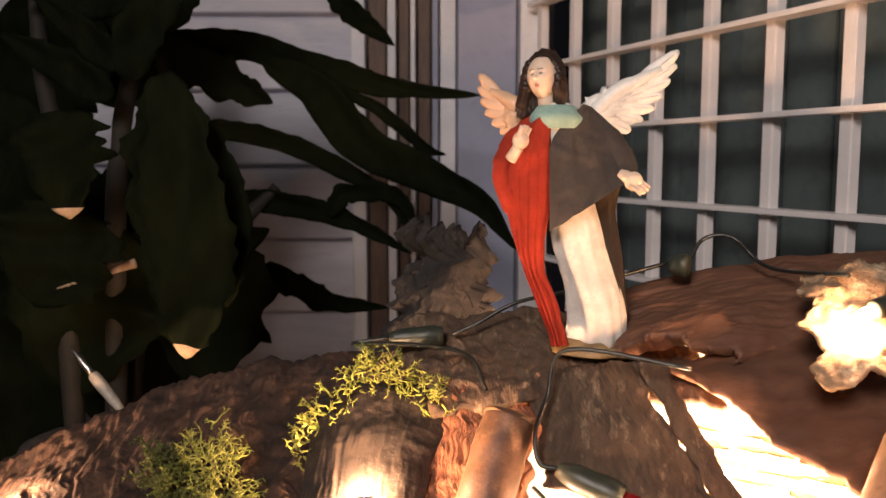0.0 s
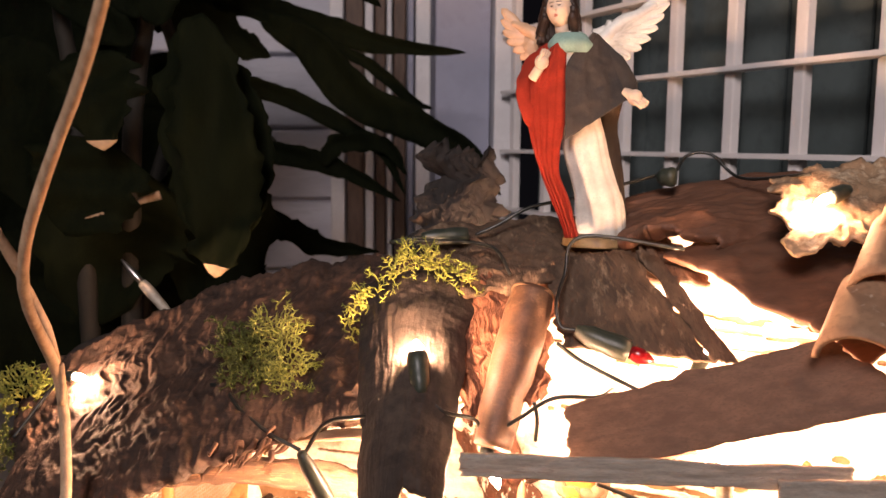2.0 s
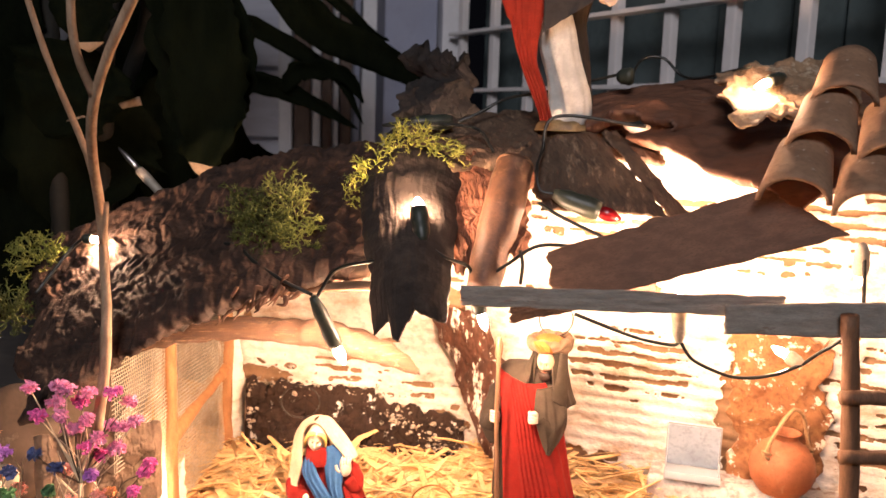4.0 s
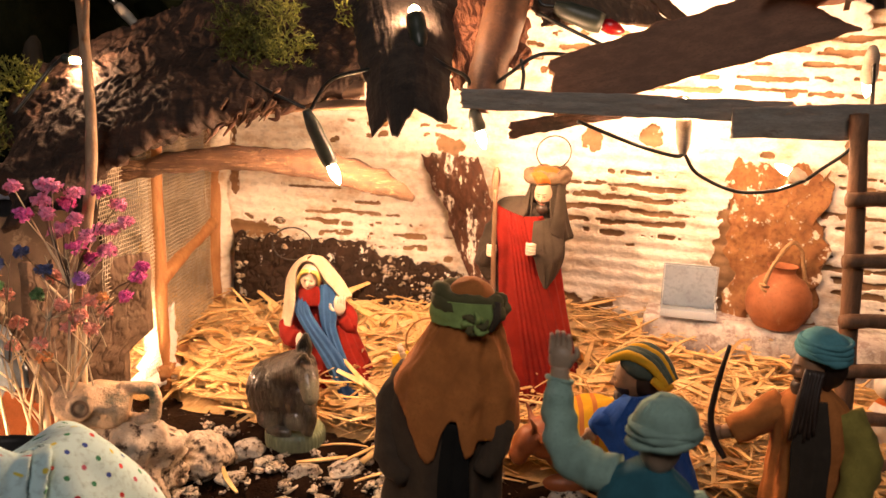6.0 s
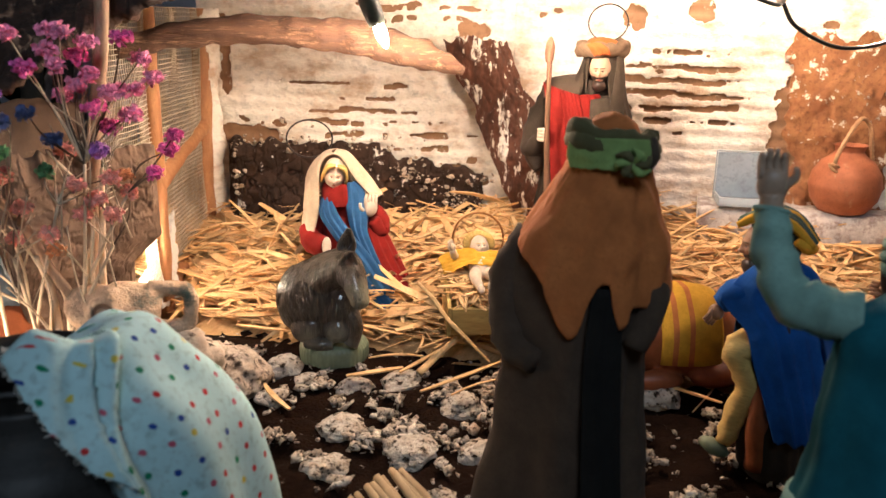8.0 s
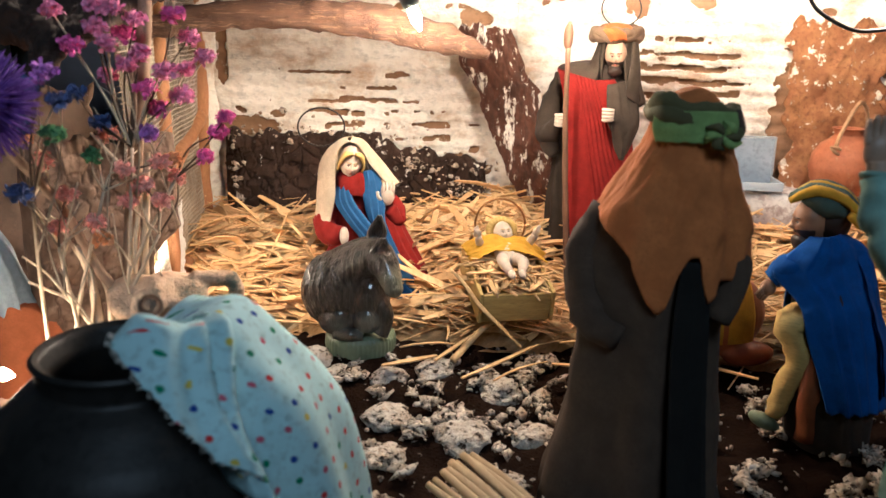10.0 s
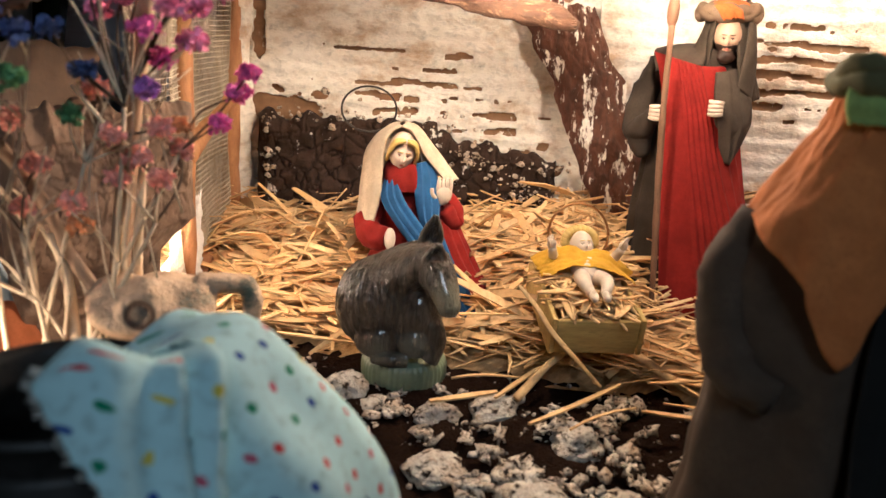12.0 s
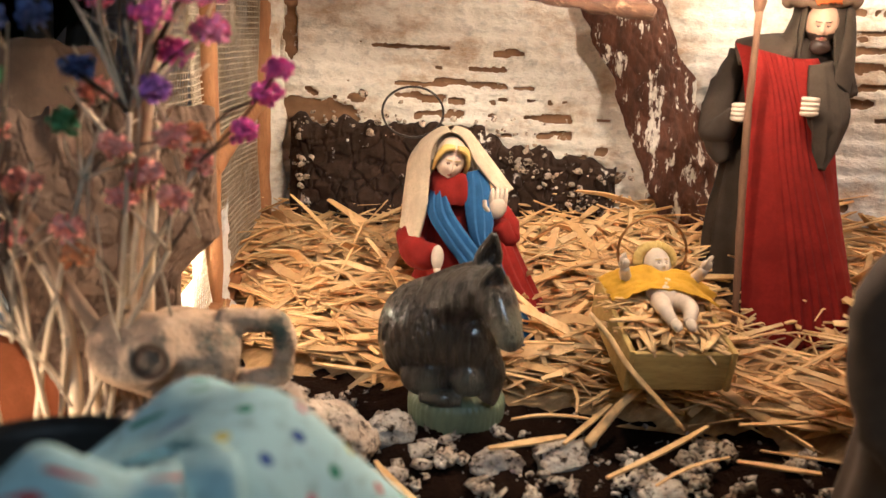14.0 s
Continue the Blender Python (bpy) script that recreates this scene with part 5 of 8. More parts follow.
def face(bm, c, r, skin, tilt=None, eye=None, brow=None, lip=None, beard=None, neck=True):
    """A modelled head: brow, eye hollows, nose, lips and chin, painted by areas; it looks towards -y."""
    m = tilt or Matrix.Identity(3)
    c = V(c)
    seg, rings = 72, 72

    def g(x, z, x0, z0, sx, sz):
        return math.exp(-((x - x0) / sx) ** 2 - ((z - z0) / sz) ** 2)

    def spot(d):
        x, z = d.x, d.z
        k = 0.0
        if d.y < 0:
            k += 0.24 * g(x, z, 0, -0.16, 0.1, 0.1) + 0.13 * g(x, z, 0, 0.02, 0.075, 0.2)
            k -= 0.1 * (g(x, z, 0.3, 0.09, 0.16, 0.09) + g(x, z, -0.3, 0.09, 0.16, 0.09))
            k += 0.05 * (g(x, z, 0.28, 0.25, 0.2, 0.06) + g(x, z, -0.28, 0.25, 0.2, 0.06))
            k += 0.06 * g(x, z, 0, -0.42, 0.2, 0.05) + 0.05 * g(x, z, 0, -0.53, 0.17, 0.045) + 0.12 * g(x, z, 0, -0.78, 0.26, 0.14)
            k += 0.04 * (g(x, z, 0.42, -0.16, 0.2, 0.2) + g(x, z, -0.42, -0.16, 0.2, 0.2))
        jaw = 1 - 0.26 * max(0.0, -z - 0.1)
        return V((d.x * 0.8 * jaw * (1 + k * 0.3), d.y * 0.93 * (1 + k), d.z * 1.14)) * r

    def paint(d):
        x, z = abs(d.x), d.z
        if d.y > -0.15:
            return skin
        if eye is not None and g(x, z, 0.3, 0.05 + 0.35 * (x - 0.3) ** 2, 0.17, 0.036) > 0.45:
            return eye
        if brow is not None and abs(z - 0.25 + 0.5 * (x - 0.28) ** 2) < 0.026 and 0.12 < x < 0.48:
            return brow
        if lip is not None and g(x, z, 0, -0.47, 0.19, 0.075) > 0.4:
            return lip
        if beard is not None and (z < -0.56 + 0.0 * x or (z < -0.28 and x > 0.34) or (abs(z + 0.36) < 0.055 and x < 0.3)) and g(x, z, 0, -0.47, 0.14, 0.05) < 0.4:
            return beard
        return skin

    vs, ds = [], []
    for i in range(rings + 1):
        th = math.pi * i / rings
        row, dr = [], []
        for j in range(seg if 0 < i < rings else 1):
            ph = 2 * math.pi * j / seg
            d = V((math.sin(th) * math.cos(ph), math.sin(th) * math.sin(ph), math.cos(th)))
            row.append(bm.verts.new(c + m @ spot(d)))
            dr.append(d)
        vs.append(row), ds.append(dr)
    for i in range(rings):
        a, b = vs[i], vs[i + 1]
        for j in range(seg):
            k = (j + 1) % seg
            q = list(dict.fromkeys([a[j % len(a)], b[j % len(b)], b[k % len(b)], a[k % len(a)]]))
            if len(q) > 2:
                d = (ds[i][j % len(a)] + ds[i + 1][k % len(b)]).normalized()
                bm.faces.new(q).material_index = paint(d)
    if beard is not None:
        ball(bm, c + m @ V((0, -r * 0.6, -r * 0.98)), (r * 0.5, r * 0.36, r * 0.42), beard, 18, 12, m, 0.2, 500)
    if neck:
        tube(bm, [c + m @ V((0, 0.1 * r, -0.6 * r)), c + m @ V((0, 0.3 * r, -1.7 * r))], r * 0.42, 14, skin)


def limb(bm, pts, radii, mi, lump=0.12):
    tube(bm, spline(pts, 6), radii, 18, mi, lump, 170)


def drape(bm, left, right, mi=0, bow=0.003, n=(0, -1, 0), pleats=0, amp=0.0, span=(0.0, 1.0), lump=0.0005, thick=0.001, hem=0.0008, nu=44, nv=44, knife=0.72, seed=0.0, top=0.25):
    """A hanging cloth between two edge lines, each from top to bottom, with knife pleats that deepen downwards."""
    n = V(n).normalized()

    def line(pts, count):
        s = spline(pts, 12)
        ln = [0.0]
        for a, b in zip(s, s[1:]):
            ln.append(ln[-1] + (b - a).length)
        out = []
        for k in range(count + 1):
            e = ln[-1] * k / count
            i = max(j for j in range(len(s) - 1) if ln[j] <= e + 1e-12)
            f = (e - ln[i]) / max(ln[i + 1] - ln[i], 1e-9)
            out.append(s[i].lerp(s[i + 1], min(f, 1.0)))
        return out

    le, re = line(left, nv), line(right, nv)

    def place(i, j, off):
        u, v = i / nu, j / nv
        p = le[j].lerp(re[j], u)
        k = bow * (1 - (2 * u - 1) ** 2) + off
        if pleats and span[0] <= u <= span[1]:
            w = (u - span[0]) / (span[1] - span[0]) * pleats
            f = (w + 0.18 * noise.noise(V((v * 2.5, int(w) * 3.1, seed)))) % 1.0
            k += amp * (top + (1 - top) * v) * (f / knife if f < knife else (1 - f) / (1 - knife))
        k += lump * (noise.noise(p * 90 + V((seed, 0, 0))) + 0.5 * noise.noise(p * 260 + V((0, seed, 0))))
        d = re[j] - le[j]
        low = (le[-1] - le[-2]).normalized().lerp((re[-1] - re[-2]).normalized(), u)
        e = hem * v ** 6 * (noise.noise(V((u * 9, seed, 1))) + 0.5 * noise.noise(V((u * 31, seed, 2))))
        return p + n * k + low * e

    out = [[bm.verts.new(place(i, j, 0.0)) for i in range(nu + 1)] for j in range(nv + 1)]
    inn = [[bm.verts.new(place(i, j, -thick)) for i in range(nu + 1)] for j in range(nv + 1)]
    for j in range(nv):
        for i in range(nu):
            bm.faces.new((out[j][i], out[j][i + 1], out[j + 1][i + 1], out[j + 1][i])).material_index = mi
            bm.faces.new((inn[j][i], inn[j + 1][i], inn[j + 1][i + 1], inn[j][i + 1])).material_index = mi
    for j in range(nv):
        for i in (0, nu):
            bm.faces.new((out[j][i], out[j + 1][i], inn[j + 1][i], inn[j][i])).material_index = mi
    for i in range(nu):
        for j in (0, nv):
            bm.faces.new((out[j][i], out[j][i + 1], inn[j][i + 1], inn[j][i])).material_index = mi
    return bm


def cape(bm, rings, hem, mi, grow=0.003, seg=120, nv=26, lump=0.0012, thick=0.0012, pleats=0, amp=0.0, seed=0.0):
    """A shawl round rings (z, cx, cy, rx, ry) whose torn lower edge follows hem: (angle, z) points."""
    rs = sorted(rings)
    zs = [r[0] for r in rs]

    def place(a, v, off):
        z0, z1 = zs[-1], float(np.interp(a, [h[0] for h in hem], [h[1] for h in hem]))
        z = z0 + (z1 - z0) * v
        cx, cy, rx, ry = [float(np.interp(z, zs, [r[c] for r in rs])) for c in (1, 2, 3, 4)]
        t = radians(a)
        p = V((math.cos(t), math.sin(t), 0))
        k = grow * (0.6 + 0.8 * v) + off + lump * (noise.noise(V((p.x * 3, p.y * 3, z * 80 + seed))) + 0.5 * noise.noise(V((p.x * 9, p.y * 9, z * 200 + seed))))
        if pleats:
            k += amp * v * math.sin(t * pleats + seed + 1.2 * math.sin(t * 2.3))
        return V((cx + p.x * (rx + k), cy + p.y * (ry + k), z))

    a0, a1 = hem[0][0], hem[-1][0]
    lay = [[[bm.verts.new(place(a0 + (a1 - a0) * i / seg, j / nv, off)) for i in range(seg + 1)] for j in range(nv + 1)] for off in (0.0, -thick)]
    for vs in lay:
        for j in range(nv):
            for i in range(seg):
                bm.faces.new((vs[j][i], vs[j][i + 1], vs[j + 1][i + 1], vs[j + 1][i])).material_index = mi
    for i in range(seg):
        bm.faces.new((lay[0][nv][i], lay[0][nv][i + 1], lay[1][nv][i + 1], lay[1][nv][i])).material_index = mi
    return bm


LIPS = glaze("painted_lips", (0.5, 0.16, 0.12))
PALESKIN = glaze("pale_painted_skin", (0.74, 0.54, 0.4), 0.85)


def joseph():
    bm = B()
    body = [(-0.004, -0.007, 0.0, 0.037, 0.029), (0.03, -0.008, 0, 0.0335, 0.026), (0.07, -0.0125, 0, 0.0265, 0.02), (0.095, -0.013, 0, 0.0235, 0.018), (0.12, -0.0135, 0, 0.021, 0.0155), (0.133, -0.0135, 0, 0.0215, 0.012), (0.1395, -0.012, 0, 0.017, 0.01), (0.1425, -0.008, 0, 0.008, 0.008)]
    loft(bm, body, 0, 90, 15, 0.0016, 0.0014)
    # red cloak: flat over the chest and one leg, knife-pleated beside it
    cl = [(-0.0365, -0.011, 0.1395), (-0.0315, -0.02, 0.129), (-0.0275, -0.023, 0.11), (-0.025, -0.0248, 0.089), (-0.02, -0.029, 0.045), (-0.0155, -0.0315, 0.004), (-0.015, -0.0315, -0.002)]
    cr = [(-0.0105, -0.0185, 0.1335), (-0.0075, -0.02, 0.124), (-0.0015, -0.0205, 0.107), (0.0038, -0.0205, 0.0875), (0.0165, -0.0215, 0.052), (0.0285, -0.02, 0.016), (0.0305, -0.02, 0.004)]
    drape(bm, cl, cr, 1, 0.0045, (0.1, -1, 0), 6, 0.0022, (0.42, 1.0), 0.0006, 0.0012, 0.0015, 80, 70, seed=1, top=0.35)
    drape(bm, cr, [(0.0, -0.01, 0.134), (0.006, -0.008, 0.124), (0.011, -0.003, 0.107), (0.014, 0.0, 0.0875), (0.022, 0.0, 0.052), (0.0325, 0.002, 0.016), (0.034, 0.002, 0.004)], 1, 0.002, (0.8, -0.6, 0), 3, 0.002, (0, 1), 0.0006, 0.0012, 0.001, 40, 60, seed=2)
    drape(bm, [(-0.0375, 0.006, 0.141), (-0.037, -0.008, 0.1385), (-0.0335, -0.0185, 0.1305)], [(-0.01, 0.002, 0.1455), (-0.0105, -0.011, 0.1425), (-0.0105, -0.0195, 0.1345)], 2, 0.001, (0, -0.6, 0.8), 0, 0, lump=0.0006, thick=0.0018, nu=30, nv=24, seed=3)
    # far sleeve, near sleeve with its hanging pouch
    limb(bm, [(-0.033, 0, 0.134), (-0.041, -0.007, 0.112), (-0.0395, -0.016, 0.098), (-0.0315, -0.0235, 0.107)], [0.0065, 0.0072, 0.0075, 0.005], 0, 0.25)
    limb(bm, [(-0.0385, -0.012, 0.102), (-0.0375, -0.016, 0.092), (-0.034, -0.018, 0.0845)], [0.006, 0.0068, 0.003], 0, 0.25)
    limb(bm, [(0.004, -0.003, 0.131), (0.0095, -0.009, 0.112), (0.008, -0.016, 0.104), (0.002, -0.0225, 0.112)], [0.007, 0.0072, 0.007, 0.0045], 2, 0.2)
    drape(bm, [(-0.003, -0.0185, 0.131), (-0.0015, -0.0235, 0.118), (0.0015, -0.0255, 0.1075), (0.0035, -0.022, 0.096), (0.0058, -0.0185, 0.0855)], [(0.0088, -0.003, 0.134), (0.0148, -0.005, 0.1196), (0.017, -0.008, 0.106), (0.014, -0.01, 0.095), (0.0085, -0.014, 0.0845)], 2, 0.0045, (0.5, -0.85, 0), 3, 0.0014, (0.1, 0.9), 0.0008, 0.0014, 0.0006, 40, 40, seed=4)
    fist(bm, (-0.0292, -0.029, 0.109), 3, 0.0034, -1)
    fist(bm, (-0.0005, -0.0275, 0.1135), 3, 0.0034)
    tl = turn3(10, 0, 4)
    face(bm, (-0.0004, -0.0074, 0.1488), 0.0091, 8, tl, eye=4, brow=4, lip=9, beard=4)
    # head cloth with a lapel on each side of the beard
    loft(bm, [(0.118, 0.003, 0.001, 0.0145, 0.012), (0.133, 0.0, -0.001, 0.0135, 0.0125), (0.148, -0.001, -0.001, 0.0118, 0.0118), (0.16, -0.001, 0, 0.0112, 0.011)], 2, 56, 9, 0.0009, 0.001, a0=-62, a1=238, grow=0.001, hem=0.006)
    drape(bm, [(-0.0125, -0.003, 0.158), (-0.0155, -0.006, 0.147), (-0.0185, -0.011, 0.1395), (-0.02, -0.015, 0.135)], [(-0.0098, -0.0085, 0.157), (-0.0105, -0.0115, 0.146), (-0.0098, -0.015, 0.139), (-0.0105, -0.0185, 0.1335)], 2, 0.0012, (-0.3, -1, 0.2), 0, 0, lump=0.0004, thick=0.0014, nu=16, nv=24, seed=5)
    drape(bm, [(0.0092, -0.0085, 0.157), (0.0095, -0.0115, 0.146), (0.0088, -0.0135, 0.136), (0.0078, -0.0165, 0.124)], [(0.012, -0.003, 0.158), (0.014, -0.005, 0.146), (0.0155, -0.006, 0.134), (0.0155, -0.008, 0.118)], 2, 0.0014, (0.4, -1, 0.1), 0, 0, lump=0.0004, thick=0.0014, nu=16, nv=28, seed=6)
    ball(bm, (-0.0015, -0.002, 0.1615), (0.0118, 0.0118, 0.0065), 6, 24, 14, turn3(-8, 0, 0), 0.08, 200)
    for k in range(2):
        pts = []
        for i in range(61):
            a = 2 * math.pi * i / 60
            pts.append(V((-0.0022 + 0.0138 * math.cos(a), 0.0 + 0.0132 * math.sin(a), 0.161 + 0.0008 * k + 0.0019 * math.sin(a * 5 + k * 3.1) + 0.0012 * math.sin(a))))
        tube(bm, pts, lambda s, k=k: 0.0032 * (1 + 0.12 * math.sin(40 * s + k * 2)), 12, 5, 0.12, 240)
    drape(bm, [(-0.009, -0.0148, 0.164), (-0.006, -0.0172, 0.161), (-0.0035, -0.0165, 0.157)], [(0.0, -0.0148, 0.165), (0.005, -0.017, 0.162), (0.0065, -0.0155, 0.158)], 6, 0.0012, (0, -1, 0.4), 3, 0.0007, lump=0.0003, thick=0.001, nu=24, nv=14, seed=7)
    ring(bm, (-0.001, 0.006, 0.177), 0.0122, 0.0005, turn3(66, 0, 10), 7, 44)
    tube(bm, [(-0.001, 0.008, 0.16), (-0.001, 0.008, 0.167)], 0.0005, 5, 7)
    tube(bm, spline([(-0.0178, -0.0385, -0.006), (-0.0194, -0.038, 0.0252), (-0.0228, -0.036, 0.07), (-0.0254, -0.0345, 0.1126), (-0.0264, -0.033, 0.153)], 6), [0.0013, 0.0016, 0.0018, 0.0016, 0.0015], 12, 10, 0.25, 120)
    ball(bm, (-0.0266, -0.033, 0.16), (0.003, 0.003, 0.0085), 10, 14, 12, None, 0.15, 200)
    return thing("bearded_figurine", bm, [DARKCLOTH, RED, OLIVE, PORCELAIN, HAIR, TURBAN, ORANGE, BLACKWIRE, glaze('ruddy_painted_skin', (0.48, 0.3, 0.2)), LIPS, LADDER],
                 "tall bearded figurine in olive robe and red cloak holding a staff", "figurine", at(0.072, 0.413, 0.019, -39.5))


joseph()


def mary():
    bm = B()
    body = [(-0.006, 0.012, -0.004, 0.037, 0.028), (0.015, 0.009, -0.003, 0.032, 0.0255), (0.04, 0.002, -0.002, 0.02, 0.017), (0.06, -0.001, -0.001, 0.0155, 0.0125), (0.071, -0.002, -0.004, 0.012, 0.0105), (0.077, -0.003, -0.006, 0.007, 0.007)]
    loft(bm, body, 0, 70, 11, 0.0016, 0.0022)
    loft(bm, [(0.066, -0.003, -0.0075, 0.0112, 0.0105), (0.0715, -0.0035, -0.0085, 0.0108, 0.0102), (0.0765, -0.0035, -0.009, 0.0098, 0.0095), (0.0805, -0.0035, -0.0095, 0.0078, 0.008)], 0, 40, 5, 0.0009, 0.0016, grow=0.0006, cap=False, twist=30)
    # sleeves and hands
    limb(bm, [(0.012, 0, 0.066), (0.0235, -0.006, 0.057), (0.024, -0.0115, 0.049), (0.0195, -0.0145, 0.057)], [0.005, 0.0052, 0.0052, 0.0042], 0, 0.3)
    limb(bm, [(-0.013, -0.002, 0.064), (-0.0215, -0.01, 0.048), (-0.0175, -0.018, 0.042), (-0.0105, -0.0235, 0.0425)], [0.0062, 0.0075, 0.0078, 0.0058], 0, 0.3)
    ball(bm, (0.0184, -0.0165, 0.0655), (0.0044, 0.003, 0.006), 2, 16, 12, turn3(0, 12, 0))
    for k in range(4):
        x = 0.0152 + 0.0021 * k
        tube(bm, spline([(x, -0.0165, 0.067), (x + 0.0004, -0.0178, 0.0715), (x + 0.0006, -0.0155, 0.0738)], 4), [0.0013, 0.0011, 0.0008], 8, 2)
    tube(bm, spline([(0.0148, -0.0175, 0.063), (0.0125, -0.0195, 0.066), (0.0122, -0.0195, 0.069)], 4), [0.0012, 0.001], 8, 2)
    ball(bm, (-0.0084, -0.027, 0.0425), (0.003, 0.002, 0.0058), 2, 14, 10, turn3(-12, 0, 0))
    tube(bm, [(-0.0086, -0.0275, 0.0375), (-0.007, -0.0285, 0.033)], [0.0018, 0.0012], 8, 2)
    # blue stole crossing in a V and falling over the knees
    drape(bm, [(0.0035, -0.015, 0.081), (0.003, -0.0182, 0.068), (0.0055, -0.0212, 0.055), (0.0107, -0.0245, 0.0433), (0.019, -0.0285, 0.028)], [(0.0105, -0.009, 0.082), (0.0148, -0.0125, 0.0735), (0.0168, -0.018, 0.06), (0.0175, -0.021, 0.0494), (0.0275, -0.028, 0.028)], 1, 0.0018, (0.2, -1, 0.1), 3, 0.0016, (0, 1), 0.0004, 0.0012, 0.0006, 48, 50, seed=11, top=0.6)
    drape(bm, [(-0.0125, -0.0115, 0.075), (-0.0143, -0.018, 0.0621), (-0.0065, -0.023, 0.05), (0.002, -0.0268, 0.04), (0.0125, -0.0305, 0.024), (0.026, -0.0355, 0.001)], [(-0.0065, -0.0165, 0.0745), (-0.0025, -0.0205, 0.0635), (0.0055, -0.0242, 0.053), (0.0138, -0.0268, 0.0435), (0.0275, -0.031, 0.028), (0.044, -0.0335, 0.003)], 1, 0.0022, (0, -1, 0.2), 3, 0.0018, (0, 1), 0.0004, 0.0012, 0.0006, 48, 60, seed=12, top=0.6)
    drape(bm, [(0.016, -0.016, 0.052), (0.0255, -0.0245, 0.03), (0.041, -0.03, 0.005), (0.042, -0.03, 0.0)], [(0.0265, -0.004, 0.05), (0.037, -0.008, 0.03), (0.0515, -0.014, 0.006), (0.053, -0.014, 0.0)], 0, 0.003, (0.6, -0.8, 0.2), 3, 0.002, (0, 1), 0.0008, 0.0012, 0.001, 40, 40, seed=13)
    tl = turn3(16, 9, 10)
    c = V((-0.0045, -0.0135, 0.0868))
    face(bm, c, 0.0092, 7, tl, eye=8, brow=3, lip=9)
    for sx in (-1, 1):
        for k in range(7):
            f = k / 6
            path = [V((0.0006 * sx, -0.0062 - 0.0022 * (1 - f), 0.0088 - 0.0002 * f)), V((0.005 * sx, -0.0066 - 0.0012 * (1 - f), 0.0068 + 0.0012 * f)), V((0.0073 * sx, -0.0045 - 0.002 * (1 - f), 0.001)), V((0.0074 * sx, -0.003, -0.006))]
            tube(bm, spline([c + tl @ q for q in path], 5), [0.0008, 0.0011, 0.0011, 0.0007], 8, 3, 0.2, 600)
    # veil over the head, long over one arm, short over the other
    loft(bm, [(0.07, -0.004, -0.001, 0.0165, 0.0125), (0.082, -0.0045, -0.005, 0.0125, 0.012), (0.092, -0.005, -0.0085, 0.0108, 0.0108), (0.0975, -0.005, -0.0095, 0.0085, 0.0088), (0.1005, -0.005, -0.0095, 0.0045, 0.005), (0.1012, -0.005, -0.0095, 0.001, 0.001)], 4, 60, 6, 0.0007, 0.0008, a0=-38, a1=214, grow=0.0012)
    drape(bm, [(-0.0055, -0.006, 0.1015), (-0.0125, -0.003, 0.0985), (-0.0195, -0.0015, 0.0925), (-0.025, -0.001, 0.083), (-0.0265, -0.003, 0.0676), (-0.0285, -0.005, 0.0445)], [(-0.0048, -0.0185, 0.1), (-0.0092, -0.0192, 0.0978), (-0.0128, -0.019, 0.0925), (-0.0143, -0.0185, 0.084), (-0.0152, -0.0195, 0.063), (-0.0195, -0.0205, 0.0425)], 4, 0.0028, (-0.65, -0.75, 0.1), 2, 0.0009, (0, 1), 0.0005, 0.0013, 0.0006, 40, 50, seed=14)
    drape(bm, [(-0.005, -0.0185, 0.1), (0.0, -0.019, 0.0982), (0.0038, -0.018, 0.093), (0.0072, -0.0162, 0.086), (0.0135, -0.0145, 0.0785), (0.0205, -0.0165, 0.0715)], [(-0.0045, -0.006, 0.1015), (0.0035, -0.003, 0.0988), (0.0125, -0.002, 0.0885), (0.019, -0.003, 0.0805), (0.0255, -0.0065, 0.0725)], 4, 0.0022, (0.6, -0.7, 0.4), 2, 0.0007, (0, 1), 0.0005, 0.0013, 0.0006, 34, 46, seed=15)
    ring(bm, (-0.024, 0.008, 0.1052), 0.0148, 0.00058, turn3(80, 0, 6), 5, 48, squash=0.82)
    return thing("kneeling_figurine", bm, [RED, BLUE, PORCELAIN, BLOND, CREAMCLOTH, BLACKWIRE, HAIR, PALESKIN, glaze("brown_eye_paint", (0.16, 0.07, 0.04)), LIPS], "kneeling figurine in red dress, blue stole and cream veil", "figurine", at(-0.086, 0.458, 0.014, -17.3))


mary()


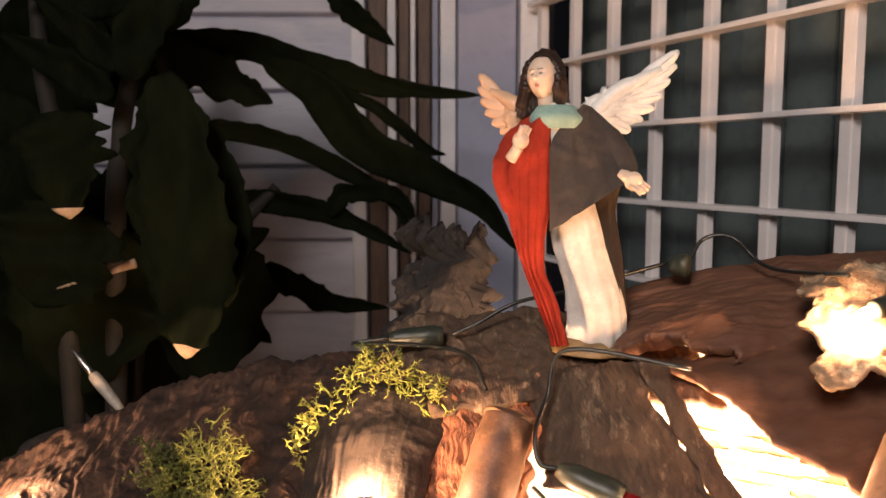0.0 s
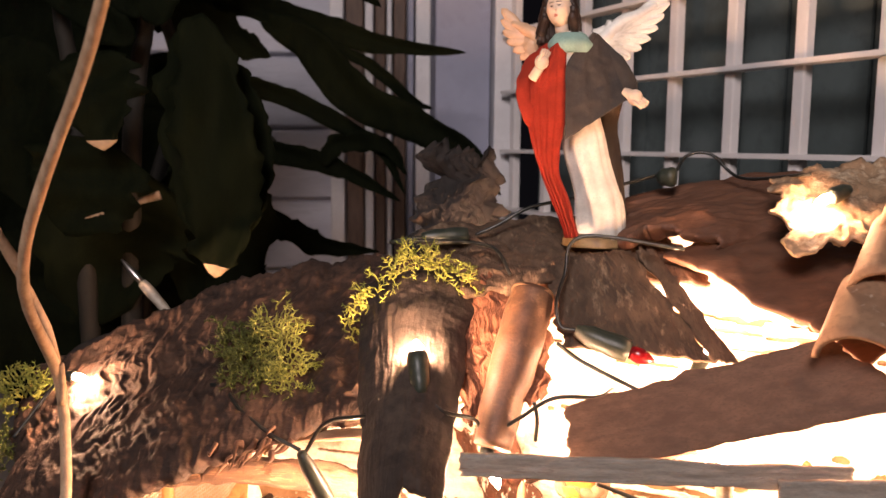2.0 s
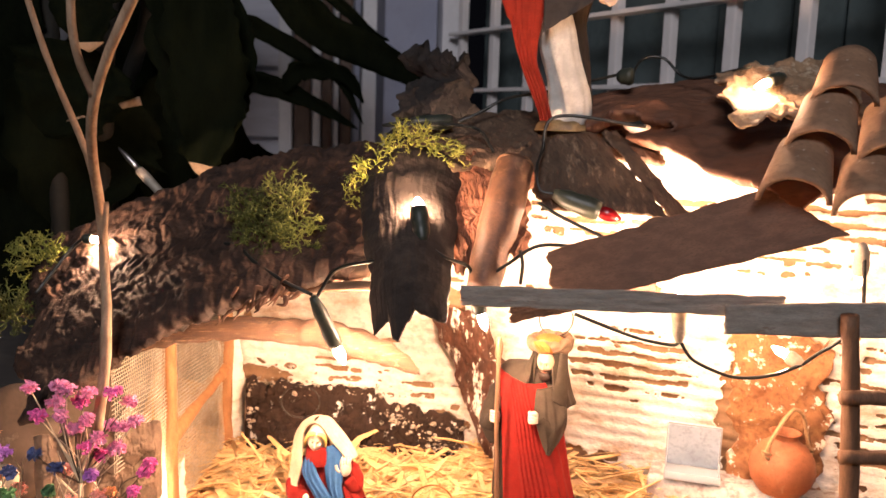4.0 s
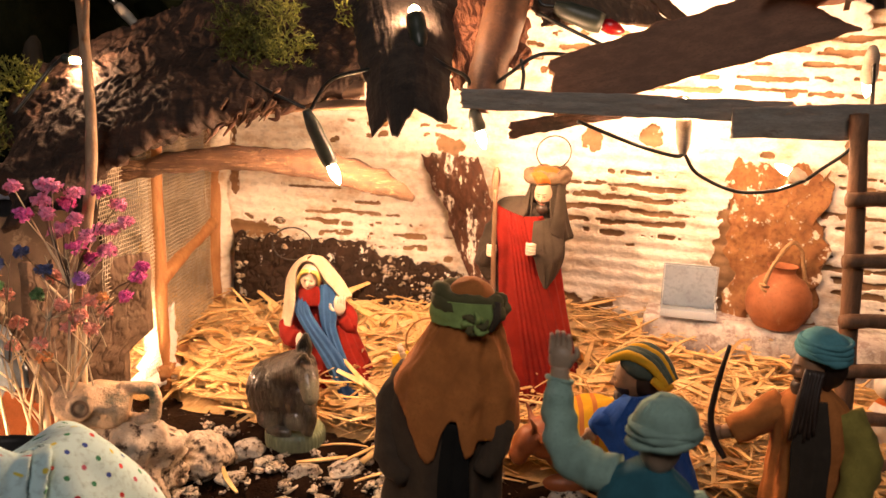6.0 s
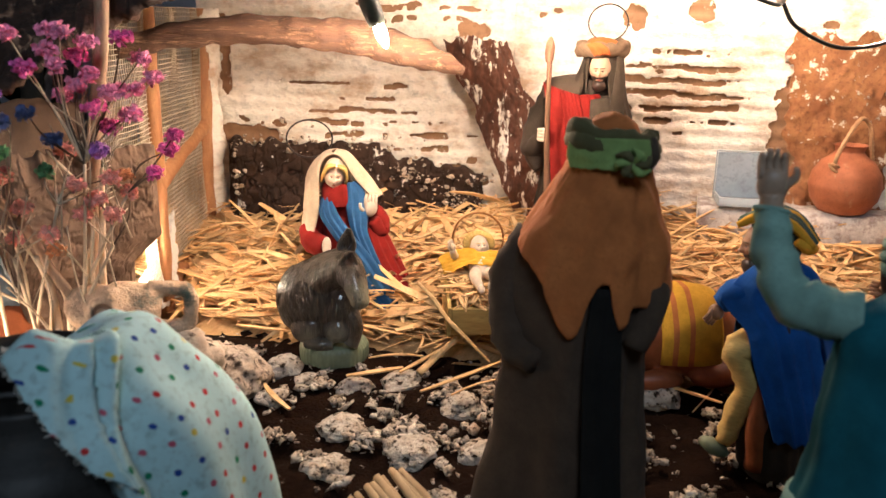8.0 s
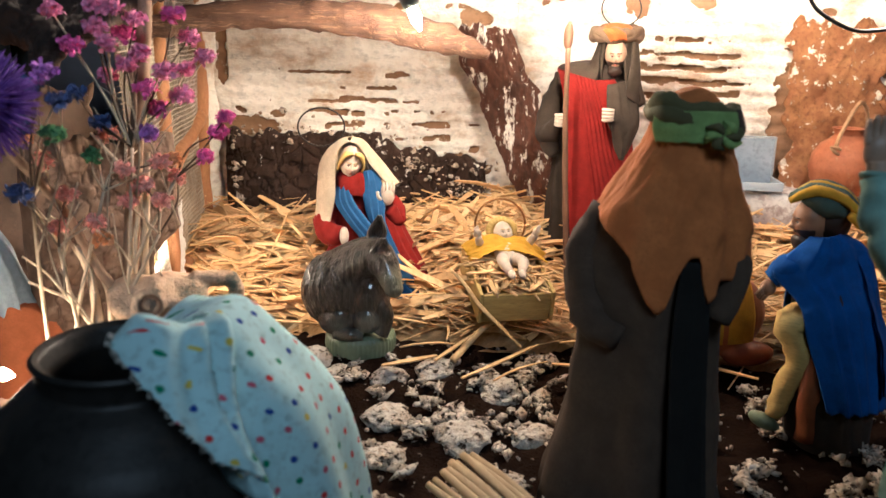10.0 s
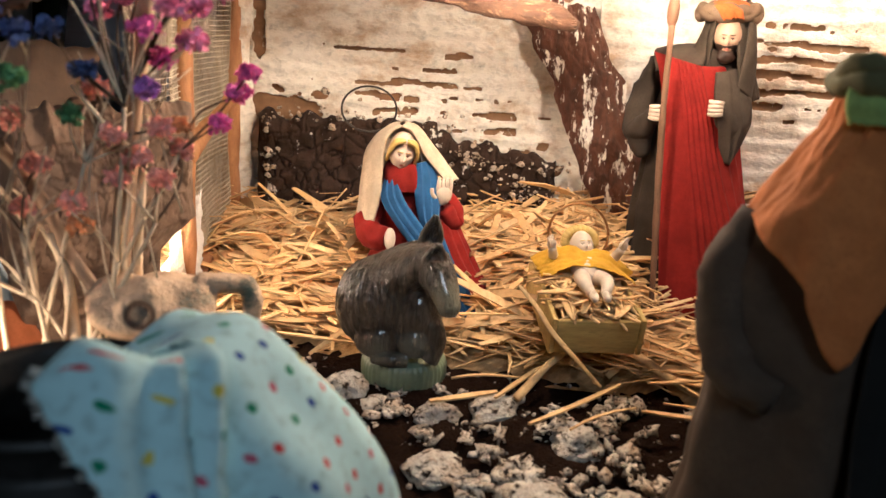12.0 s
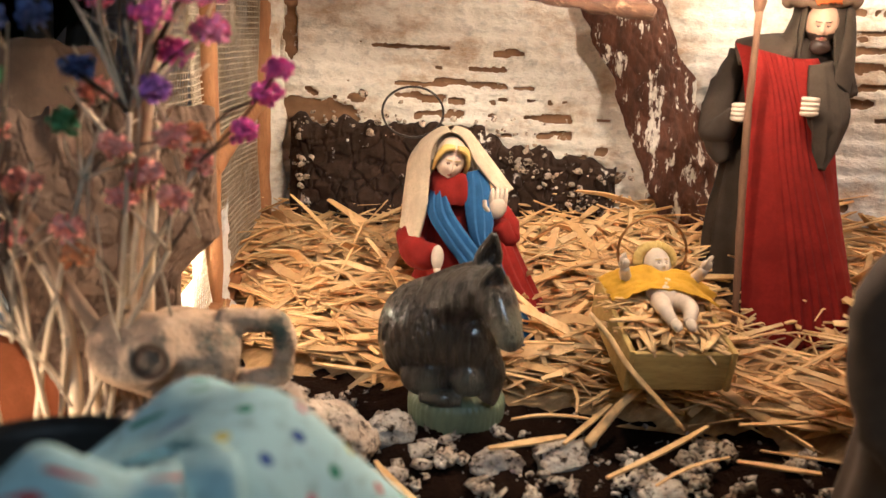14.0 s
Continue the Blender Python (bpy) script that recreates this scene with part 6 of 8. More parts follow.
def feathers(bm, root, tip, mi, n, spread, length, wide, flip=1):
    """A wing: rows of flat overlapping feathers fanned from the leading edge."""
    root, tip = V(root), V(tip)
    along = (tip - root).normalized()
    down = V((along.z * flip, 0, -along.x * flip)).normalized()
    if down.z > 0:
        down = -down
    face_ = along.cross(down)
    for row, (share, lf) in enumerate(((1.0, 1.0), (0.86, 0.62), (0.72, 0.36))):
        for k in range(n):
            s = k / (n - 1)
            p = root.lerp(tip, s * 0.62 * share)
            ang = radians(spread[0] + (spread[1] - spread[0]) * s)
            d = along * math.cos(ang) + down * math.sin(ang)
            q = p + d * (length * lf * (0.55 + 0.45 * s)) + face_ * (-0.0012 * row)
            side = d.cross(face_).normalized()
            mtx = Matrix((side, face_, d)).transposed()
            ball(bm, (p + q) / 2, (wide * (1 - 0.12 * row), 0.0014, (q - p).length / 2 * 1.08), mi, 12, 10, mtx, 0.12, 500)
            tube(bm, [p.lerp(q, 0.1) - face_ * 0.0013, q.lerp(p, 0.08) - face_ * 0.0013], [0.0006, 0.0003], 5, mi)
    tube(bm, spline([root, root.lerp(tip, 0.4) + V((0, 0, 0.004)), tip], 6), [0.004, 0.0045, 0.002], 10, mi, 0.25, 200)
    ball(bm, root.lerp(tip, 0.25), ((tip - root).length * 0.3, 0.003, 0.008), mi, 24, 16, Matrix((along, face_, down)).transposed(), 0.5, 700)


def angel():
    bm = B()
    body = [(0.002, 0.005, 0.0, 0.0165, 0.0145), (0.02, 0.0045, -0.001, 0.0147, 0.0132), (0.046, -0.003, -0.003, 0.0135, 0.012), (0.076, -0.01, -0.006, 0.0125, 0.011), (0.1, -0.015, -0.01, 0.0135, 0.011), (0.118, -0.016, -0.013, 0.013, 0.0105), (0.126, -0.0165, -0.0145, 0.0065, 0.0065)]
    loft(bm, body, 0, 72, 9, 0.0009, 0.0014)
    loft(bm, [(-0.003, 0.002, 0.0, 0.021, 0.018), (0.002, 0.002, 0.0, 0.019, 0.0165), (0.005, 0.002, 0.0, 0.015, 0.013)], 9, 40, 7, 0.0008, 0.002)
    # red drape: gathered at one arm, falling to a pointed, pleated end
    drape(bm, [(-0.031, -0.02, 0.114), (-0.039, -0.0215, 0.1), (-0.0425, -0.0195, 0.085), (-0.0393, -0.0175, 0.0625), (-0.0317, -0.0155, 0.0388), (-0.021, -0.0165, 0.014), (-0.0175, -0.0175, 0.004)],
          [(-0.0195, -0.0225, 0.1215), (-0.0198, -0.0245, 0.107), (-0.0193, -0.0245, 0.09), (-0.0193, -0.0235, 0.0761), (-0.0225, -0.0215, 0.0462), (-0.0155, -0.0205, 0.026), (-0.0095, -0.0205, 0.004)], 1, 0.0045, (-0.35, -1, 0), 5, 0.0026, (0.05, 1.0), 0.0012, 0.0014, 0.0008, 60, 70, seed=21, top=0.15)
    limb(bm, [(-0.027, -0.013, 0.117), (-0.04, -0.016, 0.105), (-0.0435, -0.019, 0.094), (-0.0415, -0.02, 0.08), (-0.036, -0.018, 0.068)], [0.005, 0.0056, 0.0052, 0.005, 0.003], 1, 0.35)
    # dark shawl from the shoulder to a low corner
    drape(bm, [(-0.004, -0.0195, 0.1255), (-0.0185, -0.0245, 0.108), (-0.0193, -0.0268, 0.09), (-0.019, -0.0265, 0.0625)], [(0.0015, -0.0105, 0.1235), (0.0165, -0.0095, 0.109), (0.0235, -0.0135, 0.0955), (0.0205, -0.0185, 0.0885)], 2, 0.0022, (0.15, -1, 0.1), 3, 0.001, (0.1, 0.9), 0.0012, 0.0016, 0.0008, 50, 50, seed=22)
    limb(bm, [(0.0, -0.008, 0.117), (0.011, -0.01, 0.106), (0.017, -0.013, 0.096), (0.0175, -0.016, 0.09)], [0.006, 0.0062, 0.0056, 0.0042], 2, 0.2)
    loft(bm, [(0.016, 0.0155, 0.004, 0.0055, 0.006), (0.045, 0.0105, 0.003, 0.0066, 0.006), (0.072, 0.0072, 0.0, 0.0065, 0.006), (0.09, 0.008, -0.006, 0.0085, 0.008)], 3, 34, 9, 0.0011, 0.001)
    limb(bm, [(0.016, -0.017, 0.0905), (0.0195, -0.0205, 0.0885)], [0.0036, 0.003], 4, 0)
    hand(bm, (0.0212, -0.0215, 0.0875), 4, 0.0046, up=(0.7, -0.3, -0.6))
    limb(bm, [(-0.0385, -0.0235, 0.0985), (-0.035, -0.0275, 0.1045)], [0.0034, 0.0028], 4, 0)
    hand(bm, (-0.0338, -0.0285, 0.1075), 4, 0.0042, up=(0.4, -0.1, 1))
    loft(bm, [(0.1135, -0.0165, -0.0128, 0.0122, 0.0098), (0.119, -0.017, -0.0145, 0.0125, 0.0105), (0.125, -0.0175, -0.0155, 0.0072, 0.0076)], 5, 40, 5, 0.0005, 0.0006, grow=0.0018)
    tube(bm, [V((-0.0178 + 0.0076 * math.cos(a / 20 * 6.2832), -0.016 + 0.0078 * math.sin(a / 20 * 6.2832), 0.1248 + 0.0012 * math.sin(a / 20 * 6.2832))) for a in range(21)], 0.0007, 6, 3)
    c, tl = V((-0.0238, -0.0185, 0.1385)), turn3(-6, -6, -20)
    face(bm, c, 0.0096, 4, tl, eye=6, brow=6, lip=10)
    rr = random.Random(4)
    for k in range(34):
        a = radians(-24 + 228 * k / 33)
        d = V((math.cos(a), 0, math.sin(a)))
        p = c + tl @ (V((d.x * 0.0084, -0.003 + 0.004 * rr.random(), d.z * 0.011)))
        q = p + V((d.x * 0.0022, 0.003, -0.008))
        e = V((c.x + d.x * 0.0125 * rr.uniform(0.7, 1.05), c.y + 0.004, 0.119 + 0.005 * rr.random()))
        tube(bm, spline([p, q, e], 6), [0.0022, 0.0027, 0.0016], 8, 6, 0.4, 400)
    ball(bm, c + V((0.001, 0.005, 0.003)), (0.0098, 0.0095, 0.0118), 6, 24, 16, tl, 0.15, 300)
    feathers(bm, (-0.004, 0.001, 0.1165), (0.035, 0.004, 0.1445), 7, 9, (80, -4), 0.0295, 0.004)
    feathers(bm, (-0.033, -0.003, 0.1165), (-0.0525, 0.003, 0.1345), 8, 7, (84, -6), 0.021, 0.0036, -1)
    return thing("angel_figurine", bm, [WHITECLOTH, cloth("vermilion_cloth", (0.36, 0.035, 0.018)), GREYCLOTH, DARKCLOTH, PALESKIN, PALETEAL, HAIR, FEATHER, FEATHER2, mat("gilt_plinth", (0.3, 0.2, 0.09), (0.16, 0.1, 0.05), 120, 0.5, 0.6), LIPS], "white-winged angel figurine in red drape and dark shawl on bark", "figurine", at(0.0765, 0.434, 0.333, -10))


angel()


def shepherd_back():
    bm = B()
    rings = [(-0.004, -0.005, 0, 0.037, 0.03), (0.05, -0.003, 0, 0.0285, 0.024), (0.085, -0.002, 0, 0.028, 0.023), (0.103, -0.001, 0, 0.0295, 0.0225), (0.12, 0.0025, 0, 0.0248, 0.02), (0.134, 0.005, 0, 0.0182, 0.016), (0.145, 0.0062, 0, 0.0132, 0.0125), (0.153, 0.0068, 0, 0.0118, 0.0118), (0.159, 0.0068, 0, 0.008, 0.008)]
    loft(bm, [(r[0], r[1], r[2], r[3] - 0.001, r[4] - 0.001) for r in rings], 0, 96, 7, 0.0022, 0.0022)
    cape(bm, rings[3:], [(150, 0.123), (190, 0.121), (212, 0.1185), (240, 0.1115), (253, 0.107), (258, 0.1), (266, 0.091), (273, 0.0865), (279, 0.09), (283, 0.1), (288, 0.1085), (295, 0.1095), (299, 0.1), (303, 0.0925), (309, 0.094), (313, 0.1), (330, 0.0985), (360, 0.101), (400, 0.11), (450, 0.122), (510, 0.123)], 1, 0.0028, 160, 40, 0.0016, 0.0014, 6, 0.0011, 2.0)
    # black strip painting the shade in the robe's opening between the cape's torn corners, and the sleeve beside it
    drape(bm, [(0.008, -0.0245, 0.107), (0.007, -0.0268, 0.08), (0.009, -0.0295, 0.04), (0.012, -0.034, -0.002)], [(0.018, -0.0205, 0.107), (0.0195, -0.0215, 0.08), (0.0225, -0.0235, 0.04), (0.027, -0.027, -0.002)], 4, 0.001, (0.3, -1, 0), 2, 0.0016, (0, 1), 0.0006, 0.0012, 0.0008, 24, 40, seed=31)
    limb(bm, [(-0.0185, 0.0, 0.118), (-0.0265, -0.004, 0.101), (-0.023, -0.012, 0.08), (-0.012, -0.02, 0.074)], [0.0085, 0.0088, 0.008, 0.005], 0, 0.25)
    limb(bm, [(0.02, -0.002, 0.117), (0.0265, -0.006, 0.1), (0.0225, -0.014, 0.083)], [0.007, 0.007, 0.0045], 0, 0.25)
    ball(bm, (0.0068, 0.0005, 0.1535), (0.0122, 0.0118, 0.0125), 1, 28, 18, None, 0.06, 200)
    # coiled turban, a bright green band tied behind
    for k in range(2):
        pts = [V((0.0068 + (0.0145 - 0.0012 * k) * math.cos(2 * math.pi * i / 60), (0.0138 - 0.001 * k) * math.sin(2 * math.pi * i / 60), 0.1545 + 0.0034 * k + 0.0022 * math.cos(2 * math.pi * i / 60 + 2.5) + 0.0008 * math.sin(2 * math.pi * i / 12 + k))) for i in range(61)]
        tube(bm, pts, lambda s, k=k: 0.0032 * (1 + 0.2 * math.sin(21 * s + k)), 12, 5, 0.3, 260)
    drape(bm, [(-0.006, -0.0115, 0.1575), (-0.0065, -0.0125, 0.152), (-0.005, -0.0125, 0.147)], [(0.0215, -0.0105, 0.1585), (0.0225, -0.0112, 0.153), (0.0205, -0.0115, 0.1475)], 2, 0.0052, (0.05, -1, 0.15), 0, 0, lump=0.0011, thick=0.0012, nu=50, nv=20, seed=33)
    for k in range(6):
        a = k * 1.05
        tube(bm, spline([(0.0175, -0.0165, 0.151), (0.0175 + 0.0045 * math.cos(a), -0.0185, 0.151 + 0.0035 * math.sin(a)), (0.0175 + 0.0065 * math.cos(a + 0.6), -0.0165, 0.151 + 0.0048 * math.sin(a + 0.6))], 4), [0.0012, 0.0016, 0.0006], 7, 2 if k % 2 else 5, 0.3, 400)
    limb(bm, [(0.0215, -0.005, 0.158), (0.0225, -0.008, 0.152), (0.0205, -0.008, 0.146)], [0.002, 0.0026, 0.0012], 3)
    return thing("cloaked_figurine", bm, [cloth('dark_robe_cloth', (0.075, 0.05, 0.034)), BROWNCLOTH, GREENCLOTH, OLIVE, cloth('opening_shade', (0.012, 0.011, 0.01)), cloth('olive_tan_cloth', (0.11, 0.1, 0.045))], "cloaked figurine in dark brown robe and brown cape with green turban", "figurine", at(-0.0375, 0.203, 0.0, -36.4))


shepherd_back()


def waving():
    bm = B()
    loft(bm, [(-0.003, 0, 0, 0.03, 0.026), (0.04, 0, 0, 0.0265, 0.022), (0.075, 0, 0, 0.0205, 0.017), (0.1, -0.001, 0, 0.0185, 0.0145), (0.115, -0.001, 0, 0.0158, 0.012), (0.1225, 0, 0, 0.0075, 0.0075)], 0, 72, 9, 0.0016, 0.002)
    loft(bm, [(-0.003, 0.002, 0, 0.031, 0.027), (0.03, 0.001, 0, 0.0285, 0.024), (0.058, 0, 0, 0.0255, 0.021)], 1, 72, 15, 0.0014, 0.0014)
    # sleeve rolled in soft folds up to the raised arm
    arm = spline([(-0.012, 0.002, 0.115), (-0.022, 0.004, 0.1155), (-0.031, 0.0075, 0.119), (-0.0352, 0.013, 0.1305), (-0.0366, 0.0175, 0.1415)], 8)
    tube(bm, arm, lambda s: (0.0082 - 0.0028 * s) * (1 + 0.03 * math.sin(s * 37) + 0.015 * math.sin(s * 71 + 1)), 22, 1, 0.3, 150)
    ring(bm, (-0.0366, 0.0178, 0.142), 0.0047, 0.0009, turn3(-16, 6, 0), 1, 24)
    limb(bm, [(-0.0366, 0.0178, 0.141), (-0.0368, 0.0188, 0.1465)], [0.0036, 0.0034], 3, 0)
    ball(bm, (-0.0368, 0.0195, 0.1492), (0.0048, 0.0026, 0.0052), 3, 16, 12)
    for k in range(4):
        x = -0.0402 + 0.0021 * k
        tube(bm, spline([(x, 0.0195, 0.151), (x - 0.0004, 0.0205, 0.1558), (x - 0.0006, 0.0195, 0.1588 + 0.0012 * (k in (1, 2)))], 4), [0.0014, 0.0012, 0.0008], 8, 3)
    tube(bm, spline([(-0.0338, 0.0195, 0.149), (-0.031, 0.0185, 0.1518), (-0.0312, 0.018, 0.1552)], 4), [0.0016, 0.0013, 0.0008], 8, 3)
    limb(bm, [(0.0125, 0, 0.112), (0.0215, -0.001, 0.097), (0.0245, -0.001, 0.078), (0.0245, 0.004, 0.055)], [0.0062, 0.0068, 0.007, 0.006], 1, 0.35)
    face(bm, (0.0018, 0.001, 0.1305), 0.0094, 3, turn3(0, 0, 180))
    ball(bm, (0.003, -0.001, 0.139), (0.0112, 0.0112, 0.0102), 1, 28, 18, turn3(10, -6, 0), 0.06, 260)
    for k in range(3):
        pts = [V((0.0028 + 0.0112 * math.cos(2 * math.pi * i / 48), -0.0008 + 0.0112 * math.sin(2 * math.pi * i / 48), 0.1338 + 0.0022 * k + (0.0024 - 0.0006 * k) * math.cos(2 * math.pi * i / 48 + 0.4 + 0.5 * k))) for i in range(49)]
        tube(bm, pts, lambda s, k=k: 0.0015 * (1 + 0.25 * math.sin(25 * s + 2 * k)), 10, 1, 0.3, 400)
    for k in range(7):
        a = -0.9 + 0.3 * k
        tube(bm, spline([(0.003 + 0.0108 * math.sin(a), -0.0105 * math.cos(a) - 0.001, 0.1375), (0.003 + 0.0085 * math.sin(a), -0.0085 * math.cos(a), 0.145), (0.003 + 0.003 * math.sin(a), -0.001, 0.1492)], 5), [0.0007, 0.0011, 0.0005], 6, 1, 0.3, 400)
    return thing("waving_figurine", bm, [TEAL, PALETEAL, TEAL, glaze("dusty_tan_skin", (0.42, 0.29, 0.2))], "waving figurine in teal vest, pale sleeves and turban", "figurine", at(0.0125, 0.101, 0.002, -28.2))


waving()


def kneeling_blue():
    bm = B()
    loft(bm, [(0.0, 0.01, 0, 0.019, 0.018), (0.03, 0.008, 0, 0.0175, 0.0165), (0.06, 0.003, 0, 0.0155, 0.0145), (0.083, -0.001, 0, 0.0135, 0.0125), (0.097, -0.003, 0, 0.0075, 0.0075)], 7, 56, 9, 0.0014, 0.002)
    # cloak: over the shoulders and one arm, falling wide behind
    drape(bm, [(-0.008, -0.01, 0.0985), (-0.016, -0.016, 0.0895), (-0.0205, -0.0185, 0.0815), (-0.0085, -0.0185, 0.069), (-0.0035, -0.0195, 0.055), (0.0035, -0.0205, 0.0375), (0.009, -0.021, 0.022)], [(0.004, -0.002, 0.1), (0.0135, 0.0, 0.0955), (0.019, 0.002, 0.085), (0.0235, 0.003, 0.07), (0.0275, 0.003, 0.055), (0.0305, 0.003, 0.0385), (0.033, 0.003, 0.02)], 0, 0.006, (0.35, -0.95, 0.1), 5, 0.0022, (0.15, 1), 0.0012, 0.0014, 0.0015, 60, 60, seed=51)
    cape(bm, [(0.02, 0.011, 0.002, 0.021, 0.019), (0.05, 0.008, 0.002, 0.019, 0.017), (0.083, 0.001, 0.001, 0.0145, 0.0132), (0.0985, -0.002, 0, 0.0075, 0.0075)], [(-30, 0.03), (40, 0.022), (110, 0.025), (170, 0.045), (205, 0.066)], 0, 0.0026, 70, 26, 0.0012, 0.0012, 7, 0.0012, 1.0)
    limb(bm, [(-0.006, -0.008, 0.09), (-0.016, -0.012, 0.083), (-0.0215, -0.0135, 0.0775)], [0.0065, 0.0065, 0.0045], 0, 0.3)
    hand(bm, (-0.0225, -0.014, 0.074), 1, 0.0036, up=(-0.5, -0.3, -0.8))
    limb(bm, [(-0.002, -0.01, 0.064), (-0.0115, -0.0135, 0.057), (-0.0055, -0.0125, 0.043), (-0.0105, -0.011, 0.024), (-0.0135, -0.012, 0.012)], [0.0075, 0.007, 0.0058, 0.0052, 0.004], 4, 0.3)
    limb(bm, [(0.003, -0.012, 0.05), (0.001, -0.013, 0.03), (0.002, -0.013, 0.004)], [0.006, 0.0055, 0.005], 8, 0.3)
    ball(bm, (-0.017, -0.0135, 0.009), (0.0075, 0.0042, 0.0035), 6, 14, 10, turn3(0, 20, 0))
    face(bm, (-0.0085, -0.002, 0.104), 0.0092, 1, turn3(6, 0, -62), eye=2, brow=2, beard=2)
    ball(bm, (-0.001, 0.001, 0.105), (0.0088, 0.0088, 0.0098), 2, 18, 12, None, 0.1, 300)
    ball(bm, (-0.0035, 0.0, 0.1125), (0.0118, 0.0118, 0.0068), 3, 26, 16, turn3(0, 14, 0), 0.08, 260)
    for k in range(5):
        pts = [(-0.0185, -0.005 + 0.0032 * (k - 2), 0.1148 - 0.0006 * abs(k - 2)), (-0.009, -0.0085 + 0.0052 * k * 0.85, 0.1185), (0.003, -0.0085 + 0.005 * k * 0.85, 0.116), (0.0125, -0.005 + 0.003 * (k - 1), 0.1075)]
        tube(bm, spline(pts, 6), [0.0014, 0.0026, 0.0024, 0.0014], 10, 5 if k in (0, 3) else 3, 0.25, 300)
    tube(bm, spline([(0.006, -0.0105, 0.11), (0.0105, -0.0075, 0.1065), (0.0125, -0.002, 0.106)], 5), [0.0018, 0.0026, 0.0016], 10, 5, 0.25, 300)
    return thing("crouching_figurine", bm, [ROYAL, SKIN2, HAIR, cloth("slate_green_cloth", (0.07, 0.1, 0.08)), WOODYELLOW, YELLOW, GREENGLAZE, DARKCLOTH, OXBROWN], "standing figurine in royal blue cloak with yellow-striped turban", "figurine", at(0.0665, 0.221, 0.0, -46.9))


kneeling_blue()


def shepherd_right():
    bm = B()
    loft(bm, [(-0.003, 0.003, 0, 0.03, 0.026), (0.04, 0.002, 0, 0.025, 0.022), (0.07, 0.001, 0, 0.0185, 0.0165), (0.085, 0.001, 0, 0.017, 0.015), (0.105, 0.0, 0, 0.0165, 0.0145), (0.118, -0.0005, 0, 0.0145, 0.0115), (0.125, 0, 0, 0.007, 0.007)], 0, 80, 14, 0.0016, 0.0016)
    drape(bm, [(-0.004, -0.0105, 0.123), (-0.0065, -0.0165, 0.104), (-0.005, -0.018, 0.085), (-0.006, -0.021, 0.055), (-0.008, -0.0265, 0.005)], [(0.005, -0.0105, 0.1235), (0.009, -0.0155, 0.104), (0.0095, -0.0165, 0.085), (0.0115, -0.0195, 0.055), (0.015, -0.0235, 0.005)], 1, 0.001, (0.1, -1, 0), 3, 0.0014, lump=0.0006, thick=0.0012, nu=30, nv=50, seed=61)
    for k in range(7):
        x = -0.012 + 0.0045 * k
        drape(bm, [(x, -0.017 + 0.004 * abs(x) * 20, 0.069), (x * 1.15, -0.0235 + 0.06 * abs(x), 0.03), (x * 1.3, -0.027 + 0.06 * abs(x), 0.002)], [(x + 0.0028, -0.017 + 0.004 * abs(x) * 20, 0.069), (x * 1.15 + 0.0032, -0.0235 + 0.06 * abs(x), 0.03), (x * 1.3 + 0.0036, -0.027 + 0.06 * abs(x), 0.002)], 6 if k % 2 else 7, 0.0006, (0, -1, 0), 0, 0, lump=0.0003, thick=0.0008, nu=6, nv=20, seed=70 + k)
    limb(bm, [(-0.012, 0, 0.117), (-0.0215, -0.004, 0.108), (-0.0315, -0.006, 0.1005)], [0.0062, 0.0072, 0.0058], 0, 0.3)
    limb(bm, [(-0.03, -0.006, 0.101), (-0.0365, -0.007, 0.0985)], [0.0034, 0.003], 3, 0)
    hand(bm, (-0.038, -0.0075, 0.0985), 3, 0.0036, up=(-1, 0, 0.1))
    limb(bm, [(0.0115, 0, 0.1165), (0.0205, -0.005, 0.1), (0.0185, -0.014, 0.078)], [0.0072, 0.0082, 0.0062], 2, 0.3)
    tube(bm, spline([(-0.033, -0.0105, 0.0885), (-0.0385, -0.0105, 0.097), (-0.0408, -0.0105, 0.108), (-0.0392, -0.01, 0.124), (-0.0364, -0.009, 0.1405)], 6), [0.0012, 0.0015, 0.0015, 0.0013, 0.0009], 9, 4, 0.2, 200)
    face(bm, (-0.0028, -0.001, 0.1345), 0.0092, 3, turn3(4, 0, -58), eye=4, brow=4, beard=4)
    ball(bm, (0.0025, 0.002, 0.135), (0.0085, 0.0085, 0.0105), 4, 18, 12, None, 0.15, 300)
    for k in range(6):
        x = -0.0045 + 0.0012 * k
        tube(bm, spline([(x, -0.0088, 0.136), (x - 0.001, -0.0125, 0.124), (x - 0.003 + 0.0006 * k, -0.0165, 0.106 + 0.002 * (k % 3))], 5), [0.0013, 0.0016, 0.0008], 7, 4, 0.3, 300)
    ball(bm, (0.0005, 0.0, 0.1445), (0.0102, 0.0102, 0.0078), 5, 26, 16, turn3(4, 12, 0), 0.08, 260)
    for k in range(4):
        pts = [V((0.0005 + 0.0102 * math.cos(2 * math.pi * i / 48), 0.0102 * math.sin(2 * math.pi * i / 48), 0.1412 + 0.002 * k - (0.0018 - 0.0005 * k) * math.cos(2 * math.pi * i / 48 + 0.3 * k))) for i in range(49)]
        tube(bm, pts, lambda s, k=k: 0.0016 * (1 + 0.25 * math.sin(24 * s + 2 * k)) * (1 - 0.1 * k), 10, 5, 0.3, 400)
    return thing("shepherd_figurine", bm, [BROWNCLOTH, DARKCLOTH, cloth("ochre_cloth", (0.3, 0.24, 0.06)), SKIN2, HAIR, cloth("turquoise_cloth", (0.08, 0.3, 0.34)), YELLOW, ORANGE], "shepherd figurine in brown robe with turquoise turban and thin stick", "figurine", at(0.1135, 0.157, 0.0, -38))


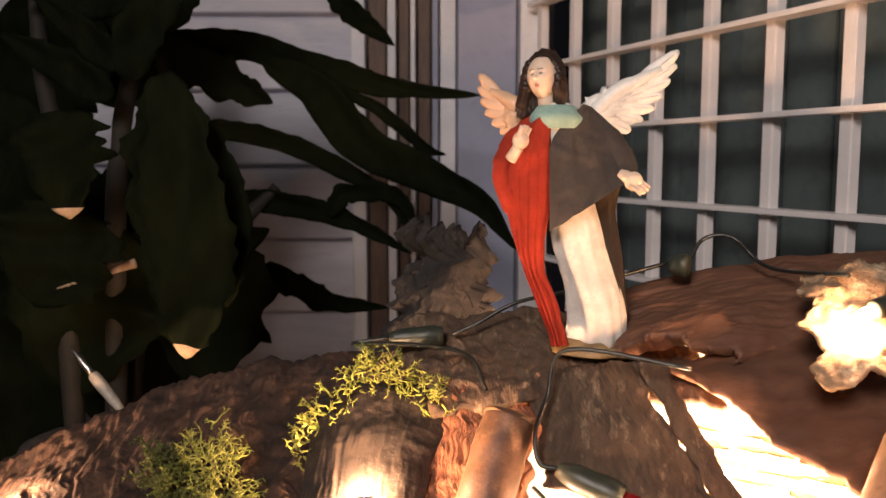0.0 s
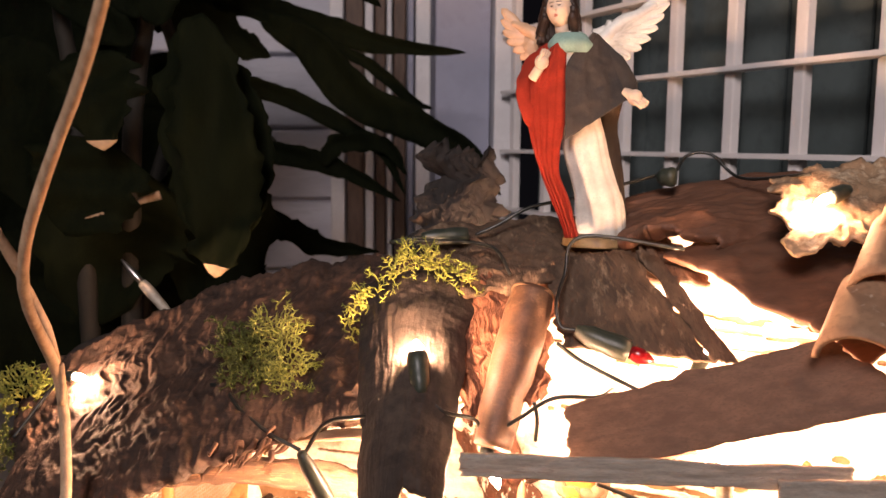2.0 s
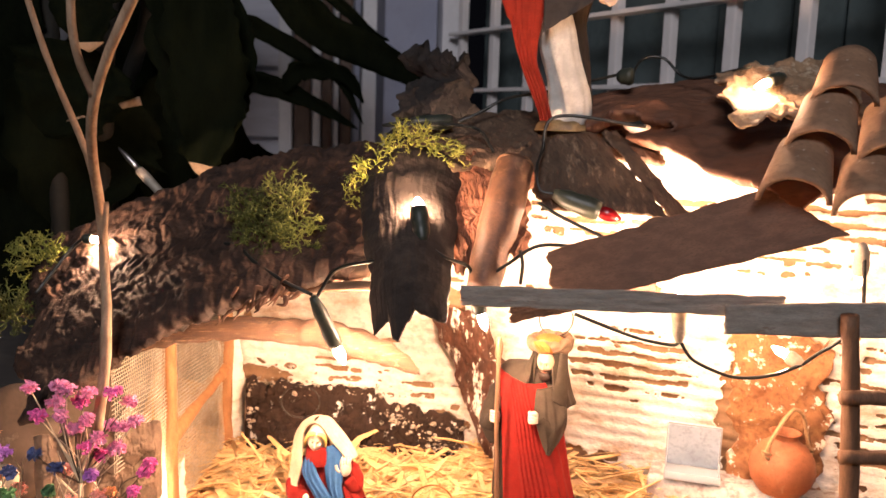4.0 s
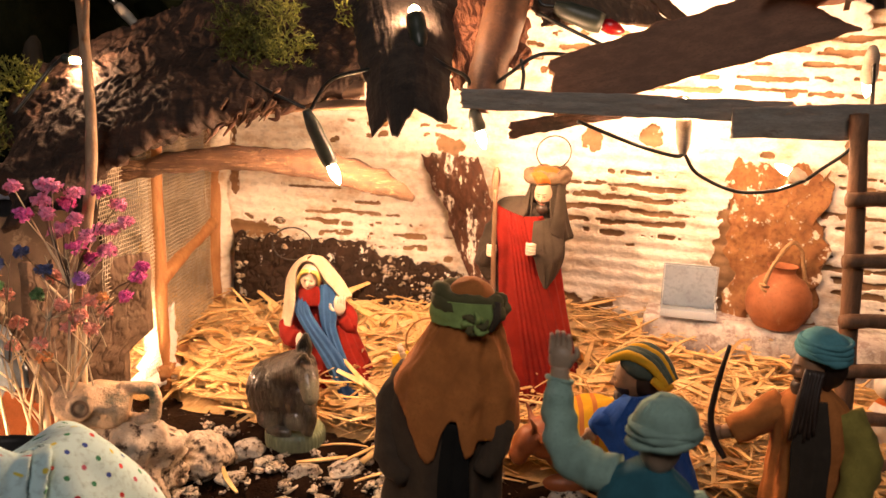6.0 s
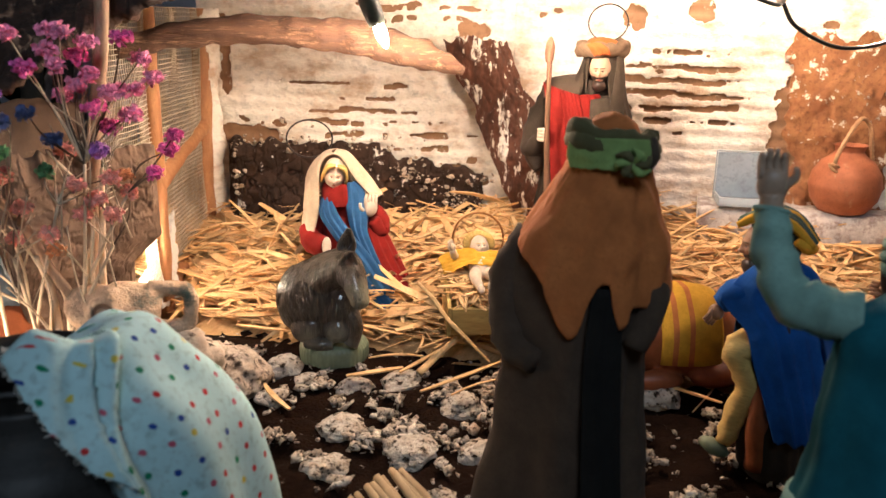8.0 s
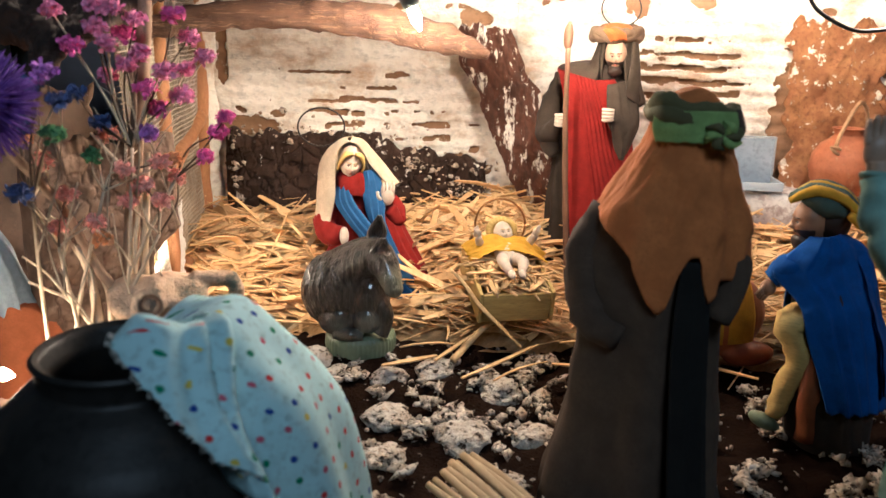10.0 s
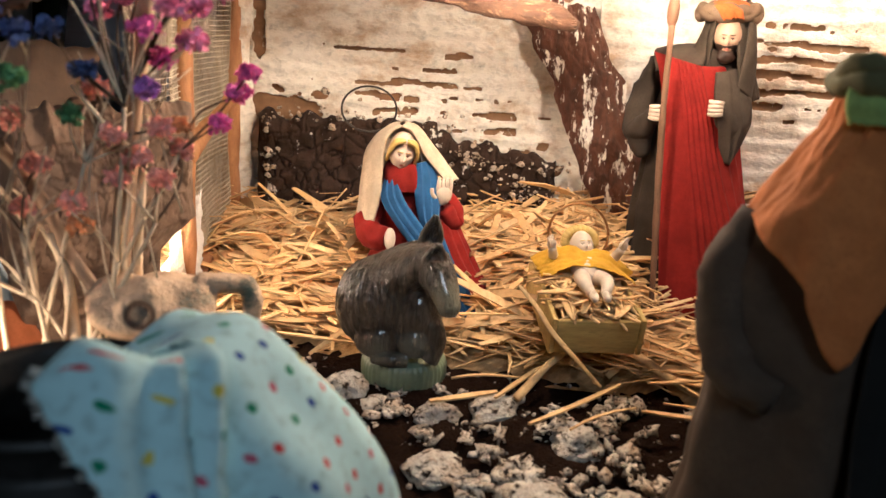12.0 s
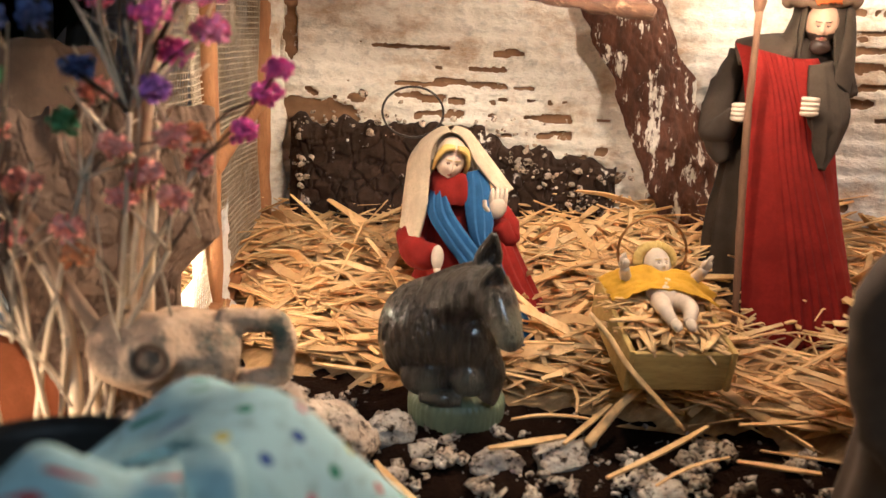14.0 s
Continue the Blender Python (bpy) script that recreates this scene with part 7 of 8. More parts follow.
shepherd_right()


def remeshed(name, bm, mats, label, category, m, voxel=0.0011, smooth=4):
    ob = thing(name, bm, mats, label, category, m)
    r = ob.modifiers.new("join", "REMESH")
    r.mode, r.voxel_size, r.use_smooth_shade = "VOXEL", voxel, True
    s = ob.modifiers.new("ease", "SMOOTH")
    s.factor, s.iterations = 0.5, smooth
    return ob


def spots(m, areas):
    """Paint areas of a glazed ornament: (centre, radius, softness, colour) in its own coordinates."""
    nt = m.node_tree
    bs = nt.nodes["Principled BSDF"]
    tc = nt.nodes.new("ShaderNodeTexCoord")
    for c, r, soft, colour in areas:
        d = nt.nodes.new("ShaderNodeVectorMath")
        d.operation = "DISTANCE"
        d.inputs[1].default_value = c
        nt.links.new(tc.outputs["Object"], d.inputs[0])
        mr = nt.nodes.new("ShaderNodeMapRange")
        mr.inputs[1].default_value, mr.inputs[2].default_value, mr.inputs[3].default_value, mr.inputs[4].default_value = r - soft, r + soft, 1.0, 0.0
        nt.links.new(d.outputs["Value"], mr.inputs[0])
        mx = nt.nodes.new("ShaderNodeMix")
        mx.data_type = "RGBA"
        old = bs.inputs["Base Color"].links[0].from_socket
        nt.links.new(mr.outputs[0], mx.inputs[0]), nt.links.new(old, mx.inputs[6])
        mx.inputs[7].default_value = (*colour, 1)
        nt.links.new(mx.outputs[2], bs.inputs["Base Color"])
    return m


DONKEY_GLAZE = mat("grey_brown_glaze", (0.05, 0.038, 0.027), (0.085, 0.07, 0.053), 230, 0.28, 1.0, stretch=(2.2, 2.2, 0.4), coat=0.7, size=0.004, fine=2.4, third=(0.014, 0.009, 0.006), third_scale=170, third_at=0.55, third_soft=0.06, grit=0.6)
spots(DONKEY_GLAZE, [((0.0185, -0.027, 0.046), 0.0085, 0.003, (0.2, 0.19, 0.13)), ((0.004, -0.023, 0.019), 0.0085, 0.003, (0.16, 0.155, 0.12)), ((-0.012, -0.02, 0.018), 0.006, 0.003, (0.13, 0.13, 0.1)),
                     ((0.0108, -0.0262, 0.0535), 0.0013, 0.0003, (0.01, 0.008, 0.006)), ((0.0125, -0.0225, 0.064), 0.0022, 0.001, (0.1, 0.055, 0.03)), ((0.0195, -0.033, 0.0465), 0.0009, 0.0004, (0.03, 0.02, 0.015))])


def donkey():
    """A seated donkey: barrel back, folded legs, bent neck with a notched mane, long head turned aside."""
    bm = B()
    ball(bm, (-0.0105, 0.002, 0.034), (0.0228, 0.019, 0.0238), 0, 36, 24, turn3(0, 8, 0))
    ball(bm, (-0.007, 0.001, 0.0235), (0.019, 0.0155, 0.0125), 0, 30, 18)
    ball(bm, (0.0045, -0.006, 0.032), (0.0125, 0.0125, 0.0165), 0, 26, 18, turn3(0, 12, 0))
    tube(bm, spline([(-0.009, 0.0, 0.044), (0.0, -0.005, 0.0525), (0.008, -0.0115, 0.0585), (0.0115, -0.0155, 0.06)], 8), [0.0145, 0.0122, 0.0098, 0.008], 24)
    tube(bm, spline([(0.0108, -0.0145, 0.0605), (0.014, -0.02, 0.0555), (0.0172, -0.0252, 0.0485), (0.0187, -0.028, 0.0445)], 8), [0.0078, 0.0076, 0.0063, 0.0052], 22)
    ball(bm, (0.0188, -0.0278, 0.0443), (0.0054, 0.0055, 0.0048), 0, 18, 12, turn3(30, 0, 0))
    ball(bm, (0.0112, -0.019, 0.0545), (0.0062, 0.0062, 0.0068), 0, 18, 12)
    ball(bm, (0.0102, -0.0245, 0.0542), (0.0018, 0.0012, 0.0008), 0, 10, 8)
    for base, tip, back in (((0.0085, -0.0095, 0.0645), (0.0112, -0.0112, 0.079), 0.0), ((0.0105, -0.0185, 0.0585), (0.0132, -0.0215, 0.069), 1.0)):
        b, t = V(base), V(tip)
        for s in (-1, 1):
            tube(bm, spline([b + V((s * 0.0016, 0, 0)), b.lerp(t, 0.45) + V((s * 0.0038, -0.0008, 0)), t + V((0, 0, 0.0012))], 7), [0.0026, 0.0017, 0.0013], 10)
        tube(bm, spline([b + V((0, 0.0016, 0)), b.lerp(t, 0.45) + V((0, 0.002, 0)), t + V((0, 0.0004, 0.0004))], 7), [0.0034, 0.0038, 0.0016], 12, flat=0.5)
    line = spline([(-0.015, -0.002, 0.0567), (-0.006, -0.0045, 0.0618), (0.002, -0.0075, 0.0653), (0.0085, -0.0115, 0.0672)], 6)
    for k, p in enumerate(line):
        tube(bm, [p + V((0.0, 0.002, -0.002)), p + V((0.0, -0.0005, 0.0014)), p + V((0.0003, -0.0032, -0.001))], [0.0013, 0.0011, 0.0008], 7)
    for k in range(3):
        tube(bm, spline([(-0.014 - 0.003 * k, -0.008, 0.052 - 0.002 * k), (-0.0235 - 0.003 * k, -0.008, 0.044 - 0.002 * k), (-0.029 - 0.0012 * k, -0.007, 0.033)], 6), 0.0006, 6)
    # combed strokes of the coat
    q = random.Random(5)
    for k in range(170):
        a, z = q.uniform(math.pi * 0.95, math.pi * 1.95), q.uniform(0.022, 0.056)
        e = math.sqrt(max(0.03, 1 - ((z - 0.034) / 0.0243) ** 2))
        x, y = -0.0105 + 0.0231 * e * math.cos(a), 0.002 + 0.0193 * e * math.sin(a)
        z2 = z - 0.0045
        e2 = math.sqrt(max(0.03, 1 - ((z2 - 0.034) / 0.0243) ** 2))
        tube(bm, [(x, y, z), (-0.0105 + 0.0232 * e2 * math.cos(a + 0.05), 0.002 + 0.0194 * e2 * math.sin(a + 0.05), z2)], [0.0005, 0.0003], 5)
    # folded legs and hooves
    ball(bm, (-0.012, -0.0105, 0.0208), (0.0112, 0.0078, 0.0092), 0, 22, 16, turn3(0, -10, 0))
    tube(bm, spline([(-0.014, -0.0135, 0.0135), (-0.006, -0.0165, 0.0132), (0.002, -0.0162, 0.0128)], 6), [0.0036, 0.0038, 0.003], 14)
    ball(bm, (0.0045, -0.0135, 0.0215), (0.0085, 0.0068, 0.008), 0, 22, 16, turn3(0, 14, 0))
    tube(bm, spline([(0.0105, -0.0105, 0.033), (0.0145, -0.0145, 0.025), (0.0142, -0.0148, 0.0185), (0.0118, -0.0152, 0.0128)], 6), [0.0052, 0.0045, 0.0038, 0.0042], 14)
    return remeshed("donkey_ornament", bm, DONKEY_GLAZE, "seated glazed grey-brown donkey ornament on the soil", "ornament", at(-0.106, 0.383, 0.004, -17.8), 0.0006, 1)


donkey()
bm = B()
loft(bm, [(-0.004, 0, 0, 0.0192, 0.0185), (0.0025, 0, 0, 0.02, 0.0194), (0.0074, 0, 0, 0.0198, 0.0192), (0.0102, 0, 0, 0.018, 0.0175)], 0, 180, 0)
for v in bm.verts:
    a = math.atan2(v.co.y, v.co.x)
    v.co.xy = v.co.xy * (1 + 0.016 * math.sin(a * 45))
thing("ornament_base", bm, GREENGLAZE, "ribbed pale green round base under the donkey ornament", "ornament base", at(-0.106, 0.383, 0.004, -17.8))


def ox():
    bm = B()
    ball(bm, (0.005, 0, 0.026), (0.033, 0.021, 0.026), 0, 28, 18)
    ball(bm, (-0.024, -0.006, 0.03), (0.014, 0.012, 0.014), 0, 20, 12)
    ball(bm, (-0.036, -0.011, 0.03), (0.0085, 0.0085, 0.011), 0, 16, 12, turn3(0, 30, 0))
    ball(bm, (-0.041, -0.013, 0.022), (0.006, 0.006, 0.007), 0, 14, 10)
    for s in (-1, 1):
        tube(bm, spline([(-0.033, -0.011 + s * 0.006, 0.039), (-0.034, -0.011 + s * 0.011, 0.044), (-0.037, -0.011 + s * 0.012, 0.05)], 5), [0.0024, 0.0018, 0.0008], 8)
        ball(bm, (-0.029, -0.01 + s * 0.012, 0.036), (0.002, 0.005, 0.003), 0, 10, 8)
    ball(bm, (-0.012, -0.018, 0.006), (0.015, 0.006, 0.006), 0, 14, 10)
    ball(bm, (0.022, -0.016, 0.007), (0.016, 0.008, 0.007), 0, 14, 10)
    return remeshed("ox_ornament", bm, OXBROWN, "lying red-brown ox ornament on the straw", "ornament", at(0.068, 0.305, 0.006, -10))


ox()
bm = B()
rows = []
for i in range(25):
    u = i / 24
    row = []
    for j in range(41):
        a = math.pi * (0.0 + 1.0 * j / 40)
        x = -0.012 + 0.034 * u
        k = math.sqrt(max(0.05, 1 - ((x - 0.005) / 0.034) ** 2))
        w = 1.05 + 0.012 * math.sin(a * 9 + u * 7)
        row.append(bm.verts.new((x, math.cos(a) * 0.0225 * k * w, 0.022 + math.sin(a) * 0.0315 * k * w * 1.0 - (0.006 if j in (0, 40) else 0))))
    rows.append(row)
for i in range(24):
    for j in range(40):
        f = bm.faces.new((rows[i][j], rows[i + 1][j], rows[i + 1][j + 1], rows[i][j + 1]))
        f.material_index = 1 if i in (4, 5, 10, 11) else 0
ob = thing("saddle_blanket", bm, [YELLOW, BROWNCLOTH], "yellow striped blanket over the ox ornament", "blanket", at(0.068, 0.305, 0.006, -10))
ob.modifiers.new("thickness", "SOLIDIFY").thickness = 0.0012

# crib with the doll
CRIB = at(-0.0185, 0.377, 0.0285, -12, 13, 0)
crib = thing("crib", None, None, "small yellow wooden crib box filled with straw", "crib", CRIB)
part("front_board", block(B(), (-0.0195, -0.029, 0), (0.0195, -0.0265, 0.0175), 0.0006), WOODYELLOW, crib)
part("back_board", block(B(), (-0.0195, 0.0265, 0), (0.0195, 0.029, 0.022), 0.0006), WOODYELLOW, crib)
part("side_board", block(B(), (-0.022, -0.03, 0), (-0.0197, 0.03, 0.019), 0.0006), WOODYELLOW, crib)
part("side_board", block(B(), (0.0197, -0.03, 0), (0.022, 0.03, 0.019), 0.0006), WOODYELLOW, crib)
part("bottom_board", block(B(), (-0.0195, -0.0262, 0.0005), (0.0195, 0.0262, 0.003), 0.0004), WOODYELLOW, crib)
bm = B()
q = random.Random(8)
for k in range(260):
    strand(bm, (q.uniform(-0.015, 0.015), q.uniform(-0.022, 0.022), q.uniform(0.015, 0.0235)), q.uniform(0, 6.28), q.gauss(0, 0.15), q.uniform(0.014, 0.03), q.choice((0.0014, 0.002, 0.003)), q.gauss(0, 0.006))
thing("crib_straw", bm, STRAW, "loose straw heaped in the crib", "straw", CRIB, kind="stuff")
bm = B()
face(bm, (0, 0.017, 0.0315), 0.0072, 0, turn3(-40, 0, 6), eye=2, brow=1, lip=4)
for k in range(14):
    a = radians(-10 + 200 * k / 13)
    ball(bm, (0.0075 * math.cos(a), 0.0215 + 0.002 * math.sin(a), 0.0325 + 0.0055 * math.sin(a)), 0.0026, 1, 8, 6)
ball(bm, (0, 0.004, 0.0265), (0.0075, 0.0115, 0.0062), 0, 18, 12)
for s in (-1, 1):
    limb(bm, [(s * 0.006, 0.01, 0.027), (s * 0.014, 0.011, 0.028), (s * 0.0175, 0.008, 0.036)], [0.0027, 0.0026, 0.002], 0, 0)
    hand(bm, (s * 0.0178, 0.008, 0.0375), 0, 0.0025, up=(s * 0.3, 0, 1))
    limb(bm, [(s * 0.0035, -0.003, 0.026), (s * 0.0055, -0.013, 0.029), (s * 0.003, -0.021, 0.0265)], [0.0042, 0.0034, 0.0022], 0, 0)
    ball(bm, (s * 0.003, -0.0235, 0.0275), (0.0022, 0.0038, 0.0022), 0, 10, 8)
ring(bm, (0, 0.026, 0.034), 0.0155, 0.00065, turn3(66, 0, 0), 3)
thing("infant_doll", bm, [PORCELAIN, BLOND, HAIR, GOLD, LIPS], "small porcelain doll with raised arms and copper halo in the crib", "doll", CRIB)
bm = sheet(B(), [(-0.022, 0.002, 0.0225), (0.023, -0.004, 0.0225), (0.024, 0.013, 0.0235), (-0.025, 0.017, 0.026)], 40, 20, 0.0095, 0.001, 0.0016, 130, 0.003, 4)
thing("doll_blanket", bm, YELLOW, "yellow cloth laid across the doll in the crib", "blanket", CRIB)


# ---- jar and dotted cloth ----
def lathe(bm, prof, seg=56, mi=0, wob=0.0):
    rows = []
    for r, z in prof:
        rows.append([bm.verts.new((r * math.cos(2 * math.pi * j / seg), r * math.sin(2 * math.pi * j / seg), z + wob * noise.noise(V((j * 0.3, z * 50, 1))))) for j in range(seg)])
    for i in range(len(rows) - 1):
        for j in range(seg):
            bm.faces.new((rows[i][j], rows[i][(j + 1) % seg], rows[i + 1][(j + 1) % seg], rows[i + 1][j])).material_index = mi
    bm.faces.new(rows[0]).material_index = mi
    bm.faces.new(rows[-1]).material_index = mi
    return bm


JX, JY = -0.2305, 0.199
prof = [(0.022, 0.0), (0.028, 0.004), (0.042, 0.02), (0.049, 0.04), (0.0478, 0.058), (0.0405, 0.075), (0.0295, 0.0855), (0.0238, 0.0895), (0.0245, 0.0945), (0.0255, 0.0965), (0.0245, 0.0978), (0.0225, 0.0965), (0.0205, 0.091), (0.024, 0.082), (0.032, 0.07), (0.034, 0.045), (0.03, 0.015), (0.02, 0.008)]
pr = []
for i in range(len(prof) - 1):
    for k in range(4):
        pr.append(tuple(prof[i][c] + (prof[i + 1][c] - prof[i][c]) * k / 4 for c in (0, 1)))
thing("clay_jar", lathe(B(), pr + [prof[-1]]), JARBLACK, "round black glazed jar with an open mouth, standing on the soil", "jar", at(JX, JY, -0.0068))

m = mat("dotted_cloth", (0.5, 0.72, 0.74), (0.45, 0.66, 0.68), 60, 0.9, 0.4, size=0.0004)
nt = m.node_tree
bs = nt.nodes["Principled BSDF"]
base = bs.inputs["Base Color"].links[0].from_socket
uvn = nt.nodes.new("ShaderNodeUVMap")
vor = nt.nodes.new("ShaderNodeTexVoronoi")
vor.voronoi_dimensions = "2D"
vor.inputs["Scale"].default_value, vor.inputs["Randomness"].default_value = 1.0, 0.35
nt.links.new(uvn.outputs[0], vor.inputs["Vector"])
lt = nt.nodes.new("ShaderNodeMapRange")
lt.inputs[1].default_value, lt.inputs[2].default_value, lt.inputs[3].default_value, lt.inputs[4].default_value = 0.12, 0.15, 1.0, 0.0
nt.links.new(vor.outputs["Distance"], lt.inputs[0])
sep = nt.nodes.new("ShaderNodeSeparateColor")
nt.links.new(vor.outputs["Color"], sep.inputs[0])
rp = nt.nodes.new("ShaderNodeValToRGB")
rp.color_ramp.interpolation = "CONSTANT"
cols = [(0.0, (0.5, 0.03, 0.03)), (0.28, (0.02, 0.06, 0.28)), (0.52, (0.02, 0.2, 0.1)), (0.74, (0.6, 0.5, 0.08)), (0.9, (0.45, 0.1, 0.15))]
for k, (p, c) in enumerate(cols):
    e = rp.color_ramp.elements[k] if k < 2 else rp.color_ramp.elements.new(p)
    e.position, e.color = p, (*c, 1)
nt.links.new(sep.outputs[0], rp.inputs[0])
mx = nt.nodes.new("ShaderNodeMix")
mx.data_type = "RGBA"
nt.links.new(lt.outputs[0], mx.inputs[0]), nt.links.new(base, mx.inputs[6]), nt.links.new(rp.outputs[0], mx.inputs[7])
nt.links.new(mx.outputs[2], bs.inputs["Base Color"])

bm = B()
uvl = bm.loops.layers.uv.new("uv")
NA, NV = 320, 80
cprof = [(0.003, 0.0945), (0.012, 0.0965), (0.0225, 0.1), (0.0295, 0.098), (0.037, 0.0905), (0.0455, 0.0785), (0.051, 0.061), (0.0535, 0.038), (0.0535, 0.012)]
cp = spline5([(b, a, 0, 0, 0) for a, b in cprof], 10)
rows = []
for i in range(NA + 1):
    u = i / NA
    a = radians(262 + 140 * u)
    row = []
    for j in range(NV + 1):
        z, r = cp[j][0], cp[j][1]
        v = j / NV
        wide = 1 + (0.36 * math.exp(-((u - 0.62) / 0.36) ** 2) + 0.03) * max(0, v - 0.12) ** 0.5
        c = 0.36 - 0.72 * max(0, v - 0.24) + 0.025 * math.sin(v * 9 - 0.5)
        fold = 0.0065 * min(1, v * 2.2) * (-2.2 * math.exp(-((u - c) / 0.008) ** 2) + 0.75 * math.exp(-((u - c - 0.07) / 0.035) ** 2) + 0.6 * math.exp(-((u - c + 0.13) / 0.09) ** 2))
        fold -= 0.011 * min(1, v * 3) * max(0, 1 - v * 1.5) * math.exp(-((u - c - 0.11) / 0.007) ** 2)
        fold += 0.0022 * v * math.sin(u * 19 + v * 2) + 0.0012 * noise.noise(V((u * 6, v * 6, 2)))
        lap = min(1, v * 2.5) * math.exp(-((u - c + 0.02) / 0.018) ** 2)
        lap2 = min(1, v * 2.5) * max(0, 1 - v * 1.5) * math.exp(-((u - c - 0.09) / 0.018) ** 2)
        fold += 0.004 * lap + 0.003 * lap2
        rr = (r + fold) * wide
        tear = 0.03 * noise.noise(V((v * 26, 1, 1))) + 0.03 * noise.noise(V((v * 70, 4, 1)))
        da = (1.6 * max(0, v - 0.3) + tear) * (1 - u) ** 2 + 0.1 * lap + 0.09 * lap2
        lift = 0.007 * math.exp(-((u - 0.6) / 0.33) ** 2) * math.exp(-((v - 0.34) / 0.2) ** 2) - 0.4 * min(0, fold) * -1 * math.exp(-((v - 0.3) / 0.2) ** 2)
        lift += 0.0105 * math.exp(-((u - 0.14) / 0.16) ** 2) * math.exp(-((v - 0.18) / 0.2) ** 2)
        lift += 0.55 * max(0, fold) * math.exp(-((v - 0.28) / 0.2) ** 2)
        row.append(bm.verts.new((math.cos(a + da) * rr, math.sin(a + da) * rr, z + lift + (0.0015 * noise.noise(V((u * 60, 5, 1))) if j == NV else 0))))
    rows.append(row)
across = [[0.0] * (NV + 1) for _ in range(NA + 1)]
for j in range(NV + 1):
    for i in range(1, NA + 1):
        across[i][j] = across[i - 1][j] + (rows[i][j].co - rows[i - 1][j].co).length
mid_, slide, drop = NA // 2, [0.0], [0.0]
for j in range(1, NV + 1):
    step, side_ = rows[mid_][j].co - rows[mid_][j - 1].co, (rows[mid_ + 8][j].co - rows[mid_ - 8][j].co).normalized()
    slide.append(slide[-1] + step.dot(side_))
    drop.append(drop[-1] + (step - side_ * step.dot(side_)).length)
for j in range(NV + 1):
    half = across[mid_][j] - slide[j]
    for i in range(NA + 1):
        across[i][j] -= half
for i in range(NA):
    for j in range(NV):
        f = bm.faces.new((rows[i][j], rows[i + 1][j], rows[i + 1][j + 1], rows[i][j + 1]))
        for lp, (x, y) in zip(f.loops, ((i, j), (i + 1, j), (i + 1, j + 1), (i, j + 1))):
            lp[uvl].uv = (across[x][y] / 0.0085 + 20, drop[y] / 0.0085)
rr_ = random.Random(3)
ob = thing("dotted_cloth", bm, m, "pale cloth with coloured dots draped over the black jar", "cloth", at(JX + 0.002, JY, -0.0025))
ob.modifiers.new("thickness", "SOLIDIFY").thickness = 0.0007
bm = B()
me = ob.data
for j in range(3, NV):
    co = me.vertices[j].co
    d = V((-math.sin(radians(262)), math.cos(radians(262)), 0)) * -1
    for k in range(2):
        tube(bm, [co, co + d * rr_.uniform(0.0006, 0.0018) + V((0, 0, rr_.gauss(0, 0.0006)))], 0.00016, 3)
part("fringe", bm, WHITECLOTH, ob, "frayed white threads")

# ---- dried flowers ----
DARKSTALK = mat("dark_twig", (0.12, 0.08, 0.05), (0.08, 0.05, 0.03), 60, 0.8, 0.4)
FC = {"p": (0.82, 0.26, 0.42), "m": (0.66, 0.11, 0.36), "r": (0.92, 0.36, 0.29), "o": (0.7, 0.3, 0.12), "v": (0.4, 0.16, 0.48), "b": (0.06, 0.09, 0.22), "g": (0.08, 0.22, 0.08)}
FM = {k: mat("dyed_flower_" + k, c, tuple(min(1, x * 1.5 + 0.04) for x in c), 260, 0.8, 0.3, island=0.3) for k, c in FC.items()}
BLOOMS = [("p", -0.226, 0.3, 0.189), ("p", -0.217, 0.305, 0.185), ("m", -0.203, 0.3, 0.187), ("p", -0.228, 0.295, 0.176), ("p", -0.216, 0.3, 0.172), ("p", -0.206, 0.31, 0.165), ("m", -0.215, 0.295, 0.159),
          ("p", -0.202, 0.3, 0.156), ("m", -0.211, 0.305, 0.15), ("p", -0.192, 0.3, 0.171), ("m", -0.222, 0.31, 0.179), ("p", -0.197, 0.31, 0.178),
          ("m", -0.185, 0.3, 0.147), ("m", -0.188, 0.303, 0.14), ("m", -0.194, 0.3, 0.131), ("p", -0.209, 0.29, 0.166), ("r", -0.226, 0.3, 0.127), ("r", -0.212, 0.3, 0.129)]
BLOOMS += [("r", -0.212, 0.302, 0.113), ("r", -0.238, 0.3, 0.106), ("o", -0.236, 0.3, 0.099), ("v", -0.216, 0.3, 0.141), ("b", -0.246, 0.27, 0.157), ("b", -0.233, 0.3, 0.146),
           ("b", -0.261, 0.27, 0.125), ("g", -0.237, 0.3, 0.133)]
BLOOMS += [("g", -0.248, 0.27, 0.146), ("v", -0.249, 0.27, 0.167), ("m", -0.241, 0.3, 0.175), ("p", -0.232, 0.3, 0.182), ("b", -0.254, 0.28, 0.162), ("b", -0.24, 0.29, 0.158),
           ("r", -0.256, 0.31, 0.13), ("r", -0.247, 0.3, 0.118), ("o", -0.262, 0.31, 0.14), ("b", -0.258, 0.262, 0.15)]
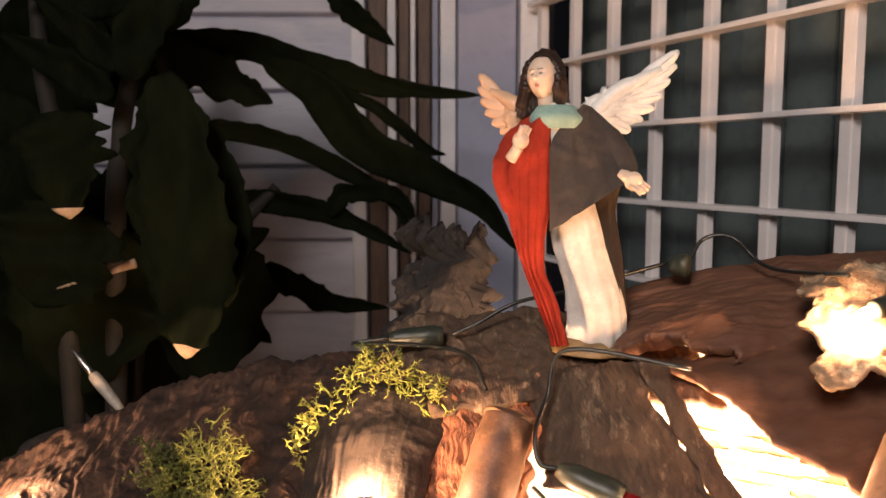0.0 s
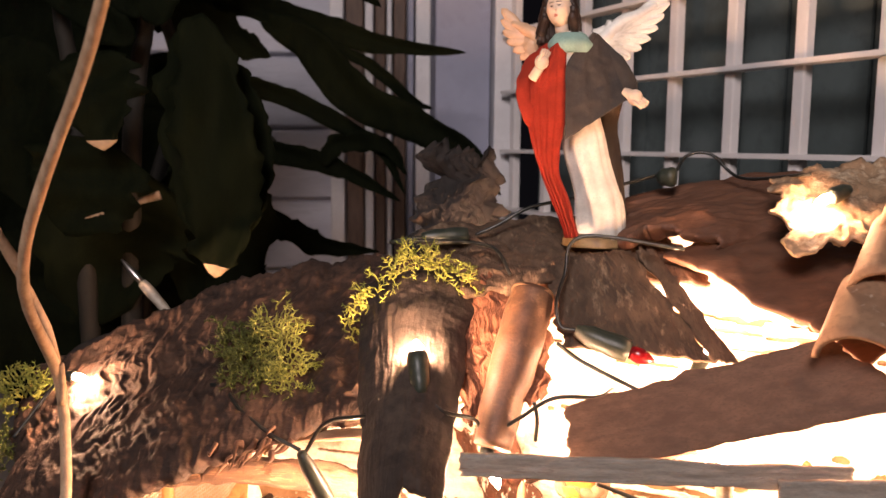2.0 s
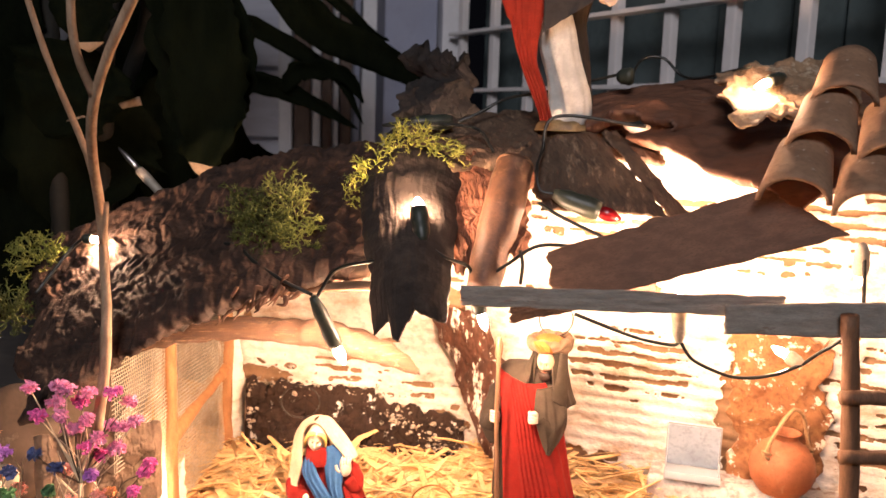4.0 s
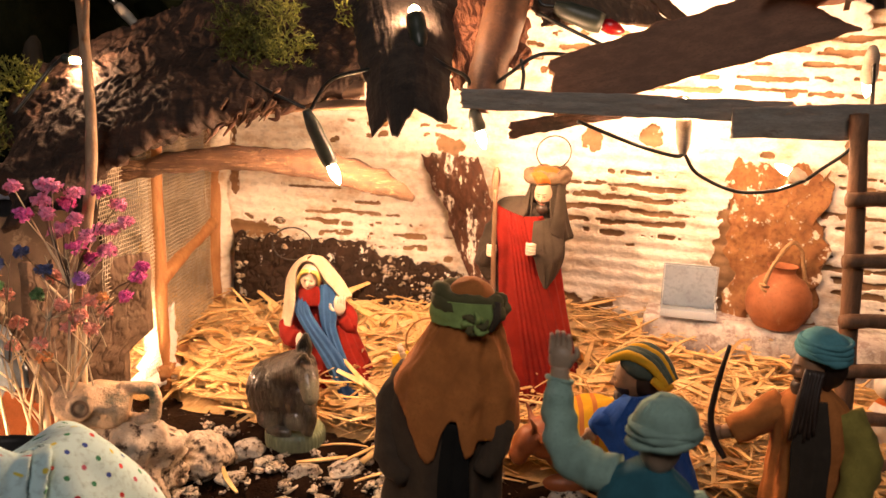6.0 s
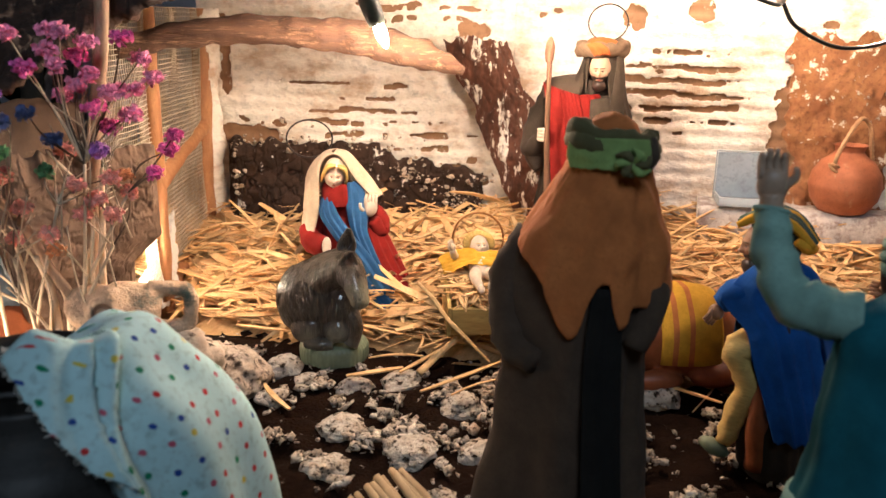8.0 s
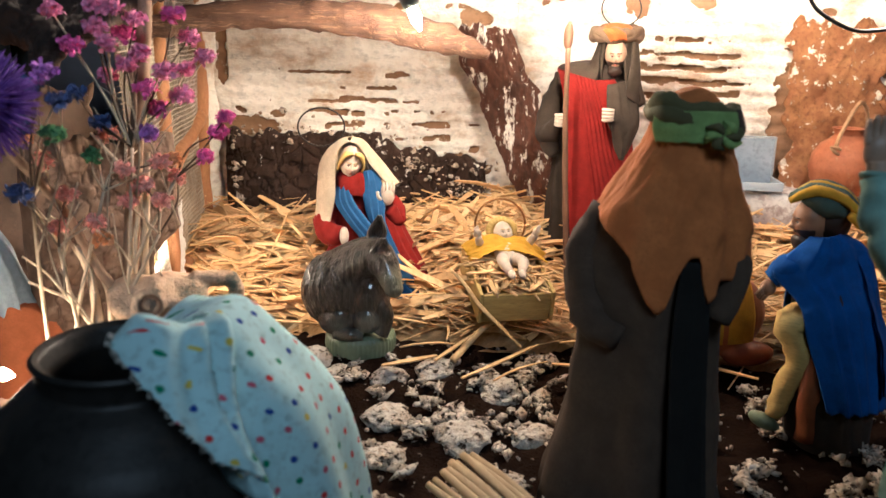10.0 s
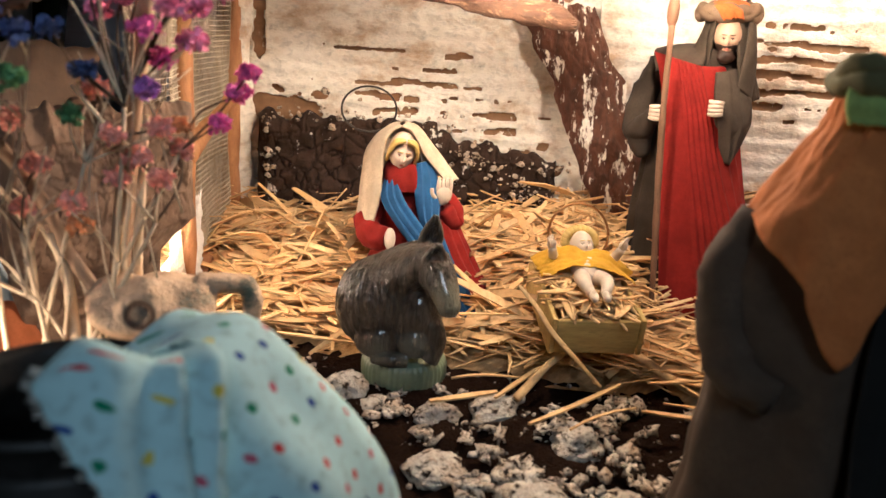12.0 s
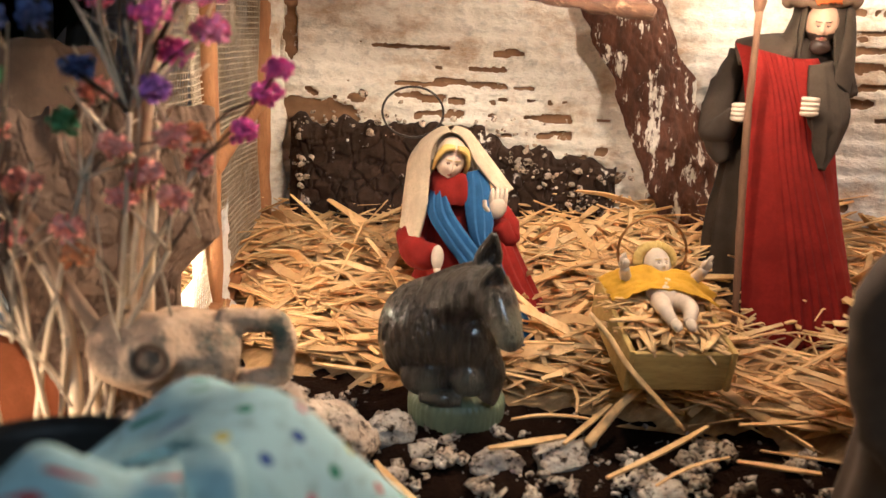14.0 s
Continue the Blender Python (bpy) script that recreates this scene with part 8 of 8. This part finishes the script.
BLOOMS += [("p", -0.232, 0.305, 0.19), ("p", -0.222, 0.298, 0.168), ("r", -0.205, 0.305, 0.122), ("p", -0.199, 0.306, 0.166), ("r", -0.219, 0.305, 0.119), ("o", -0.206, 0.303, 0.13),
           ("p", -0.229, 0.31, 0.163), ("r", -0.231, 0.312, 0.14), ("r", -0.225, 0.308, 0.112), ("r", -0.252, 0.305, 0.104),
           ("p", -0.247, 0.308, 0.188), ("o", -0.27, 0.318, 0.158), ("b", -0.266, 0.3, 0.152)]
fl = thing("dried_bouquet", None, None, "bouquet of dried dyed flowers, pink, coral and blue, on thin stems", "bouquet")
FB = V((-0.25, 0.322, 0.0))
q = random.Random(12)
NODES = [V(p) for p in ((-0.226, 0.307, 0.085), (-0.214, 0.306, 0.098), (-0.241, 0.305, 0.075), (-0.252, 0.296, 0.098), (-0.234, 0.303, 0.118), (-0.222, 0.304, 0.135), (-0.259, 0.29, 0.118), (-0.206, 0.304, 0.122))]
for k, p in enumerate(NODES):
    base = FB + V((q.uniform(-0.012, 0.012), q.uniform(-0.01, 0.01), 0))
    part("stem", tube(B(), spline([base, base.lerp(p, 0.5) + V((q.uniform(-0.004, 0.004), 0, 0.004)), p], 7), [0.0012, 0.0009, 0.0007], 7, 0, 0.2, 200), STALK, fl)
for c, x, y, z in BLOOMS:
    p = V((x, y, z))
    low = [n_ for n_ in NODES if n_.z < z - 0.008] or [FB + V((0, 0, 0.02))]
    node = min(low, key=lambda n_: (n_ - p).length)
    mid = node.lerp(p, 0.5) + V((q.uniform(-0.004, 0.004), q.uniform(-0.003, 0.003), q.uniform(-0.002, 0.004)))
    part("stem", tube(B(), spline([node, mid, p], 6), [0.0005, 0.0004, 0.0003], 5), STALK if q.random() < 0.6 else DARKSTALK, fl)
    bm = B()
    big = q.uniform(0.68, 1.05)
    for k in range(74):
        d = V((q.gauss(0, 1), q.gauss(0, 1), q.gauss(0.25, 0.8))).normalized()
        s = d.orthogonal().normalized()
        t = d.cross(s)
        a = q.uniform(0, 6.28)
        s, t = s * math.cos(a) + t * math.sin(a), t * math.cos(a) - s * math.sin(a)
        rad = q.uniform(0.0012, 0.0058) * big
        c0 = p + V((d.x, d.y, d.z * 0.75)) * rad * 0.7
        w, l = q.uniform(0.0008, 0.0016), q.uniform(0.0012, 0.0024)
        vs = [bm.verts.new(c0 + o) for o in (-s * w * 0.4, s * w * 0.4, s * w + d * l * 0.7 + t * 0.0004, d * l + t * 0.0008, -s * w + d * l * 0.7 + t * 0.0004)]
        vb = [bm.verts.new(v.co - t * 0.00018) for v in vs]
        bm.faces.new(vs), bm.faces.new(vb[::-1])
        for i in range(5):
            bm.faces.new((vs[i], vb[i], vb[(i + 1) % 5], vs[(i + 1) % 5]))
    ball(bm, p, 0.002, 0, 8, 6, None, 0.4, 500)
    part("flower_head", bm, FM[c], fl, smooth=False)
for k in range(9):
    base = q.choice(NODES) + V((0, 0, -0.02))
    top = base + V((q.uniform(-0.02, 0.02), q.uniform(-0.012, 0.012), q.uniform(0.03, 0.06)))
    mid = base.lerp(top, 0.5) + V((q.uniform(-0.006, 0.006), q.uniform(-0.004, 0.004), 0.0))
    bm = tube(B(), spline([base, mid, top], 6), [0.0005, 0.0004, 0.0003], 4)
    for n_ in range(3):
        b = mid.lerp(top, q.uniform(0.0, 0.8))
        tube(bm, [b, b + V((q.uniform(-0.012, 0.012), q.uniform(-0.008, 0.008), q.uniform(0.006, 0.018)))], 0.0003, 4)
    part("stem", bm, STALK, fl)
# stout pale stalks of the bouquet, and white forked twigs
for pts, r in (([(-0.241, 0.313, 0.0), (-0.2411, 0.313, 0.044), (-0.2413, 0.313, 0.066), (-0.2427, 0.313, 0.0807), (-0.246, 0.311, 0.094)], 0.0021),
               ([(-0.236, 0.315, 0.0), (-0.236, 0.313, 0.054), (-0.2362, 0.313, 0.0713), (-0.239, 0.313, 0.084)], 0.0012),
               ([(-0.231, 0.312, 0.0), (-0.2327, 0.312, 0.054), (-0.2345, 0.312, 0.066), (-0.238, 0.312, 0.078)], 0.0009),
               ([(-0.224, 0.315, 0.0), (-0.2245, 0.313, 0.0816), (-0.222, 0.31, 0.105), (-0.2211, 0.308, 0.122)], 0.0011),
               ([(-0.2215, 0.316, 0.0), (-0.2205, 0.315, 0.08), (-0.2185, 0.312, 0.105), (-0.216, 0.31, 0.132)], 0.0017),
               ([(-0.2255, 0.314, 0.0), (-0.2262, 0.313, 0.084), (-0.2235, 0.312, 0.097)], 0.0009),
               ([(-0.2211, 0.308, 0.122), (-0.2275, 0.308, 0.1285), (-0.237, 0.307, 0.141)], 0.0008),
               ([(-0.238, 0.313, 0.046), (-0.2423, 0.313, 0.0547), (-0.2513, 0.313, 0.0698), (-0.2585, 0.313, 0.0751), (-0.266, 0.312, 0.08)], 0.0008),
               ([(-0.2513, 0.313, 0.0698), (-0.258, 0.313, 0.0815), (-0.267, 0.312, 0.091)], 0.0006),
               ([(-0.2513, 0.313, 0.0698), (-0.2522, 0.313, 0.0884), (-0.2549, 0.313, 0.0994), (-0.262, 0.311, 0.112)], 0.0007),
               ([(-0.2433, 0.313, 0.0832), (-0.248, 0.313, 0.093), (-0.2521, 0.313, 0.1032), (-0.256, 0.312, 0.108)], 0.0006),
               ([(-0.2522, 0.313, 0.0884), (-0.2495, 0.313, 0.0955), (-0.247, 0.312, 0.1)], 0.0005)):
    part("stalk", tube(B(), spline(pts, 6), [r, r * 0.95, r * 0.9, r * 0.8, r * 0.6], 10, 0, 0.2, 120), STALK, fl)

bm = B()
pc = V((-0.2685, 0.258, 0.158))
for k in range(700):
    d = V((q.gauss(0, 1), q.gauss(0, 1), q.gauss(0, 1))).normalized()
    e = (d + V((q.gauss(0, 0.35), q.gauss(0, 0.35), q.gauss(0, 0.35)))).normalized()
    tube(bm, [pc + d * 0.006, pc + d * 0.0115 + e * 0.002, pc + d * q.uniform(0.014, 0.0175) + e * 0.003], [0.0006, 0.0002], 3)
ball(bm, pc, 0.0115, 0, 20, 14, None, 0.3, 200)
pom = thing("pompom", bm, mat("violet_wool", (0.16, 0.07, 0.38), (0.1, 0.04, 0.27), 150, 0.95, 0.3), "fluffy violet pompom on a stick among dried flowers", "pompom")
bm = B()
tube(bm, spline([(-0.216, 0.313, 0.0), (-0.2274, 0.313, 0.0552), (-0.2339, 0.313, 0.0728), (-0.2415, 0.312, 0.088), (-0.2479, 0.31, 0.1054), (-0.2555, 0.297, 0.123), (-0.2685, 0.262, 0.15)], 6), [0.0023, 0.0022, 0.0021, 0.002, 0.0018], 9, 0, 0.15, 120)
part("stick", bm, STICK, pom, "pale wooden stick")

# ---- broken pot lying before the straw ----
bm = B()
tube(bm, spline([(-0.022, 0.002, -0.005), (-0.019, 0.001, -0.0035), (-0.006, 0.001, -0.003), (0.006, 0.001, -0.0035), (0.0115, 0.001, -0.0045)], 8), [0.0085, 0.0115, 0.0122, 0.0118, 0.0098], 36, 0, 0.3, 110)
tube(bm, spline([(0.007, 0.001, 0.0045), (0.015, 0.001, 0.0052), (0.0222, 0.001, 0.0042), (0.0248, 0.001, -0.001), (0.0248, 0.001, -0.008), (0.0228, 0.001, -0.0135), (0.015, 0.001, -0.0142), (0.008, 0.001, -0.013)], 8), [0.0046, 0.0038, 0.0036, 0.0034, 0.0036, 0.004, 0.0048], 18, 0, 0.35, 130)
ring(bm, (-0.0125, -0.0105, -0.0005), 0.0052, 0.0018, turn3(80, 0, -12), 0, 30)
ball(bm, (-0.0125, -0.0095, -0.0005), (0.0034, 0.0026, 0.0034), 0, 18, 12)
# the dark spot paints the shade inside the pot's round hole
remeshed("broken_pot", bm, spots(mat("weathered_clay", (0.7, 0.5, 0.33), (0.54, 0.35, 0.21), 80, 0.85, 1.0, third=(0.13, 0.15, 0.11), third_scale=70, third_at=0.6, third_soft=0.07, size=0.0025), [((-0.0125, -0.0135, -0.0002), 0.0052, 0.0005, (0.13, 0.075, 0.045)), ((-0.0122, -0.0135, -0.0004), 0.0034, 0.0006, (0.26, 0.19, 0.13))]),
         "weathered clay pot fragment with a loop handle, lying on stones", "pot", at(-0.208, 0.31, 0.07, 1), 0.0009, 2)

bm = B()
loft(bm, [(0.0, 0, 0, 0.022, 0.02), (0.025, 0, 0, 0.019, 0.017), (0.045, 0, 0, 0.0145, 0.013), (0.056, 0, 0, 0.007, 0.007)], 0, 40, 9, 0.0012, 0.001)
loft(bm, [(0.02, 0, -0.002, 0.018, 0.016), (0.045, 0, 0, 0.0145, 0.013), (0.056, 0, 0, 0.008, 0.008)], 1, 24, 6, 0.0008, 0.001, a0=150, a1=230, grow=0.002)
face(bm, (0, -0.002, 0.065), 0.0085, 2)
ball(bm, (0, 0.002, 0.067), (0.0092, 0.009, 0.0098), 1, 16, 10)
thing("kneeling_figurine", bm, [ORANGE, WHITECLOTH, SKIN2], "small kneeling figurine in orange robe and white scarf behind the ladder", "figurine", at(0.262, 0.285, 0.0, 20))

# ---- jug on the ledge ----
jug = thing("jug", None, None, "round terracotta jug with rope handle on the white ledge", "jug", at(0.2395, 0.381, 0.0745, 10) @ Matrix.Scale(0.85, 4))
jp = [(0.012, 0.0), (0.018, 0.002), (0.025, 0.012), (0.0272, 0.022), (0.0255, 0.032), (0.02, 0.041), (0.013, 0.046), (0.0105, 0.049), (0.0115, 0.053), (0.013, 0.0545), (0.0115, 0.0545), (0.009, 0.049), (0.008, 0.03)]
jpp = []
for i in range(len(jp) - 1):
    for k in range(4):
        jpp.append(tuple(jp[i][c] + (jp[i + 1][c] - jp[i][c]) * k / 4 for c in (0, 1)))
part("body", lathe(B(), jpp + [jp[-1]], 48), TERRA, jug)
part("rope_handle", tube(B(), spline([(-0.021, -0.004, 0.038), (-0.02, -0.006, 0.05), (-0.008, -0.006, 0.068), (0.004, -0.004, 0.075), (0.014, -0.004, 0.068), (0.019, -0.004, 0.052), (0.023, -0.004, 0.04)], 8), [0.0017, 0.0016, 0.0017], 8, 0, 0.4, 500), ROPE, jug, "twisted rope handle")
for s, n in ((1, 3), (-1, 2)):
    bm = B()
    for k in range(n):
        ring(bm, (s * 0.022, -0.005, 0.04 - 0.0025 * k), 0.0035, 0.0012, turn3(30 * k, 20, 0), 0, 16)
    part("rope_knot", bm, ROPE, jug, "knotted rope end")

# ---- clear box on the ledge ----
g = bpy.data.materials.new("clear_plastic")
g.use_nodes = True
b_ = g.node_tree.nodes["Principled BSDF"]
b_.inputs["Base Color"].default_value = (0.82, 0.9, 0.95, 1)
b_.inputs["Transmission Weight"].default_value, b_.inputs["Roughness"].default_value, b_.inputs["IOR"].default_value = 0.6, 0.22, 1.3
box = thing("clear_box", None, None, "small open clear plastic box with upright lid on the ledge", "box", at(0.186, 0.4125, 0.0768, -26))
part("tray_bottom", block(B(), (-0.02, -0.016, 0), (0.02, 0.012, 0.0012), 0.0004), g, box)
for lo, hi in (((-0.02, -0.016, 0.0012), (0.02, -0.0148, 0.006)), ((-0.02, -0.0148, 0.0012), (-0.0188, 0.012, 0.006)), ((0.0188, -0.0148, 0.0012), (0.02, 0.012, 0.006))):
    part("tray_side", block(B(), lo, hi, 0.0003), g, box)
lid = part("lid", block(B(), (-0.019, 0.0125, 0.001), (0.019, 0.0137, 0.033), 0.0005), mat("hazy_plastic", (0.36, 0.42, 0.48), (0.28, 0.34, 0.4), 60, 0.3, 0.1), box, "hazy grey-blue lid")
for lo, hi in (((-0.0202, 0.012, 0.0), (-0.0192, 0.0142, 0.034)), ((0.0192, 0.012, 0.0), (0.0202, 0.0142, 0.034)), ((-0.0192, 0.012, 0.0332), (0.0192, 0.0142, 0.0345))):
    part("lid_rim", block(B(), lo, hi, 0.0003), g, lid)

# ---- half-hidden seated figure behind the flowers ----
bm = B()
loft(bm, [(0.03, 0, 0, 0.026, 0.022), (0.06, 0, 0, 0.018, 0.016), (0.078, 0, 0, 0.012, 0.011), (0.084, 0, 0, 0.006, 0.006)], 0, 60, 13, 0.0018, 0.002)
loft(bm, [(-0.002, 0.002, -0.004, 0.04, 0.036), (0.015, 0.002, -0.004, 0.04, 0.035), (0.032, 0, -0.002, 0.033, 0.028), (0.046, 0, 0, 0.022, 0.019)], 1, 60, 11, 0.0016, 0.003)
face(bm, (0, -0.002, 0.092), 0.009, 2)
ball(bm, (0, 0.002, 0.095), (0.0095, 0.0095, 0.0105), 3, 16, 10)
thing("seated_figurine", bm, [cloth("pale_blue_cloth", (0.3, 0.36, 0.39)), cloth("rust_cloth", (0.34, 0.1, 0.035)), SKIN, CREAMCLOTH], "seated figurine in pale blue dress and orange skirt behind dried flowers", "figurine", at(-0.296, 0.4, 0.0, -20))
bm = sheet(B(), [(-0.335, 0.3, 0.003), (-0.26, 0.33, 0.004), (-0.27, 0.41, 0.008), (-0.34, 0.4, 0.008)], 24, 20, 0.004, 0.003, 0.002, 60, 0.012, 6)
thing("paper_mat", bm, cloth("peach_paper", (0.6, 0.4, 0.28)), "pale peach paper mat on the soil under the seated figurine", "mat")

# ---- bundle of split reeds in the foreground ----
bundle = thing("reed_bundle", None, None, "flat bundle of split tan reeds lying on the gravel", "reeds")
q = random.Random(61)
for k in range(9):
    f = k / 8
    a = V((-0.1265, 0.2124, 0.016)).lerp(V((-0.1025, 0.2275, 0.017)), f) + V((q.uniform(-0.002, 0.002), q.uniform(-0.002, 0.002), 0.002 * math.sin(f * math.pi)))
    b = V((-0.1175, 0.168, 0.014)).lerp(V((-0.0895, 0.168, 0.014)), f) + V((q.uniform(-0.003, 0.003), q.uniform(-0.003, 0.003), 0.002 * math.sin(f * math.pi)))
    w = q.uniform(0.0014, 0.0023)
    part("reed", tube(B(), spline([a, a.lerp(b, 0.5) + V((q.uniform(-0.0006, 0.0006), 0, 0.0012)), b], 7), [w * 0.8, w, w * 1.05, w], 12, 0, 0.12, 160, flat=0.75), REED, bundle)

# ---- house plant behind the roof ----
plant = thing("house_plant", None, None, "dark broad-leaved plant with dry leaf tips standing behind the roof", "plant")


def leaf(pts, wide, seed, ragged=0.25, droop=0.0, tip=False, shape=0.75):
    """A blade along a curve with a midrib fold and torn margin."""
    c = spline(pts, 12)
    n = len(c)
    bm = B()
    rows = []
    for i, p in enumerate(c):
        d = (c[min(i + 1, n - 1)] - c[max(i - 1, 0)]).normalized()
        s = d.cross(V((0, 1, 0.25))).normalized()
        u = d.cross(s)
        t = i / (n - 1)
        w = wide * (math.sin(math.pi * min(1, 0.04 + 0.96 * t ** shape)) ** 0.7 + 0.03)
        row = []
        for k in range(-3, 4):
            f = k / 3
            e = 1 + (ragged * (noise.noise(V((t * 9, k, seed))) + 0.5 * noise.noise(V((t * 30, k, seed)))) if abs(k) == 3 else 0)
            row.append(bm.verts.new(p + s * (f * w * 0.5 * e) + u * (abs(f) * w * 0.16 + 0.06 * w * math.sin(t * 14 + k))))
        rows.append(row)
    for i in range(n - 1):
        for k in range(6):
            fc = bm.faces.new((rows[i][k], rows[i][k + 1], rows[i + 1][k + 1], rows[i + 1][k]))
            if tip and i / (n - 1) > 0.9:
                fc.material_index = 1
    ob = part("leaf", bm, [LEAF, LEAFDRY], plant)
    ob.modifiers.new("thickness", "SOLIDIFY").thickness = 0.0012
    return ob


leaf([(-0.356, 1.0, 0.580), (-0.296, 1.0, 0.570), (-0.223, 1.0, 0.564), (-0.123, 1.0, 0.534), (-0.043, 1.0, 0.516), (0.044, 0.98, 0.507)], 0.036, 1)
leaf([(-0.210, 1.0, 0.548), (-0.150, 1.0, 0.515), (-0.097, 0.98, 0.455), (-0.030, 0.96, 0.421), (0.038, 0.94, 0.387), (0.083, 0.92, 0.332)], 0.05, 2, 0.2)
leaf([(-0.327, 1.0, 0.461), (-0.259, 1.0, 0.468), (-0.192, 1.0, 0.455), (-0.125, 1.0, 0.424), (-0.064, 1.0, 0.387), (-0.030, 1.0, 0.326)], 0.026, 3)
leaf([(-0.261, 1.0, 0.387), (-0.214, 1.0, 0.384), (-0.153, 1.0, 0.374), (-0.098, 1.0, 0.353), (-0.037, 1.0, 0.319)], 0.03, 4)
leaf([(-0.257, 1.0, 0.298), (-0.195, 1.0, 0.291), (-0.141, 1.0, 0.263), (-0.065, 1.0, 0.253)], 0.034, 5, 0.4)
leaf([(-0.148, 1.1, 0.645), (-0.109, 1.1, 0.616), (-0.063, 1.1, 0.580)], 0.03, 6)
leaf([(-0.370, 0.98, 0.554), (-0.304, 0.98, 0.548), (-0.244, 0.98, 0.521), (-0.198, 0.98, 0.498)], 0.055, 7, 0.4)
leaf([(-0.264, 0.96, 0.298), (-0.242, 0.96, 0.332), (-0.201, 0.96, 0.353)], 0.04, 8)
leaf([(-0.130, 1.0, 0.521), (-0.070, 1.0, 0.488), (-0.023, 1.0, 0.448), (0.004, 1.0, 0.438)], 0.016, 9)
leaf([(-0.139, 0.99, 0.367), (-0.112, 0.99, 0.394), (-0.057, 0.99, 0.391), (-0.030, 0.99, 0.353)], 0.026, 10, 0.4)
leaf([(-0.266, 0.9, 0.207), (-0.238, 0.9, 0.227), (-0.196, 0.9, 0.25)], 0.03, 11)
leaf([(-0.213, 0.64, 0.496), (-0.200, 0.635, 0.441), (-0.190, 0.63, 0.373), (-0.194, 0.63, 0.312), (-0.199, 0.63, 0.279)], 0.064, 12, 0.45, tip=True, shape=0.9)
leaf([(-0.222, 0.66, 0.488), (-0.226, 0.655, 0.43), (-0.222, 0.65, 0.36), (-0.212, 0.65, 0.3)], 0.04, 31, 0.6)
leaf([(-0.2, 0.66, 0.47), (-0.172, 0.655, 0.42), (-0.163, 0.65, 0.36), (-0.172, 0.65, 0.315)], 0.03, 32, 0.6)
leaf([(-0.298, 0.67, 0.470), (-0.299, 0.665, 0.434), (-0.297, 0.66, 0.385)], 0.07, 13, 0.4, tip=True)
leaf([(-0.31, 0.7, 0.392), (-0.325, 0.7, 0.352), (-0.349, 0.7, 0.308)], 0.1, 14, 0.3)
leaf([(-0.411, 0.8, 0.496), (-0.426, 0.8, 0.407), (-0.419, 0.8, 0.32)], 0.1, 15, 0.3)
leaf([(-0.286, 0.75, 0.513), (-0.317, 0.75, 0.543), (-0.360, 0.75, 0.577)], 0.03, 16)
leaf([(-0.294, 0.75, 0.488), (-0.333, 0.75, 0.513), (-0.392, 0.75, 0.543)], 0.035, 17)
leaf([(-0.27, 0.72, 0.5), (-0.25, 0.72, 0.55), (-0.2, 0.72, 0.6)], 0.04, 18)
leaf([(-0.3, 0.8, 0.36), (-0.34, 0.8, 0.3), (-0.36, 0.8, 0.2)], 0.16, 19, 0.3)
leaf([(-0.25, 0.85, 0.38), (-0.24, 0.85, 0.3), (-0.25, 0.85, 0.18)], 0.13, 20, 0.3)
leaf([(-0.31, 0.78, 0.56), (-0.33, 0.78, 0.62), (-0.4, 0.78, 0.68)], 0.12, 21, 0.3)
# three leaves added to darken the siding low on the left
leaf([(-0.4, 0.9, 0.28), (-0.45, 0.9, 0.2), (-0.48, 0.9, 0.08)], 0.16, 28, 0.3)
leaf([(-0.3, 0.9, 0.3), (-0.34, 0.9, 0.22), (-0.36, 0.9, 0.1)], 0.13, 29, 0.3)
leaf([(-0.36, 0.95, 0.34), (-0.28, 0.95, 0.3), (-0.2, 0.95, 0.22)], 0.07, 30, 0.35)
leaf([(-0.44, 1.05, 0.62), (-0.5, 1.05, 0.53), (-0.55, 1.05, 0.42)], 0.14, 23, 0.3)
leaf([(-0.42, 1.05, 0.4), (-0.5, 1.05, 0.36), (-0.58, 1.05, 0.24)], 0.15, 24, 0.3)
leaf([(-0.36, 1.05, 0.44), (-0.38, 1.05, 0.34), (-0.42, 1.05, 0.2)], 0.13, 25, 0.35)
leaf([(-0.38, 1.08, 0.5), (-0.32, 1.08, 0.43), (-0.28, 1.08, 0.33)], 0.09, 26, 0.35)
leaf([(-0.4, 1.08, 0.5), (-0.41, 1.08, 0.58), (-0.36, 1.08, 0.68)], 0.1, 27, 0.3)
leaf([(-0.3, 0.85, 0.56), (-0.26, 0.85, 0.63), (-0.18, 0.85, 0.66)], 0.08, 22, 0.3)
for k, pts in enumerate(([(-0.36, 0.8, -0.03), (-0.369, 0.8, 0.357), (-0.370, 0.8, 0.444), (-0.380, 0.8, 0.519), (-0.384, 0.8, 0.65)], [(-0.33, 0.8, -0.03), (-0.317, 0.8, 0.357), (-0.308, 0.8, 0.45), (-0.293, 0.8, 0.54), (-0.288, 0.8, 0.65)],
                         [(-0.34, 0.85, -0.03), (-0.33, 0.9, 0.3), (-0.3, 0.95, 0.45), (-0.33, 0.98, 0.56)], [(-0.33, 0.85, -0.03), (-0.3, 0.92, 0.2), (-0.25, 0.98, 0.34), (-0.2, 1.0, 0.4)])):
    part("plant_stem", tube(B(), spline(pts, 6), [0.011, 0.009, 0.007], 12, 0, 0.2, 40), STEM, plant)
bm = tube(B(), spline([(-0.332, 0.7, 0.321), (-0.281, 0.7, 0.338), (-0.262, 0.702, 0.344)], 5), [0.0012, 0.003, 0.0045], 9)
part("dry_twig", bm, STICK, plant, "pale dry twig")
